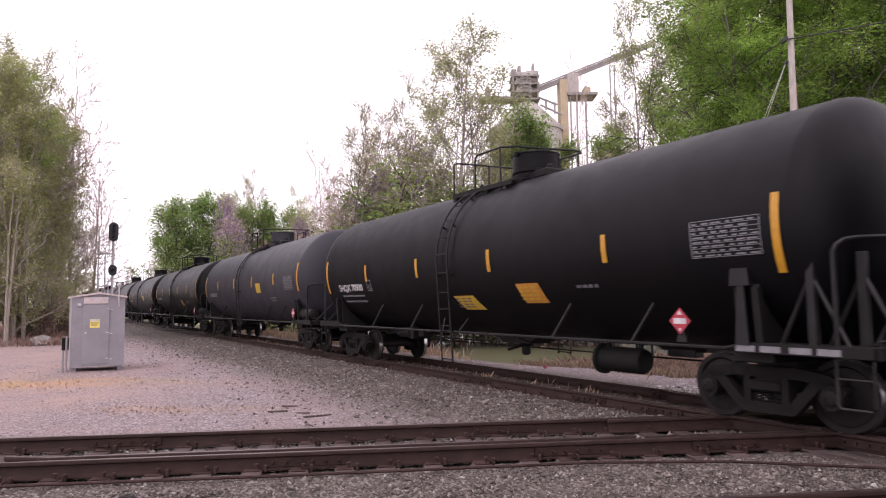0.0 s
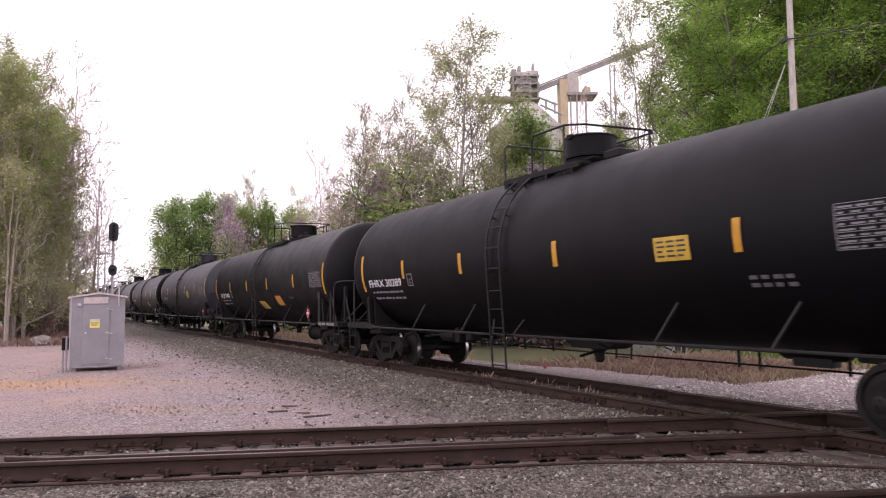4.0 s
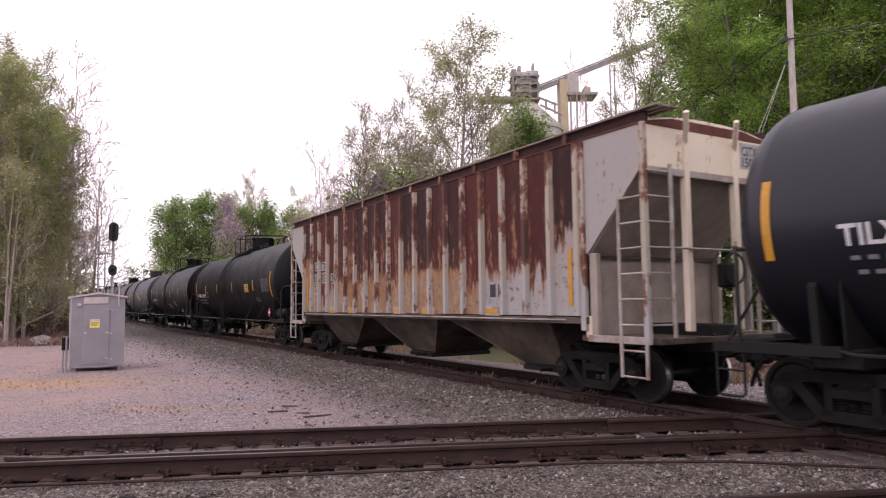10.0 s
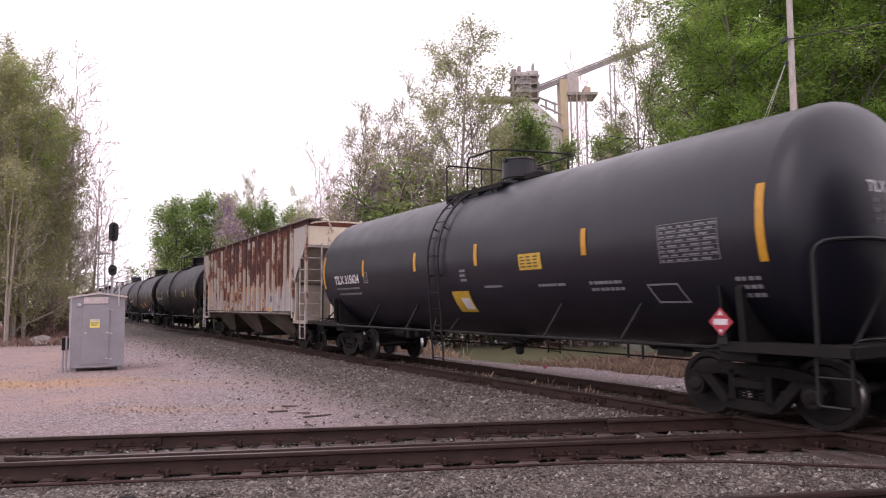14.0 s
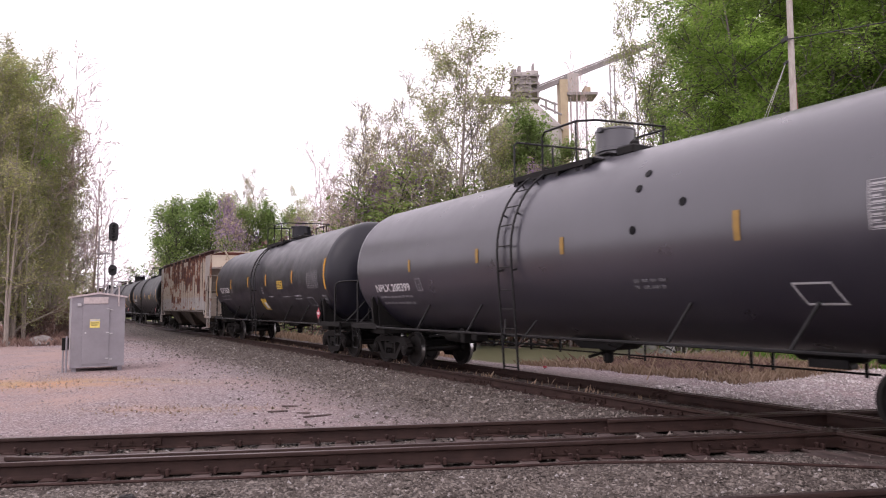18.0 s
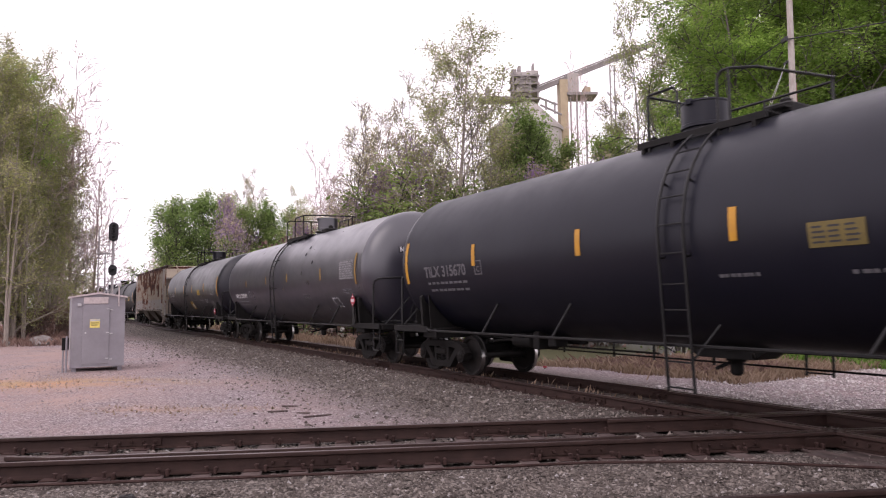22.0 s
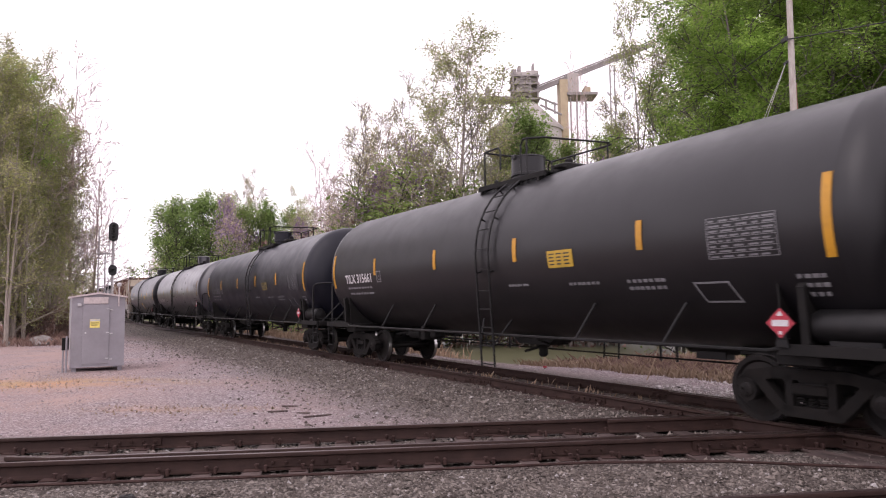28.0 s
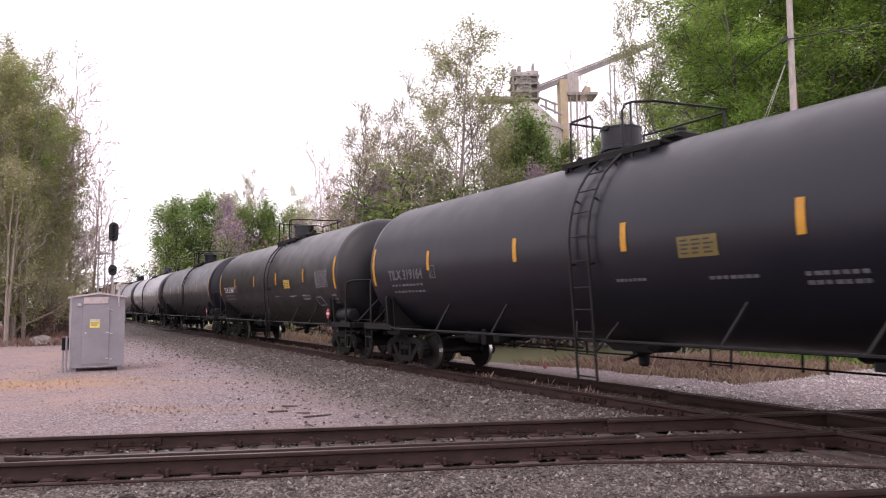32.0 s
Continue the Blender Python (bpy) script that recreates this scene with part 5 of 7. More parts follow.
    for xx, zz, w in ((5.92, 2.0, 0.26), (5.04, 1.84, 0.3), (5.04, 1.68, 0.3), (5.2, 1.5, 0.22)):
        part("repaint_patch", MB().box(xx - w / 2, y, zz, xx + w / 2, y + 0.005, zz + 0.09), PATCH if zz > 1.9 or zz < 1.6 else RUST_DARK, car)
    # a worn diamond mark and faint chalk rows low on the sheets
    dm = MB().prism([(-0.27, 2.0), (0.0, 1.74), (0.27, 2.0), (0.0, 2.26)], y, y + 0.004, "y")
    part("diamond_mark", dm, PATCH, car, "worn white diamond mark", pose(2.0, 0, 0))
    return car


PALE_RIB = rib_paint("pale_stained_rib_paint", 0.03)
CREAM_RIB = rib_paint("rusted_cream_rib_paint", 0.1)
LADDER = grimy("pale_grey_ladder_paint", (0.34, 0.32, 0.3), (0.2, 0.13, 0.095), 0.6, 0.0, 2.5)

# cars in train order, front to back, with the place of each middle along the train at the start
spec70 = dict(stripes=stripe_set(7.82, 0.055, (4.82, 1.78, -1.37, -4.75)), rail=0, placard_x=-6.05, end_tank=False, columns=True, drum=True, low=0.18, dome=-0.8, top=-0.1, ladder=0.36, marks=head_marks("SHQX 70900", WHITE, 2.98) + reporting("SHQX 70900", 6.95, 5.2, 2.08, 0.2, WHITE, 11)
              + sign(0.35, -0.45, 1.55, 1.85, SIGN_YELLOW, "faded yellow sign", -0.25, 3, FADED) + sign(-2.15, -2.85, 1.68, 2.05, SIGN_ORANGE, "orange square sign", -0.12, 4, SIGN_YELLOW)
              + [panel_marks(-6.5, -7.6, 2.28, 2.78, 12), ("small_print", bars_on_tank(-3.9, -4.5, 1.93, 1, 0.05, 0.1, 6, 4), FADED, "")])
spec30 = dict(stripes=stripe_set(7.45, 0.06, (4.92, 2.16, -1.08, -4.84)), rail=0, low=0.18, dome=-0.2, top=0.15, ladder=0.73, marks=head_marks("FHRX 30289", WHITE) + reporting("FHRX 30289", 7.08, 5.1, 2.15, 0.2, WHITE, 21)
              + sign(-3.4, -4.05, 2.27, 2.62, SIGN_YELLOW, "yellow rectangular sign", 0, 5, BLACK_INK)
              + [panel_marks(-6.15, -7.2, 2.25, 2.78, 22), ("small_print", bars_on_tank(-4.9, -5.6, 1.96, 2, 0.05, 0.1, 7, 4), FADED, "")])
spec24 = tilx("TILX 315624", WHITE, 31, True, sign(0.1, -0.6, 1.5, 1.95, SIGN_YELLOW, "yellow and white square sign", 0.05, 8, None)
              + [("sign_panel", patch_on_tank(-0.52, -0.18, 1.56, 1.8, 0.0, 0.014), WHITE, "white block on the sign"), ("small_print", bars_on_tank(-0.45, -0.75, 2.36, 3, 0.05, 0.1, 38, 1), DIM, "")],
              None, 0.0, 0.52, -0.4, 0, False, (4.73, 1.6, -1.15, -4.52))
specNP = dict(stripes=[(x - 0.05, x + 0.05, z0, z1) for x, z0, z1 in ((-7.5, 2.3, 3.2), (-4.6, 2.5, 2.9), (-1.05, 2.55, 2.85), (1.7, 2.55, 2.85), (4.8, 2.5, 2.8))], worn=(-7.5, -4.6, -1.05, 1.7, 4.8), rail=0, dome=-0.66, dome_r=0.38, top=0.05, ladder=0.58, placard=1.8, end_tank=False,
              marks=head_marks("NPLX 208399", WHITE, 3.16, 0.8, True) + reporting("NPLX 208399", 6.95, 4.95, 2.02, 0.2, WHITE, 41) + [panel_marks(-6.3, -7.3, 2.45, 3.0, 42, FADED_WHITE), framed(-5.2, -5.72, 1.62, 1.9, -0.12, FADED_WHITE),
                     ("small_print", bars_on_tank(-2.6, -3.3, 1.98, 2, 0.05, 0.1, 9, 4), FADED, ""), ("small_print", bars_on_tank(-6.4, -7.2, 2.1, 2, 0.05, 0.1, 10, 4), FADED, "")]
              + [("dark_patch", disc_on_tank(x, z, 0.06), TANK_BLACK, "dark touched-up spot") for x, z in ((-3.69, 3.11), (-2.74, 2.78), (-2.83, 3.68), (-2.75, 3.44))])
spec70b = tilx("TILX 315670", FADED, 51, False, (), OLD_SIGN, short=(4.76, 1.45, -1.63, -4.6))
spec61 = tilx("TILX 315661", WHITE, 61, True, short=(4.83, 1.5, -1.66, -4.9))
spec64 = tilx("TILX 319164", FADED, 71, False, (), OLD_SIGN, short=(4.77, 1.3, -1.6, -4.56))
far_spec = dict(stripes=stripe_set(7.8), marks=[])

add_car(tank_car("black steel tank car with yellow stripes and square signs", TANK_BLACK, spec70), 13.1)
add_car(tank_car("black steel tank car with a yellow sign", TANK_BLACK, spec30), -5.4)
add_car(hopper_car("cream covered hopper car eaten by dark red rust"), -23.94)
add_car(tank_car("charcoal tank car with a crooked yellow sign", TANK_CHARCOAL, spec24), -42.6)
add_car(tank_car("weathered light grey tank car with faded stripes", TANK_GREY, specNP), -61.25)
add_car(tank_car("dusty charcoal tank car with faded lettering", TANK_DUSTY, spec70b), -79.9)
add_car(tank_car("charcoal tank car with white lettering", TANK_BROWN, spec61), -98.57)
add_car(tank_car("dark charcoal tank car with worn lettering", TANK_CHARCOAL, spec64), -117.28)


def near_spec(k):
    """Plain marks for the cars just ahead of the first lettered one."""
    marks = sign(-2.3, -2.95, 2.2, 2.6, SIGN_YELLOW, "yellow square sign", 0, 90 + k, None) if k != 1 else sign(-2.2, -2.9, 1.7, 2.05, SIGN_ORANGE, "orange square sign", -0.12, 91, None)
    marks += [panel_marks(-6.2, -7.2, 2.25, 2.75, 92 + k), ("small_print", bars_on_tank(-4.1, -4.8, 1.95, 2, 0.05, 0.1, 95 + k, 5), DIM, ""), ("small_print", bars_on_tank(6.9, 5.2, 2.15, 1, 0.17, 0.1, 97 + k, 8), DIM, "")]
    return dict(stripes=stripe_set(7.8), marks=marks, dome=-0.4, ladder=0.5)


paints = (TANK_SLATE, TANK_BLACK, TANK_BLACK, TANK_BLACK, TANK_BLACK, TANK_BLACK, TANK_CHARCOAL)
makers = {}
for k in range(17):
    paint = TANK_PALE if k in (11, 12) else paints[k % 7]
    if k < 3:
        c = tank_car("dirty %s tank car ahead in the train" % ("grey" if k == 0 else "black"), paint, near_spec(k), False, True)
    elif paint.name in makers:
        c = copy_thing(makers[paint.name], pose(0, 0, 0))
    else:
        c = makers[paint.name] = tank_car("dirty %s tank car far ahead in the train" % ("pale grey" if paint is TANK_PALE else "black"), paint, far_spec, False, False)
    add_car(c, 31.75 + 18.65 * k)

# ---- trees ----
def leaf_material(name, tones, shade=0.25):
    m = Mat(name, 0.75, 0, 0.2)
    g = m.n.new("ShaderNodeNewGeometry")
    c = m.ramp(g.outputs["Random Per Island"], [(k / (len(tones) - 1), t) for k, t in enumerate(tones)])
    if m.info is None:
        m.info = m.n.new("ShaderNodeObjectInfo")
    c = m.mix(c, m.ramp(m.info.outputs["Random"], [(0.0, 0.72), (1.0, 1.25)]), 1.0, "MULTIPLY")
    c = m.mix(c, tuple(0.75 * k for k in tones[0]), m.ramp(m.noise(0.35, 3), [(0.42, 0.0), (0.62, 0.5)]))
    m.colour(c)
    tr = m.n.new("ShaderNodeBsdfTranslucent")
    m.l.new(c, tr.inputs["Color"])
    mx = m.n.new("ShaderNodeMixShader")
    mx.inputs[0].default_value = shade
    m.l.new(m.b.outputs[0], mx.inputs[1])
    m.l.new(tr.outputs[0], mx.inputs[2])
    m.l.new(mx.outputs[0], m.n["Material Output"].inputs["Surface"])
    return m.m


def bark_material(name, a, b):
    m = Mat(name, 0.9)
    n = m.noise(3.0, 5, 0.7, (2, 2, 0.5))
    m.colour(m.mix(a, b, m.ramp(n, [(0.35, 0.0), (0.65, 1.0)])))
    return m.bump(m.noise(14, 4, 0.7, (2, 2, 0.4)), 0.6, 0.02).m


BARK_DARK = bark_material("dark_bark", (0.05, 0.042, 0.038), (0.1, 0.085, 0.075))
BARK_PALE = bark_material("pale_sycamore_bark", (0.36, 0.31, 0.27), (0.2, 0.17, 0.145))
# twig colour bleached and pinked to carry the bright sky's glow and fringe
BARK_TWIG = bark_material("sky_glow_pinkish_twigs", (0.5, 0.39, 0.37), (0.4, 0.31, 0.3))
BARK_GREY = bark_material("grey_bark", (0.13, 0.11, 0.1), (0.21, 0.18, 0.165))
LEAF_GREEN = leaf_material("fresh_green_leaves", [(0.15, 0.265, 0.05), (0.29, 0.45, 0.085), (0.45, 0.6, 0.16)], 0.55)
LEAF_ROUND = leaf_material("soft_green_leaves", [(0.15, 0.23, 0.065), (0.25, 0.36, 0.115), (0.36, 0.47, 0.18)], 0.55)
LEAF_OLIVE = leaf_material("young_olive_leaves", [(0.27, 0.275, 0.115), (0.42, 0.42, 0.195), (0.55, 0.53, 0.29)], 0.58)
LEAF_MID = leaf_material("mid_green_leaves", [(0.125, 0.185, 0.05), (0.215, 0.295, 0.09), (0.32, 0.39, 0.15)], 0.52)
LEAF_FRESH = leaf_material("small_yellow_green_leaves", [(0.25, 0.29, 0.105), (0.38, 0.42, 0.165), (0.5, 0.53, 0.25)], 0.58)
LEAF_BUD = leaf_material("brownish_spring_buds", [(0.36, 0.31, 0.2), (0.5, 0.44, 0.3), (0.6, 0.54, 0.39)], 0.55)
LEAF_LILAC = leaf_material("lilac_wisteria_blossom", [(0.25, 0.165, 0.28), (0.36, 0.25, 0.4), (0.46, 0.35, 0.5)], 0.5)
LEAF_DRY = leaf_material("dry_brown_brush", [(0.12, 0.075, 0.062), (0.19, 0.12, 0.1), (0.27, 0.185, 0.15)], 0.2)
LEAF_STRAW = leaf_material("straw_coloured_reeds", [(0.24, 0.165, 0.11), (0.35, 0.25, 0.18), (0.44, 0.34, 0.25)], 0.3)
LEAF_GRASS = leaf_material("bright_meadow_grass", [(0.07, 0.14, 0.02), (0.12, 0.22, 0.035), (0.17, 0.28, 0.06)], 0.3)


def bough(mb, tips, rng, start, way, length, radius, depth, lift, sides, kids):
    """Grows one limb and its branches; the thin ends are kept for leaves."""
    n = 5 if depth > 1 else 3
    pts, p, d = [start], start.copy(), way.normalized()
    for i in range(n):
        d = (d + Vector((rng.gauss(0, 0.16), rng.gauss(0, 0.16), rng.gauss(0, 0.1) + lift))).normalized()
        p = p + d * (length / n)
        pts.append(p.copy())
    rs = [max(radius * (1 - 0.82 * i / n), 0.014) for i in range(n + 1)]
    mb.tube(pts, rs, sides, caps=False)
    if depth <= 1:
        tips.append((pts[1], pts[2], pts[3]))
    if depth == 0:
        return
    for k in range(kids[0]):
        f = 0.25 + 0.75 * (k + rng.random()) / kids[0]
        i = min(int(f * n), n - 1)
        q = pts[i].lerp(pts[i + 1], f * n - i)
        axis = (pts[i + 1] - pts[i]).normalized()
        side = axis.cross(Vector((rng.gauss(0, 1), rng.gauss(0, 1), rng.gauss(0, 1)))).normalized()
        w = (axis * rng.uniform(0.45, 0.9) + side * rng.uniform(0.6, 1.0)).normalized()
        bough(mb, tips, rng, q, w, length * rng.uniform(0.34, 0.6) * (1.15 - 0.5 * f), rs[i] * 0.45, depth - 1, lift, max(3, sides - 1), kids[1:])


def leaf_mesh(tips, seed, count, size, spread, material, droop=0.0, flat=0.0):
    """Leaves in uneven clumps round the twigs; flat lays the clumps and their leaves level."""
    rng = np.random.default_rng(seed)
    a = np.array([[tuple(q) for q in t] for t in tips])
    weight = rng.lognormal(0, 0.9 if flat else 0.6, len(a))
    pick = rng.choice(len(a), count, p=weight / weight.sum())
    f = rng.random(count)[:, None]
    off = rng.normal(0, spread, (count, 3))
    off[:, 2] *= 1 - 0.6 * flat
    c = a[pick, 0] * (1 - f) + a[pick, 2] * f + off
    c[:, 2] -= np.abs(rng.normal(0, droop, count)) if droop else 0
    n = rng.normal(0, 1, (count, 3))
    n[:, 2] = np.abs(n[:, 2]) + 3.0 * flat
    n /= np.linalg.norm(n, axis=1)[:, None]
    u = np.cross(n, rng.normal(0, 1, (count, 3)))
    u /= np.linalg.norm(u, axis=1)[:, None] + 1e-9
    w = np.cross(n, u)
    r = (size * rng.lognormal(0, 0.3, count))[:, None]
    v = np.stack([c - u * r, c + w * r * 0.6, c + u * r, c - w * r * 0.6], 1).reshape(-1, 3)
    q = np.arange(count * 4).reshape(-1, 4)
    me = bpy.data.meshes.new("crown")
    me.from_pydata(v.tolist(), [], q.tolist())
    me.materials.append(material)
    return me


def make_tree(label, seed, height, trunk_r, limbs, reach, low, bark, leaves, kids=(5, 4), lift=0.12, forks=1, name="tree", group="", trunk_lean=0.03, part_ways=0.05, rise=0.25):
    """A tree: a tapered trunk with limbs, and a crown of many leaves. leaves: (count, size, spread, material, droop, flat) rows."""
    rng = random.Random(seed)
    mb, tips = MB(), []
    for fk in range(forks):
        p = Vector((0, 0, -0.3))
        d = Vector((rng.gauss(0, trunk_lean) + (part_ways * 2 * (fk - (forks - 1) / 2)), rng.gauss(0, trunk_lean), 1)).normalized()
        n, pts = 9, []
        pts.append(p.copy())
        h = height * (1 if fk == 0 else rng.uniform(0.7, 0.95))
        for i in range(n):
            d = (d + Vector((rng.gauss(0, 0.035), rng.gauss(0, 0.035), 0.06))).normalized()
            p = p + d * ((h + 0.3) * 0.93 / n)
            pts.append(p.copy())
        rs = [trunk_r * (1.25 if i == 0 else 1) * (1 - 0.88 * i / n) for i in range(n + 1)]
        mb.tube(pts, rs, 8, caps=False)
        for k in range(limbs // forks):
            f = low + (1 - low) * (k + rng.random() * 0.8) / (limbs // forks)
            i = min(int(f * n), n - 1)
            q = pts[i].lerp(pts[i + 1], f * n - i)
            g = rng.uniform(0, 2 * math.pi)
            up = rng.uniform(rise, rise + 0.65) + 0.5 * f
            w = Vector((math.cos(g), math.sin(g), up))
            bough(mb, tips, rng, q, w, reach * (1.05 - 0.62 * max(f - low, 0) / (1 - low)) * rng.uniform(0.7, 1.1), rs[i] * 0.42, 2, lift, 5, kids)
        tips.append((pts[-3], pts[-2], pts[-1]))
    t = thing(name, label, "tree", pose(0, 0, -60), group)
    part("trunk", mb, bark, t)
    for k, row in enumerate(leaves):
        part("crown", leaf_mesh(tips, seed + 7 + k, *row), None, t)
    t["tall"] = height
    return t


KINDS = {
    "green": make_tree("leafy bright green spring tree at the wood's edge", 11, 15, 0.2, 22, 5.6, 0.28, BARK_DARK, [(52000, 0.043, 0.26, LEAF_GREEN, 0.0, 0.75)], (5, 4), 0.03),
    "green2": make_tree("leafy green tree with a broad spring crown", 12, 14, 0.17, 20, 5.4, 0.26, BARK_DARK, [(44000, 0.043, 0.28, LEAF_GREEN, 0.0, 0.75), (3000, 0.06, 0.4, LEAF_MID, 0.1, 0.5)], (5, 4), 0.02),
    "mid": make_tree("mid-green tree with dense young foliage", 13, 12, 0.16, 24, 4.2, 0.12, BARK_DARK, [(15000, 0.075, 0.32, LEAF_MID, 0.05, 0.5)], (6, 4), 0.08),
    "round": make_tree("round-headed tree with soft green foliage", 33, 9, 0.16, 26, 4.6, 0.22, BARK_DARK, [(20000, 0.075, 0.3, LEAF_ROUND, 0.0, 0.6)], (5, 4), 0.06, 1, rise=0.2),
    "tall": make_tree("tall pale-barked tree with thin new leaves", 14, 19, 0.15, 26, 5.4, 0.28, BARK_PALE, [(15000, 0.04, 0.22, LEAF_FRESH, 0.0), (4000, 0.036, 0.22, LEAF_BUD, 0.0)], (6, 4), 0.12, 1, rise=0.75),
    "sparse": make_tree("slender tree with sparse brownish spring leaves", 15, 15, 0.08, 20, 3.4, 0.2, BARK_GREY, [(4200, 0.032, 0.18, LEAF_BUD, 0.0), (3000, 0.034, 0.18, LEAF_OLIVE, 0.0)], (5, 4), 0.14, 1, rise=0.65),
    "airy": make_tree("slender tree with small scattered green leaves", 25, 17, 0.1, 24, 3.8, 0.12, BARK_GREY, [(9500, 0.042, 0.22, LEAF_FRESH, 0.0)], (6, 4), 0.08, 1, rise=0.45),
    "bare": make_tree("nearly bare tree with fine pale twigs", 16, 13, 0.11, 18, 4.8, 0.15, BARK_TWIG, [(700, 0.04, 0.12, LEAF_BUD, 0.0)], (6, 5), 0.09, 1, rise=0.55),
    "pale": make_tree("pale-barked tree with bare crooked limbs", 27, 12, 0.13, 9, 4.2, 0.14, BARK_PALE, [(900, 0.05, 0.3, LEAF_OLIVE, 0.0)], (3, 2), 0.06, 2, rise=0.6, part_ways=0.05),
    "olive": make_tree("tall tree with dull olive spring foliage", 17, 16, 0.15, 30, 4.4, 0.06, BARK_PALE, [(20000, 0.045, 0.26, LEAF_OLIVE, 0.0, 0.4), (9000, 0.048, 0.3, LEAF_FRESH, 0.0, 0.4)], (6, 4), 0.08, 2, rise=0.45),
    "deep": make_tree("tall tree with deep green foliage behind the edge", 37, 16, 0.16, 28, 4.4, 0.08, BARK_DARK, [(13000, 0.07, 0.3, LEAF_ROUND, 0.0, 0.5), (3500, 0.07, 0.3, LEAF_MID, 0.0, 0.5)], (5, 4), 0.08, 1, rise=0.4),
    "lilac": make_tree("thicket hung with pale lilac wisteria blossom", 18, 9, 0.12, 16, 3.2, 0.15, BARK_GREY, [(4200, 0.065, 0.24, LEAF_LILAC, 0.4), (3600, 0.06, 0.3, LEAF_BUD, 0.2)], (5, 4)),
    "bush": make_tree("low tangled green undergrowth bush", 19, 4.0, 0.06, 16, 2.6, 0.03, BARK_DARK, [(8000, 0.055, 0.3, LEAF_MID, 0.2, 0.4)], (4, 4), 0.08, 2, "bush"),
    "scrub": make_tree("low olive-leaved scrub under the trees", 29, 4.0, 0.06, 16, 2.6, 0.03, BARK_GREY, [(4000, 0.06, 0.3, LEAF_OLIVE, 0.1, 0.3), (3500, 0.06, 0.3, LEAF_FRESH, 0.1, 0.3)], (4, 4), 0.08, 2, "bush"),
    "brush": make_tree("low leafless brown thicket", 20, 3.0, 0.05, 18, 2.4, 0.02, BARK_GREY, [(4200, 0.07, 0.28, LEAF_DRY, 0.2)], (5, 4), 0.08, 2, "bush"),
}
GROUPS = {"green": "trees of the right wood", "green2": "trees of the right wood", "bush": "undergrowth", "scrub": "undergrowth", "brush": "undergrowth"}


def px_x(x, y):
    return (x - 784) / 1200 * y


USED = set()


def plant(kind, x, y, top, spin, wide=1.0):
    """Sets a tree of a kind at the bearing x and distance y, with its top at the given height over the ground plane."""
    src = KINDS[kind]
    X = px_x(x, y)
    base = float(ground_height(np.array(X), np.array(float(y)))) - 0.05
    k = (top - base) / src["tall"]
    m = pose(X, y, base, 0, 0, spin) @ Matrix.Diagonal((k * wide, k * wide, k, 1))
    if kind not in USED:
        USED.add(kind)
        src.matrix_basis = m
        ob = src
    else:
        ob = copy_thing(src, m @ Matrix.Diagonal((1 / src.scale[0], 1 / src.scale[1], 1 / src.scale[2], 1)))
    ob["group"] = GROUPS.get(kind, "trees along the line")
    return ob


def tops(yp, dist):
    """The height of what shows at the row yp at that distance."""
    return 1.69 + (537 - yp) / 1200 * dist


# the wood across the track, behind the pole
WOOD = [("sparse", 1195, 33, -30, 10, 0.9), ("green2", 1320, 29, -90, 80, 0.9), ("green", 1370, 31, -140, 150), ("green2", 1470, 30, -120, 200), ("green", 1570, 30, -150, 290),
        ("green", 1680, 31, -160, 330), ("green2", 1300, 38, -20, 120, 0.7), ("green", 1330, 40, -60, 35), ("mid", 1430, 38, -40, 60), ("green", 1530, 40, -90, 220),
        ("mid", 1620, 36, -60, 20), ("green2", 1750, 34, -120, 310), ("mid", 1280, 48, 30, 140), ("mid", 1400, 50, 20, 250), ("mid", 1500, 52, 10, 300), ("green2", 1600, 55, 0, 75),
        ("airy", 1235, 36, 180, 33), ("mid", 1340, 35, 240, 99), ("mid", 1455, 34, 235, 171), ("mid", 1560, 34, 200, 222), ("bush", 1200, 34, 380, 10), ("bush", 1290, 34, 370, 90),
        ("bush", 1390, 33, 380, 160), ("bush", 1490, 33, 370, 200), ("bush", 1580, 33, 360, 260), ("sparse", 1110, 46, 10, 40, 0.9), ("airy", 1140, 42, -20, 200, 0.8), ("sparse", 1160, 40, 20, 100, 0.9),
        ("bush", 1660, 32, 340, 50), ("mid", 1700, 32, 160, 10), ("bush", 1222, 24, 610, 40), ("bush", 1415, 23.3, 590, 100)]
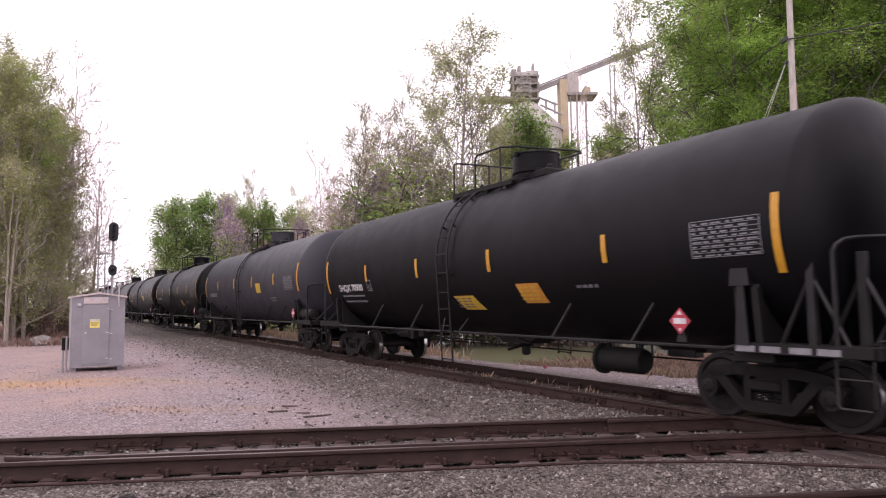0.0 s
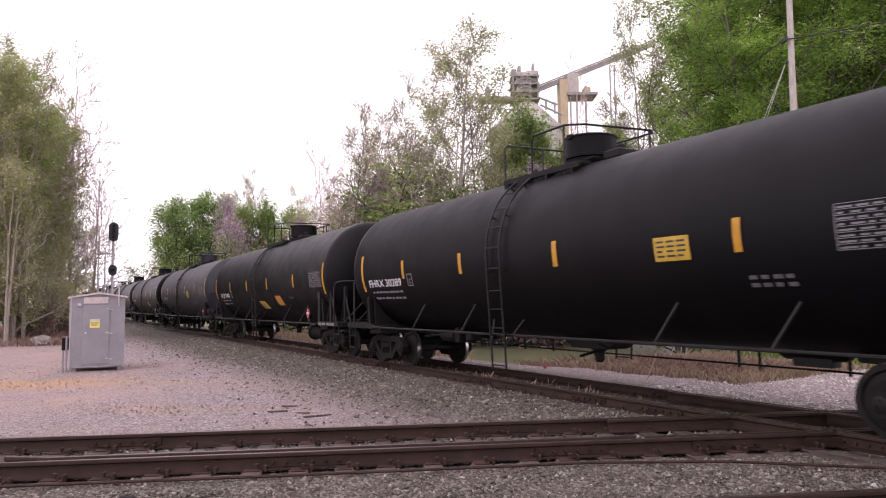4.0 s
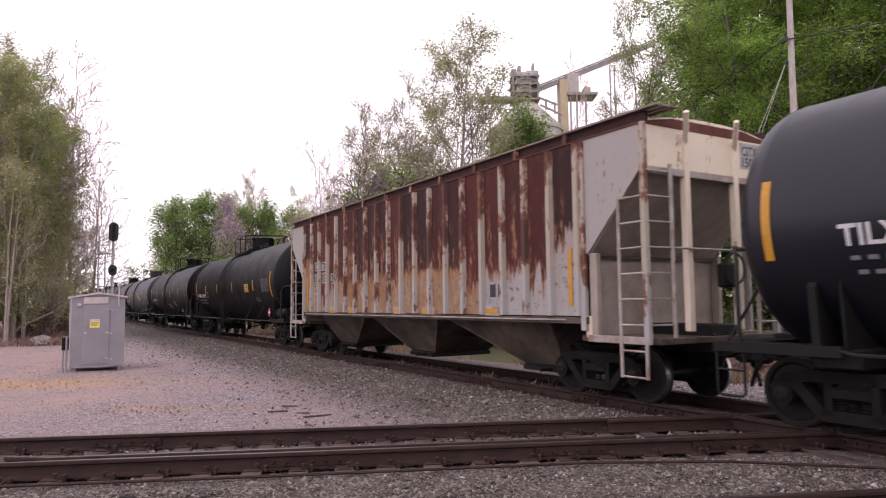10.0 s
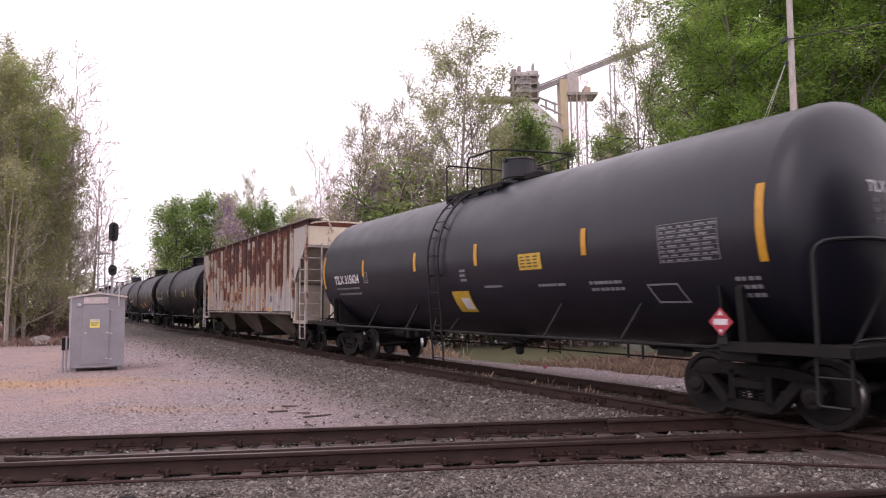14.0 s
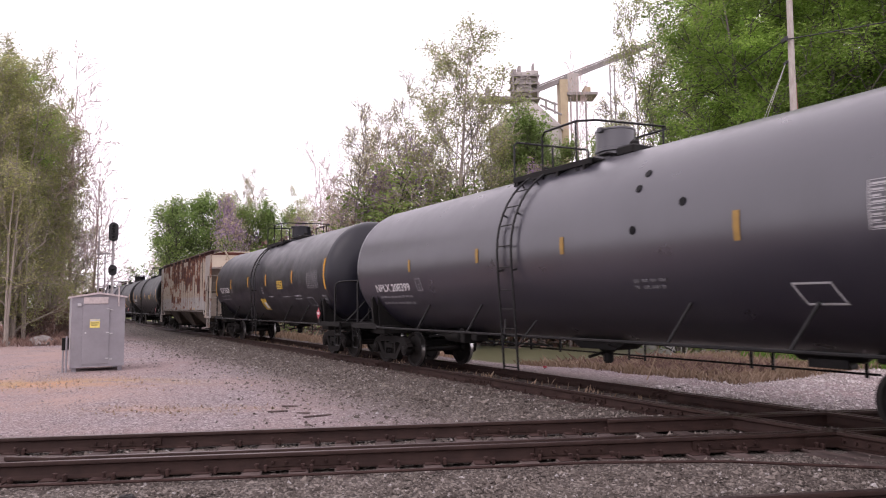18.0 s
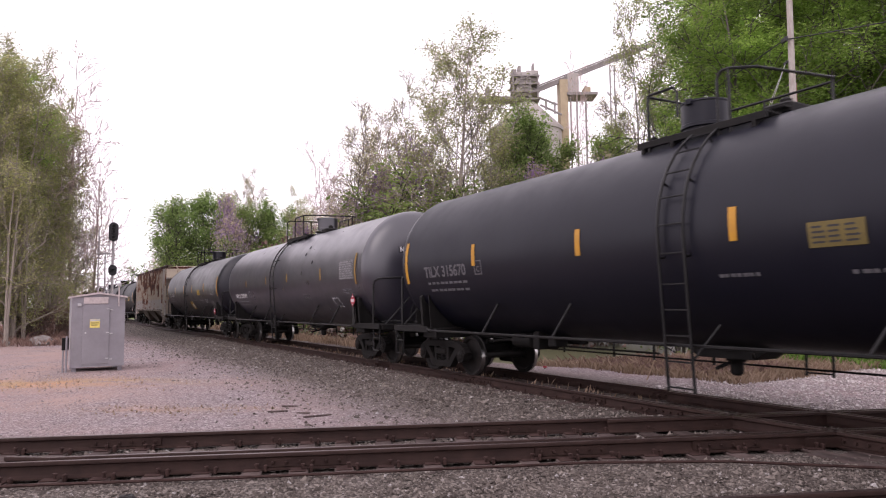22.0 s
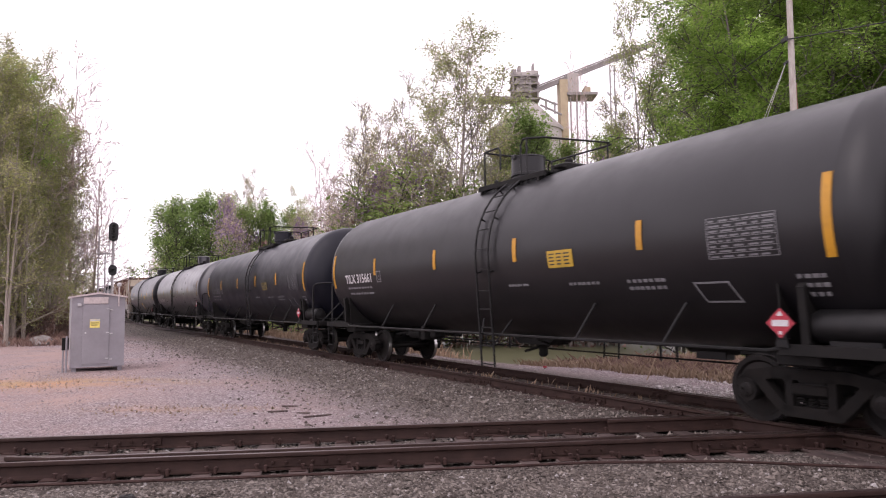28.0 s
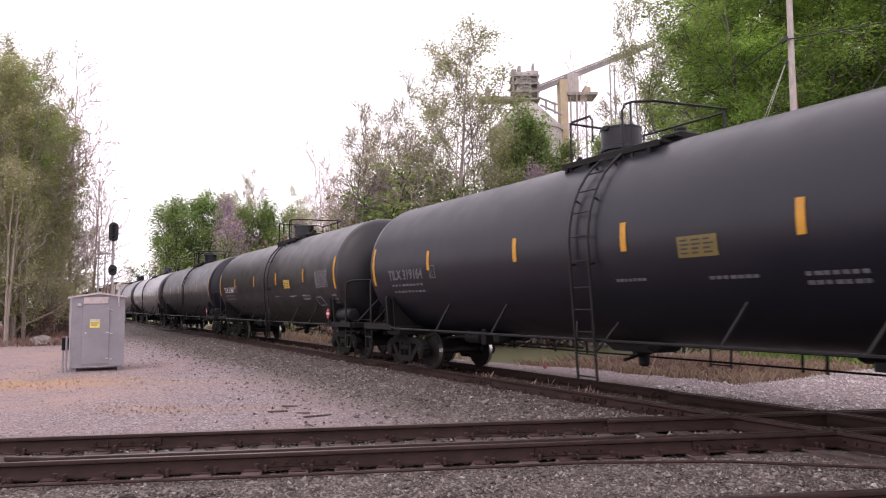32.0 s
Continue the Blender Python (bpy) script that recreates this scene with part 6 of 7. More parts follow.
# the thin trees in the middle distance
MIDDLE = [("pale", 806, 41.5, 150, 60, 0.6), ("airy", 1122, 45, 190, 140, 0.8), ("lilac", 1088, 44, 300, 30, 0.9), ("deep", 1085, 50, 225, 200, 0.55), ("sparse", 1060, 47, 130, 10, 1.0), ("olive", 900, 47, 190, 220, 0.6), ("tall", 806, 42, 26, 200, 1.4), ("sparse", 852, 45, 110, 300, 1.1), ("sparse", 742, 45, 120, 110, 1.1), ("sparse", 690, 48, 135, 10, 0.9), ("sparse", 632, 49, 178, 130, 1.2), ("airy", 862, 47, 160, 250, 1.1), ("sparse", 612, 47, 190, 0, 1.2), ("bare", 590, 48, 262, 60, 0.9), ("bare", 575, 52, 285, 200, 0.8),
          ("sparse", 716, 47, 190, 190, 1.3), ("sparse", 650, 55, 215, 20), ("bare", 660, 52, 220, 280), ("lilac", 700, 46, 300, 0, 0.8), ("lilac", 735, 45, 262, 120, 0.7), ("lilac", 765, 46, 300, 240, 0.8), ("lilac", 672, 48, 320, 90, 0.7), ("airy", 790, 47, 230, 80, 1.2),
          ("lilac", 640, 50, 345, 30, 0.8), ("round", 918, 46, 212, 160, 0.6), ("olive", 868, 44, 240, 40, 0.9), ("bush", 690, 42, 375, 20), ("bush", 760, 40, 360, 200), ("bush", 735, 44, 340, 70),
          ("lilac", 985, 42, 300, 10), ("lilac", 1040, 40, 300, 170), ("mid", 985, 50, 262, 220, 0.9), ("sparse", 1020, 50, 250, 220, 1.3), ("mid", 950, 48, 270, 120, 0.9), ("airy", 1072, 46, 215, 280, 0.9), ("mid", 1090, 45, 250, 20, 0.8), ("bush", 850, 46, 380, 90), ("bush", 950, 44, 370, 140), ("lilac", 1050, 46, 380, 260),
          ("lilac", 1120, 44, 380, 300), ("bare", 1042, 52, 100, 10, 0.4), ("brush", 820, 44, 440, 80), ("brush", 920, 42, 430, 150), ("brush", 1010, 40, 430, 220), ("brush", 640, 44, 440, 50), ("brush", 720, 43, 430, 310)]
# the far row left of them
FAR = [("round", 322, 92, 362, 0, 0.95), ("round", 358, 96, 352, 100, 0.9), ("round", 385, 98, 358, 200, 0.8), ("olive", 296, 100, 358, 240, 0.8), ("lilac", 414, 90, 345, 0, 0.8), ("lilac", 422, 88, 390, 90), ("mid", 445, 92, 370, 40, 0.9),
       ("sparse", 402, 105, 306, 60), ("sparse", 436, 105, 315, 160, 0.9), ("sparse", 478, 104, 300, 260, 1.1), ("round", 478, 96, 368, 310, 0.8), ("olive", 535, 90, 334, 20), ("olive", 558, 86, 345, 130), ("round", 512, 94, 378, 220, 0.7),
       ("lilac", 580, 75, 370, 250), ("lilac", 550, 72, 390, 20), ("bare", 290, 130, 430, 20), ("bare", 270, 140, 440, 130), ("bush", 340, 88, 440, 10), ("bush", 400, 84, 440, 100), ("bush", 470, 80, 430, 190),
       ("brush", 520, 70, 450, 10), ("bush", 570, 62, 430, 280), ("brush", 620, 52, 430, 120), ("bare", 235, 190, 465, 70), ("olive", 160, 170, 470, 20), ("mid", 140, 190, 480, 90), ("bare", 130, 150, 440, 300)]
# the trees beside the yard
LEFT = [("pale", 14, 34, 190, 20, 0.6), ("pale", 44, 38, 270, 200, 0.7), ("olive", -80, 34, -10, 0), ("green2", -40, 40, 60, 140), ("olive", 30, 41, 74, 50, 0.9), ("olive", -8, 37, 58, 250, 0.8), ("olive", 26, 38, 78, 130, 0.75), ("deep", 46, 46, 112, 330, 0.8), ("deep", 68, 48, 160, 30, 0.8), ("olive", 68, 43, 165, 300, 1.0), ("olive", 104, 46, 195, 60, 0.9), ("olive", 84, 44, 150, 210, 0.7), ("olive", 20, 40, 110, 80, 0.9), ("bare", 100, 46, 120, 200, 1.1),
        ("bare", 132, 46, 225, 15, 1.2), ("bare", 160, 47, 262, 190, 1.0), ("sparse", 20, 38, 300, 0), ("olive", 100, 52, 330, 60, 0.8), ("olive", -110, 34, 10, 70), ("deep", 95, 52, 300, 20, 0.9), ("scrub", 15, 38, 490, 180),
        ("scrub", 105, 62, 500, 30), ("brush", 75, 41, 545, 0), ("brush", 110, 46, 540, 100), ("brush", 95, 52, 540, 200), ("brush", 125, 56, 535, 300), ("brush", 50, 39, 550, 50), ("bare", 135, 66, 400, 250, 1.2)]
for row in WOOD + MIDDLE + FAR + LEFT:
    kind, x, y, yp, spin = row[:5]
    plant(kind, x, y, tops(yp, y), spin, row[5] if len(row) > 5 else 1.0)


# ---- reeds, grass and brush on the ground ----
def blades(name, label, seed, count, size, lean, material, pick):
    rng = np.random.default_rng(seed)
    p = pick(rng, count)
    k = len(p)
    z = ground_height(p[:, 0], p[:, 1])
    g = rng.uniform(0, np.pi, k)
    h = size * rng.lognormal(0, 0.3, k)
    w = 0.012 + 0.01 * rng.random(k)
    lx, ly = rng.normal(0, lean, k) * h, rng.normal(0, lean, k) * h
    a = np.stack([p[:, 0] - np.cos(g) * w, p[:, 1] - np.sin(g) * w, z - 0.03], -1)
    b = np.stack([p[:, 0] + np.cos(g) * w, p[:, 1] + np.sin(g) * w, z - 0.03], -1)
    c = np.stack([p[:, 0] + lx * 0.4 + np.cos(g) * w * 0.8, p[:, 1] + ly * 0.4 + np.sin(g) * w * 0.8, z + h * 0.6], -1)
    d = np.stack([p[:, 0] + lx, p[:, 1] + ly, z + h], -1)
    v = np.stack([a, b, c, d], 1).reshape(-1, 3)
    me = bpy.data.meshes.new(name)
    me.from_pydata(v.tolist(), [], np.arange(4 * k).reshape(-1, 4).tolist())
    me.materials.append(material)
    solid(name, me, None, label, "grass", kind="stuff")


def strip(s0, s1, o0, o1):
    def pick(rng, k):
        s, o = rng.uniform(s0, s1, k), rng.uniform(o0, o1, k)
        return np.stack([N.x * (LINE + o) + U.x * s, N.y * (LINE + o) + U.y * s], -1)
    return pick


def bank(rng, k):
    y = rng.uniform(33, 64, k)
    return np.stack([-y * rng.uniform(0.5, 0.95, k), y], -1)


blades("reeds", "straw-coloured dry reeds behind the embankment", 1, 16000, 0.15, 0.5, LEAF_STRAW, strip(10.0, 18.5, 4.2, 11))
blades("dry_brush", "tangled brown dead stalks behind the gravel", 11, 9000, 0.16, 0.6, LEAF_DRY, strip(11.0, 17.5, 4.8, 8))
blades("reeds", "dry reeds along the ditch", 2, 6000, 0.3, 0.3, LEAF_STRAW, strip(22, 60, 2.6, 5.0))
blades("meadow_grass", "bright green meadow grass beyond the gravel", 3, 22000, 0.3, 0.35, LEAF_GRASS, strip(-14, 14, 9.5, 24))
blades("reeds", "dry brown reeds under the wood", 4, 5000, 0.5, 0.35, LEAF_STRAW, strip(-14, 16, 13, 22))
blades("dry_brush", "brown dead brush beside the yard", 5, 14000, 0.3, 0.5, LEAF_DRY, bank)
blades("weeds", "thin straw weeds growing between the ballast", 6, 700, 0.1, 0.4, LEAF_STRAW, strip(9, 40, -0.55, 0.55))
blades("weeds", "short dry grass on the yard", 7, 500, 0.04, 0.7, LEAF_STRAW, lambda r, k: np.stack([r.normal(-10.0, 2.4, k), r.normal(17.2, 0.8, k)], -1))
blades("weeds", "short dry grass in a low strip", 8, 150, 0.035, 0.7, LEAF_STRAW, lambda r, k: np.stack([r.normal(-5.0, 1.0, k), r.normal(12.8, 0.3, k)], -1))

# ---- the relay cabinet ----
CAB = grimy("grey_cabinet_paint", (0.28, 0.268, 0.29), (0.225, 0.212, 0.228), 0.4, 0.25, 1.4)
CAB_PALE = plain("pale_cabinet_panel", (0.5, 0.43, 0.42), 0.5)
cab_at = Matrix.Translation((-10.72, 19.62, -0.05)) @ Matrix.Rotation(math.atan2(N.y, N.x), 4, "Z")
cab = thing("relay_cabinet", "grey metal trackside relay cabinet with a gabled roof", "cabinet", cab_at)
body = MB().prism([(0, 0), (1.4, 0), (1.4, 2.02), (0.7, 2.12), (0, 2.02)], 0, 1.7, "y")
part("cabinet_body", body, CAB, cab)
part("cabinet_roof", MB().prism([(-0.05, 2.0), (0.7, 2.115), (1.45, 2.0), (1.45, 2.045), (0.7, 2.165), (-0.05, 2.045)], -0.07, 1.77, "y"), CAB_PALE, cab)
door = part("cabinet_door", MB().box(0.28, -0.03, 0.08, 0.98, -0.001, 1.82, 0.006), CAB, cab)
part("vent_panel", MB().box(0.3, -0.045, 1.83, 0.94, -0.005, 2.02, 0.005), CAB_PALE, cab, "pale panel below the gable")
part("warning_sign", MB().box(0.47, -0.04, 1.13, 0.73, -0.031, 1.38), plain("pale_yellow_notice", (0.75, 0.62, 0.16), 0.5), door, "yellow notice with a white head")
part("sign_head", MB().box(0.475, -0.044, 1.32, 0.725, -0.041, 1.375), WHITE, door)
part("sign_print", MB().box(0.5, -0.044, 1.26, 0.7, -0.041, 1.28).box(0.5, -0.044, 1.2, 0.68, -0.041, 1.22), BLACK_INK, door)
for z in (0.22, 0.97, 1.66):
    part("hinge", MB().box(0.9, -0.05, z, 0.98, -0.03, z + 0.03, 0.004), WHITE, door)
    part("hinge", MB().box(1.0, -0.035, z - 0.03, 1.08, -0.002, z, 0.004), WHITE, cab)
part("door_handle", MB().lathe([(-0.06, 0.02), (-0.03, 0.025)], 10, "y", (0.36, 0, 0.98)), WHITE, door)
part("vent_box", MB().box(0.14, -0.06, 1.76, 0.24, -0.002, 1.84, 0.008), WHITE, cab)
for x in (0.1, 1.3):
    for y in (0.15, 1.55):
        part("cabinet_leg", MB().box(x - 0.06, y - 0.06, -0.4, x + 0.06, y + 0.06, 0.0, 0.005), CAB, cab)
part("conduit", MB().tube([(-0.1, 0.1, -0.35), (-0.1, 0.1, 0.9)], 0.03, 7), CAB, cab)
part("conduit", MB().tube([(-0.18, 0.2, -0.35), (-0.18, 0.2, 0.5)], 0.025, 7), CAB, cab)
part("meter_box", MB().box(-0.22, 0.1, 0.5, -0.04, 0.3, 0.85, 0.01), UNDER, cab)
part("antenna_mast", MB().tube([(1.22, -0.05, 1.75), (1.22, -0.05, 2.35)], 0.02, 6), CAB_PALE, cab)
part("antenna_cap", MB().lathe([(2.33, 0.03), (2.36, 0.06), (2.42, 0.06), (2.45, 0.02)], 10, "z", (1.22, -0.05, 0)), WHITE, cab)

# ---- the two-headed signal behind it ----
SIGNAL_GREY = grimy("galvanised_signal_steel", (0.5, 0.47, 0.47), (0.38, 0.35, 0.35), 0.5, 0.0)
SIGNAL_BLACK = plain("black_signal_paint", (0.015, 0.014, 0.016), 0.5)
sig = thing("railway_signal", "two-headed trackside signal on a grey mast with a ladder", "signal", pose(-21.97, 45, -0.4, 0, 0, 26))
part("mast", MB().tube([(0, 0, -0.3), (0, 0, 7.6)], 0.09, 10), SIGNAL_GREY, sig)
lad = MB()
for x in (-0.86, -0.46):
    lad.tube([(x, 0.25, -0.3), (x, 0.25, 7.3 if x < -0.8 else 5.7)], 0.045, 6)
for k in range(17):
    lad.tube([(-0.86, 0.25, 0.3 + 0.33 * k), (-0.46, 0.25, 0.3 + 0.33 * k)], 0.022, 5)
part("signal_ladder", lad, SIGNAL_GREY, sig)
for z in (2.9, 5.62):
    part("signal_platform", MB().box(-0.95, -0.1, z - 0.03, 0.1, 0.7, z + 0.03), SIGNAL_GREY, sig)
    r = MB()
    for y in (-0.05, 0.65):
        r.tube([(-0.82, y, z), (-0.82, y, z + 1.1), (-0.24, y, z + 1.1), (-0.24, y, z)], 0.03, 5)
        r.tube([(-0.82, y, z + 0.55), (-0.24, y, z + 0.55)], 0.024, 5)
    part("platform_railing", r, SIGNAL_GREY, sig)
for z, rx, rz in ((7.05, 0.3, 0.64), (4.5, 0.26, 0.36)):
    o = [(rx * math.cos(k * math.pi / 12), z + (rz - rx) * (1 if 0 < k < 12 else -1 if k > 12 else 0) + rx * math.sin(k * math.pi / 12)) for k in range(24)]
    h = part("signal_head", MB().prism(o, -0.22, -0.16, "y"), SIGNAL_BLACK, sig, "black oval signal backplate")
    part("lamp_housing", MB().box(-0.14, -0.16, z - rz * 0.7, 0.14, 0.1, z + rz * 0.7, 0.03), SIGNAL_BLACK, h)
    for dz in ((-0.36, 0.0, 0.36) if rz > 0.5 else (0.0,)):
        part("hood", MB().lathe([(-0.22, 0.12), (-0.5, 0.115), (-0.5, 0.105), (-0.23, 0.105)], 14, "y", (0, 0, z + dz)), SIGNAL_BLACK, h)

# ---- the utility pole and its lines ----
POLE_WOOD = bark_material("bleached_pole_wood", (0.44, 0.4, 0.37), (0.3, 0.26, 0.235))
WIRE = plain("black_line_cable", (0.02, 0.02, 0.022), 0.6)
pole = thing("utility_pole", "bleached wooden utility pole with cables and guy wires", "utility pole", pose(12.65, 24, 0))
part("pole_shaft", MB().tube([(0.02, 0, -0.8), (0.05, 0, 8.4), (0.13, 0, 14.5)], [0.135, 0.115, 0.1], 12), POLE_WOOD, pole)
part("cable_clamp", MB().box(-0.2, -0.16, 11.02, -0.1, 0.16, 11.2, 0.01), WIRE, pole)
part("cable_clamp", MB().box(-0.17, -0.15, 10.2, -0.11, 0.15, 10.3, 0.01), WIRE, pole)
part("down_pipe", MB().tube([(0.19, -0.02, -0.5), (0.17, -0.02, 9.5)], 0.025, 6), plain("rusty_conduit", (0.3, 0.12, 0.1), 0.7), pole)
def sag(a, b, drop, n=14):
    a, b = Vector(a), Vector(b)
    return [a.lerp(b, k / n) - Vector((0, 0, drop * 4 * (k / n) * (1 - k / n))) for k in range(n + 1)]


part("cable", MB().tube(sag((-0.15, 0, 11.12), (-4.3, 40, 11.4), 0.5), 0.022, 5), WIRE, pole)
part("cable", MB().tube(sag((-0.15, 0, 11.12), (18, -13, 11.9), 0.5), 0.022, 5), WIRE, pole)
part("cable", MB().tube(sag((-0.1, 0, 13.2), (18, -13, 13.6), 0.5), 0.015, 5), WIRE, pole)
for dx, dy in ((-4.7, 0.5), (-3.9, 1.2)):
    part("guy_wire", MB().tube([(-0.14, 0, 10.25), (dx, dy, -0.6)], 0.01, 5), SIGNAL_GREY, pole)

# ---- the works on the hill ----
CONCRETE = grimy("pale_dusty_concrete", (0.42, 0.39, 0.37), (0.33, 0.3, 0.285), 0.9, 0, 0.3)
STEELWORK = grimy("grey_steelwork", (0.22, 0.2, 0.2), (0.3, 0.27, 0.26), 0.8, 0, 0.5)
TAN = grimy("tan_sheet_cladding", (0.42, 0.34, 0.23), (0.34, 0.27, 0.19), 0.8, 0, 0.4)
PY = 220.0
K = PY / 1200


def works(x, y):
    return ((x - 784) * K, 1.69 + (537 - y) * K)


mill = thing("cement_works", "pale grey cement works with a silo, headhouse and inclined conveyor", "factory", pose(0, PY, 0))
cx, zr = works(937, 178)
part("silo_wall", MB().lathe([(0, 11.5), (works(0, 232)[1], 11.5)], 32, "z", (cx, 0, 0)), CONCRETE, mill)
part("silo_roof", MB().lathe([(works(0, 234)[1], 12.0), (works(0, 228)[1], 12.0), (zr, 3.0), (zr + 0.3, 3.0)], 32, "z", (cx, 0, 0)), CONCRETE, mill, "conical concrete roof")
hx0, hz0 = works(912, 178)
hx1, hz1 = works(956, 130)
for z in np.linspace(hz0, hz1 - 1, 4):
    part("headhouse_floor", MB().box(hx0 - 0.6, -4, z, hx1 + 0.6, 4, z + 0.45), STEELWORK, mill)
for x in np.linspace(hx0, hx1, 4):
    for y in (-3.6, 3.6):
        part("headhouse_column", MB().box(x - 0.22, y - 0.22, hz0, x + 0.22, y + 0.22, hz1), STEELWORK, mill)
part("headhouse_box", MB().box(hx0 + 1.2, -3, hz0 + 1.5, hx1 - 2.0, 3, hz1 + 0.8, 0.1), CONCRETE, mill)
part("headhouse_box", MB().box(hx1 - 3.5, -2, hz1 - 2.2, hx1 + 0.5, 2, hz1 + 1.6, 0.1), CONCRETE, mill)
part("filter_stack", MB().lathe([(0, 1.0), (3.6, 1.0), (3.7, 0.7), (4.2, 0.7)], 14, "z", (works(868, 0)[0], 0, works(0, 172)[1])), STEELWORK, mill)
part("side_deck", MB().box(works(852, 0)[0], -3, works(0, 175)[1], works(920, 0)[0], 3, works(0, 170)[1]), STEELWORK, mill)
a, b = works(948, 163), works(1165, 78)
n = 24
for k in (0.0, 1.9):
    part("conveyor_chord", MB().tube([(a[0], -1.4, a[1] + k), (b[0], -1.4, b[1] + k)], 0.25, 5), STEELWORK, mill)
part("conveyor_gallery", MB().add([(a[0], y, a[1] + z) for y in (-1.2, 1.2) for z in (0.35, 1.6)] + [(b[0], y, b[1] + z) for y in (-1.2, 1.2) for z in (0.35, 1.6)],
                                   [(0, 1, 5, 4), (2, 6, 7, 3), (0, 4, 6, 2), (1, 3, 7, 5), (0, 2, 3, 1), (4, 5, 7, 6)]), STEELWORK, mill)
for k in range(n):
    f, g = k / n, (k + 0.5) / n
    part("conveyor_brace", MB().tube([(a[0] + (b[0] - a[0]) * f, -1.45, a[1] + (b[1] - a[1]) * f), (a[0] + (b[0] - a[0]) * g, -1.45, a[1] + (b[1] - a[1]) * g + 1.9)], 0.13, 4), STEELWORK, mill)
tx0, tz1 = works(996, 140)
tx1 = works(1010, 0)[0]
part("transfer_tower", MB().box(tx0, -3, 0, tx1, 3, tz1, 0.1), TAN, mill, "tan clad transfer tower")
part("transfer_house", MB().box(tx1, -2.5, works(0, 168)[1], works(1030, 0)[0], 2.5, works(0, 128)[1], 0.1), CONCRETE, mill)
part("tower_deck", MB().box(works(1008, 0)[0], -4, works(0, 170)[1], works(1062, 0)[0], 4, works(0, 165)[1]), STEELWORK, mill)
for x in (1015, 1026, 1042):
    part("tower_column", MB().box(works(x, 0)[0] - 0.25, -2.5, 0, works(x, 0)[0] + 0.25, -2.0, works(0, 166)[1]), STEELWORK, mill)
part("yellow_hopper", MB().box(works(1040, 0)[0], -2, works(0, 165)[1], works(1052, 0)[0], 2, works(0, 152)[1], 0.2), TAN, mill)
for x in (1088, 1096):
    part("trestle_leg", MB().box(works(x, 0)[0] - 0.2, -1.5, 0, works(x, 0)[0] + 0.2, -1.1, works(0, 112)[1]), STEELWORK, mill)
for yy in range(120, 300, 14):
    part("trestle_brace", MB().tube([(works(1088, 0)[0], -1.3, works(0, yy)[1]), (works(1096, 0)[0], -1.3, works(0, yy + 12)[1])], 0.1, 4), STEELWORK, mill)

# braces, roof units and ducts of the headhouse
for k in range(3):
    za, zb = hz0 + (hz1 - hz0) * k / 3, hz0 + (hz1 - hz0) * (k + 1) / 3
    part("headhouse_brace", MB().tube([(hx0, -3.9, za), (hx1, -3.9, zb)], 0.14, 5), STEELWORK, mill)
    part("headhouse_brace", MB().tube([(hx1, -3.9, za), (hx0, -3.9, zb)], 0.14, 5), STEELWORK, mill)
for x, w, h in ((915, 0.9, 2.2), (925, 0.5, 3.4), (944, 1.3, 1.6), (950, 0.3, 4.2)):
    part("roof_unit", MB().box(works(x, 0)[0] - w, -1.5, hz1, works(x, 0)[0] + w, 1.5, hz1 + h, 0.08), STEELWORK, mill)
for xa, ya, xb, yb in ((950, 182, 985, 196), (955, 196, 992, 214), (965, 186, 965, 205), (980, 192, 980, 212)):
    (ax, az), (bx2, bz2) = works(xa, ya), works(xb, yb)
    part("duct", MB().tube([(ax, -9, az), (bx2, -9, bz2)], 0.35, 7), STEELWORK, mill)

# ---- small things by the line ----
post = thing("marker_post", "slim white marker post with a yellow top", "marker post", pose(12.0, 20.0, -0.5))
part("post_shaft", MB().lathe([(-0.1, 0.045), (1.45, 0.045)], 10, "z"), WHITE, post)
part("post_cap", MB().lathe([(1.4, 0.05), (1.85, 0.05), (1.9, 0.03)], 10, "z"), SIGN_YELLOW, post, "yellow cap")
post = thing("marker_post", "short yellow and white marker post in the grass", "marker post", pose(15.4, 27.0, -0.8))
part("post_shaft", MB().lathe([(-0.1, 0.045), (0.9, 0.045)], 10, "z"), WHITE, post)
part("post_cap", MB().lathe([(0.85, 0.05), (1.15, 0.05)], 10, "z"), SIGN_YELLOW, post, "yellow cap")
solid("dry_stick", MB().tube([(5.0, 17.0, -0.3), (5.3, 17.2, 0.25), (5.45, 17.2, 0.72)], [0.016, 0.014, 0.008], 6), LEAF_STRAW, "pale dry stick leaning out of the gravel", "stick")
rng = random.Random(8)


BOULDER = grimy("lichen_grey_stone", (0.16, 0.14, 0.13), (0.26, 0.235, 0.22), 0.9)


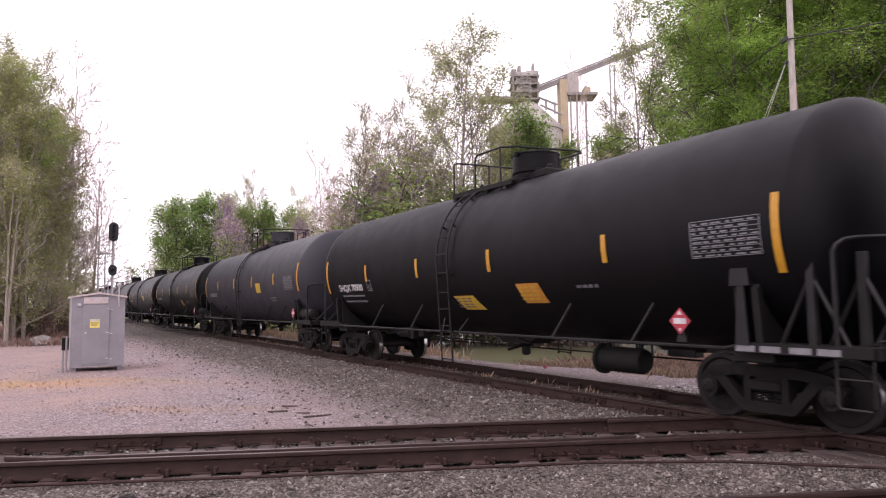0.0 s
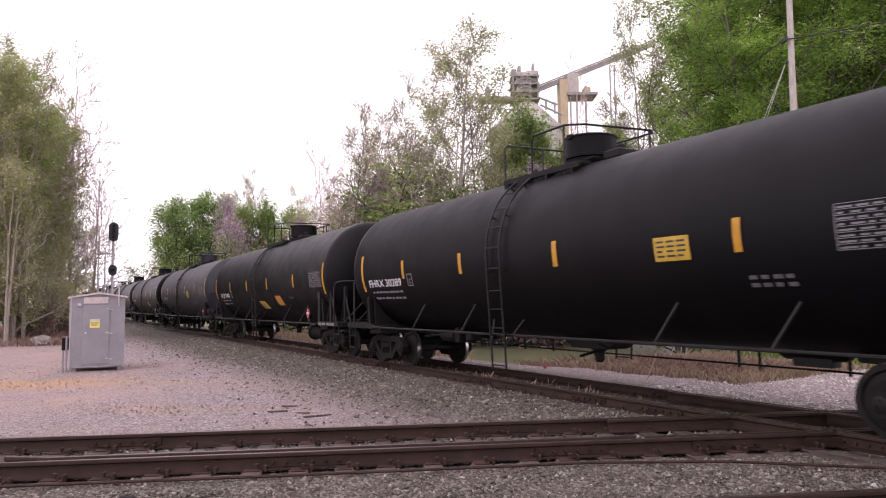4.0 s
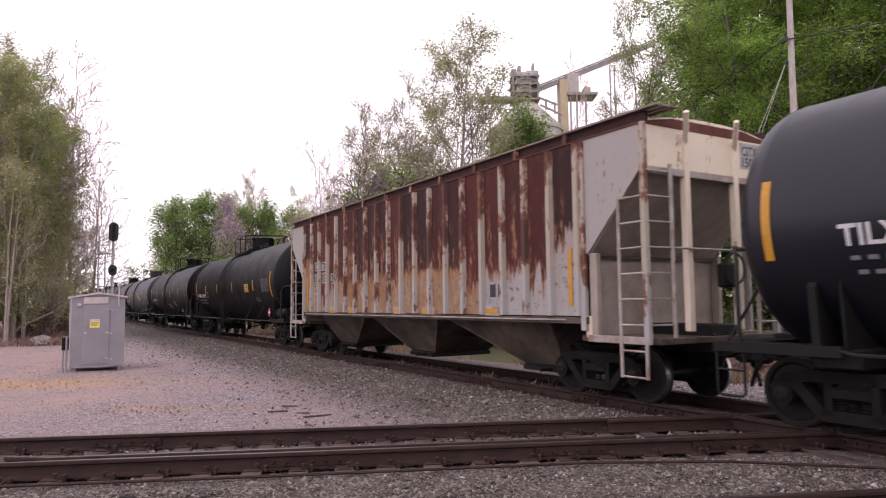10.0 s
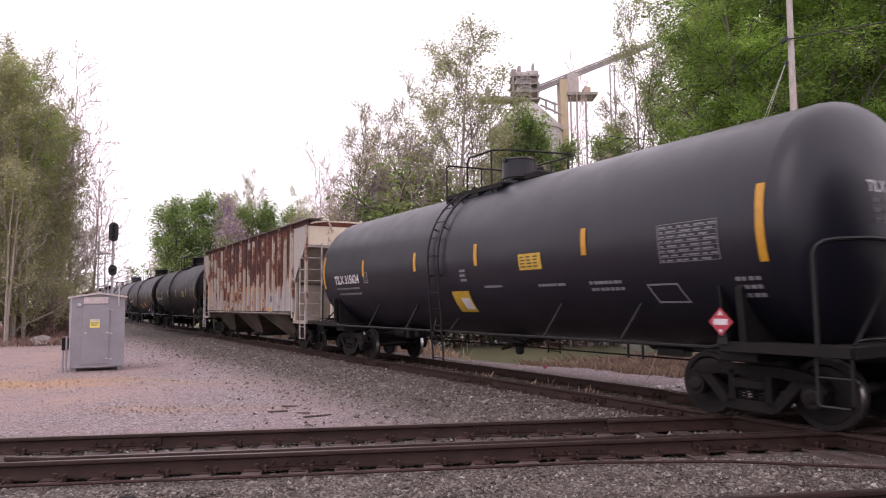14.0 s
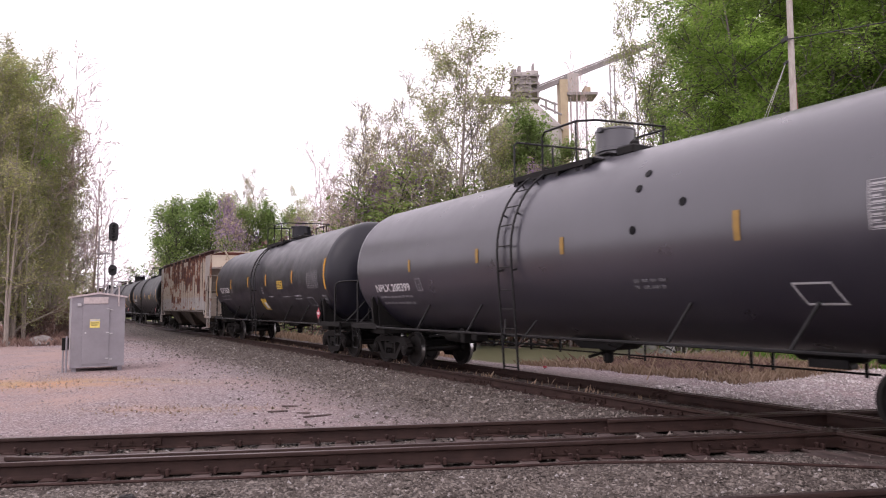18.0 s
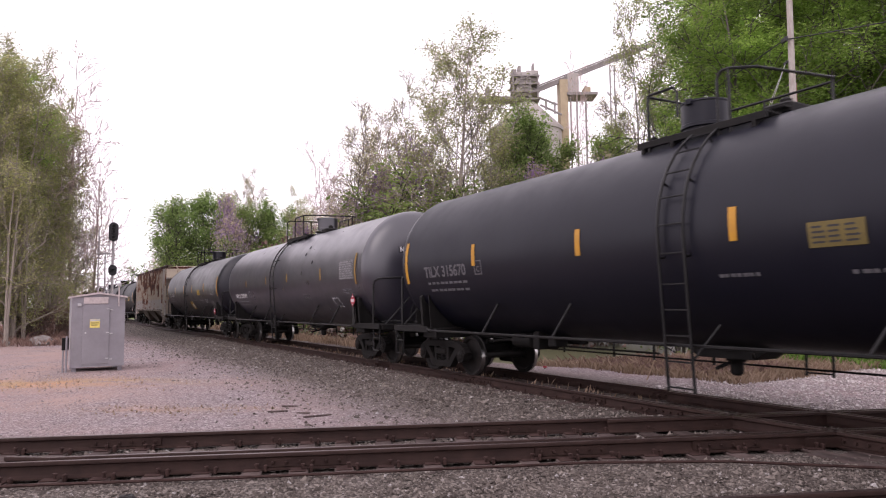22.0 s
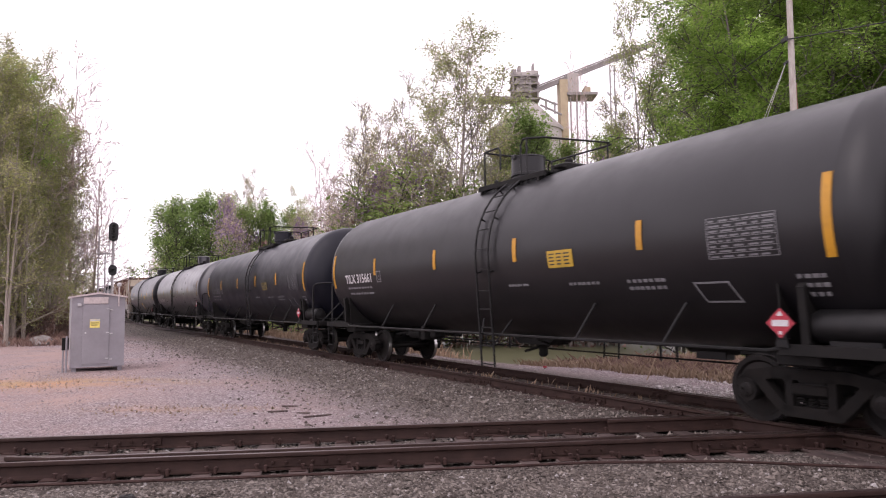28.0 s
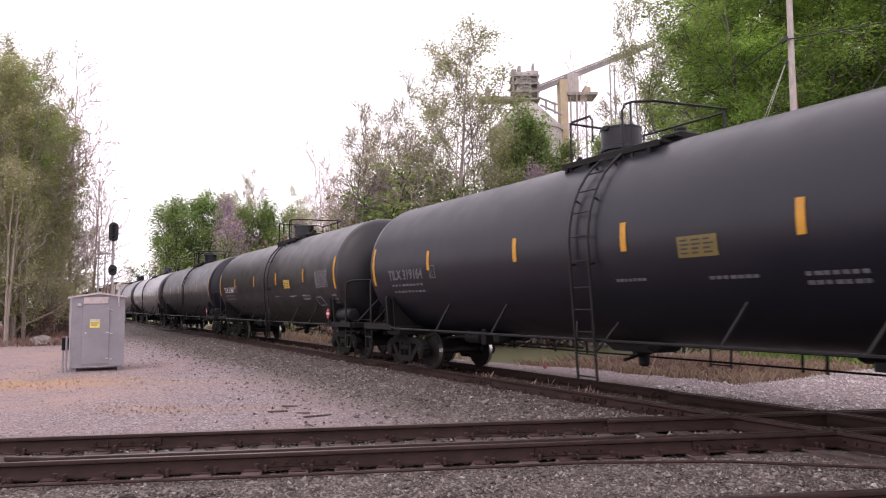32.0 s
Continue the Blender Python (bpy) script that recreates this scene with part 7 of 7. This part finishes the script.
def rock_mesh(seed, r, mat):
    rg = np.random.default_rng(seed)
    bm = bmesh.new()
    bmesh.ops.create_icosphere(bm, subdivisions=3, radius=r)
    for v in bm.verts:
        d = noise.noise(v.co * (1.6 / r) + Vector((seed, 0, 0))) * 0.4 + noise.noise(v.co * (4 / r)) * 0.12
        v.co *= 1 + d
        v.co.z *= 0.55
    me = bpy.data.meshes.new("boulder")
    bm.to_mesh(me)
    bm.free()
    me.materials.append(mat)
    return me


solid("iron_lump", rock_mesh(77, 0.09, WHEEL), None, "dark rusty lump of iron lying on the ballast", "iron scrap", pose(-3.08, 6.72, -0.17))
flag = thing("marker_stake", "small red-topped marker stake behind the track", "marker stake", pose(2.95, 20.1, -0.45))
part("stake", MB().box(-0.02, -0.02, -0.1, 0.02, 0.02, 0.24, 0.004), TIE_WOOD, flag)
part("stake_cap", MB().box(-0.05, -0.02, 0.22, 0.05, 0.02, 0.28, 0.008), RED, flag, "red cap")
for x, y, r in ((-20.6, 34.8, 0.62), (-20.0, 33.9, 0.3), (-22.4, 34.6, 0.4)):
    solid("boulder", rock_mesh(int(r * 100), r, BOULDER), None, "dull grey boulder at the edge of the yard", "boulder", pose(x, y, float(ground_height(np.array(x), np.array(y))) + r * 0.15))
for x, y, w in ((-2.95, 13.1, 0.3), (-2.2, 11.9, 0.5), (-2.5, 12.2, 0.25), (-3.0, 12.4, 0.35)):
    z = float(ground_height(np.array(x), np.array(y)))
    solid("wood_scrap", MB().box(-w / 2, -0.04, 0, w / 2, 0.03, 0.025, 0.008), TIE_WOOD, "weathered brown scrap of splintered tie wood", "wood scrap", pose(x, y, z, 0, 0, rng.uniform(-20, 30)), "wood scraps")


# ---- motion of the train ----
def run_of(t):
    """How far the train has rolled at t seconds."""
    if t < 8:
        return 3.93 * t
    if t < 13:
        return 31.44 + 3.93 * (t - 8) - 0.0098 * (t - 8) ** 2
    return 50.845 + 3.847 * (t - 13)


def motions():
    turn = Matrix.Rotation(math.atan2(U.y, U.x), 4, "Z")
    times = [0.5 * k for k in range(65)]
    for car, sigma in HEADINGS:
        walk(car, [(t, Matrix.Translation(on_line(sigma + run_of(t))) @ turn) for t in times])
    # each wheelset turns with the distance rolled
    steps = [0.15 * k for k in range(214)] + [32.0]
    for w, x in SPIN:
        walk(w, [(t, Matrix.Translation((x, 0, 0.459)) @ Matrix.Rotation(run_of(t) / 0.459, 4, "Y")) for t in steps])


motions()
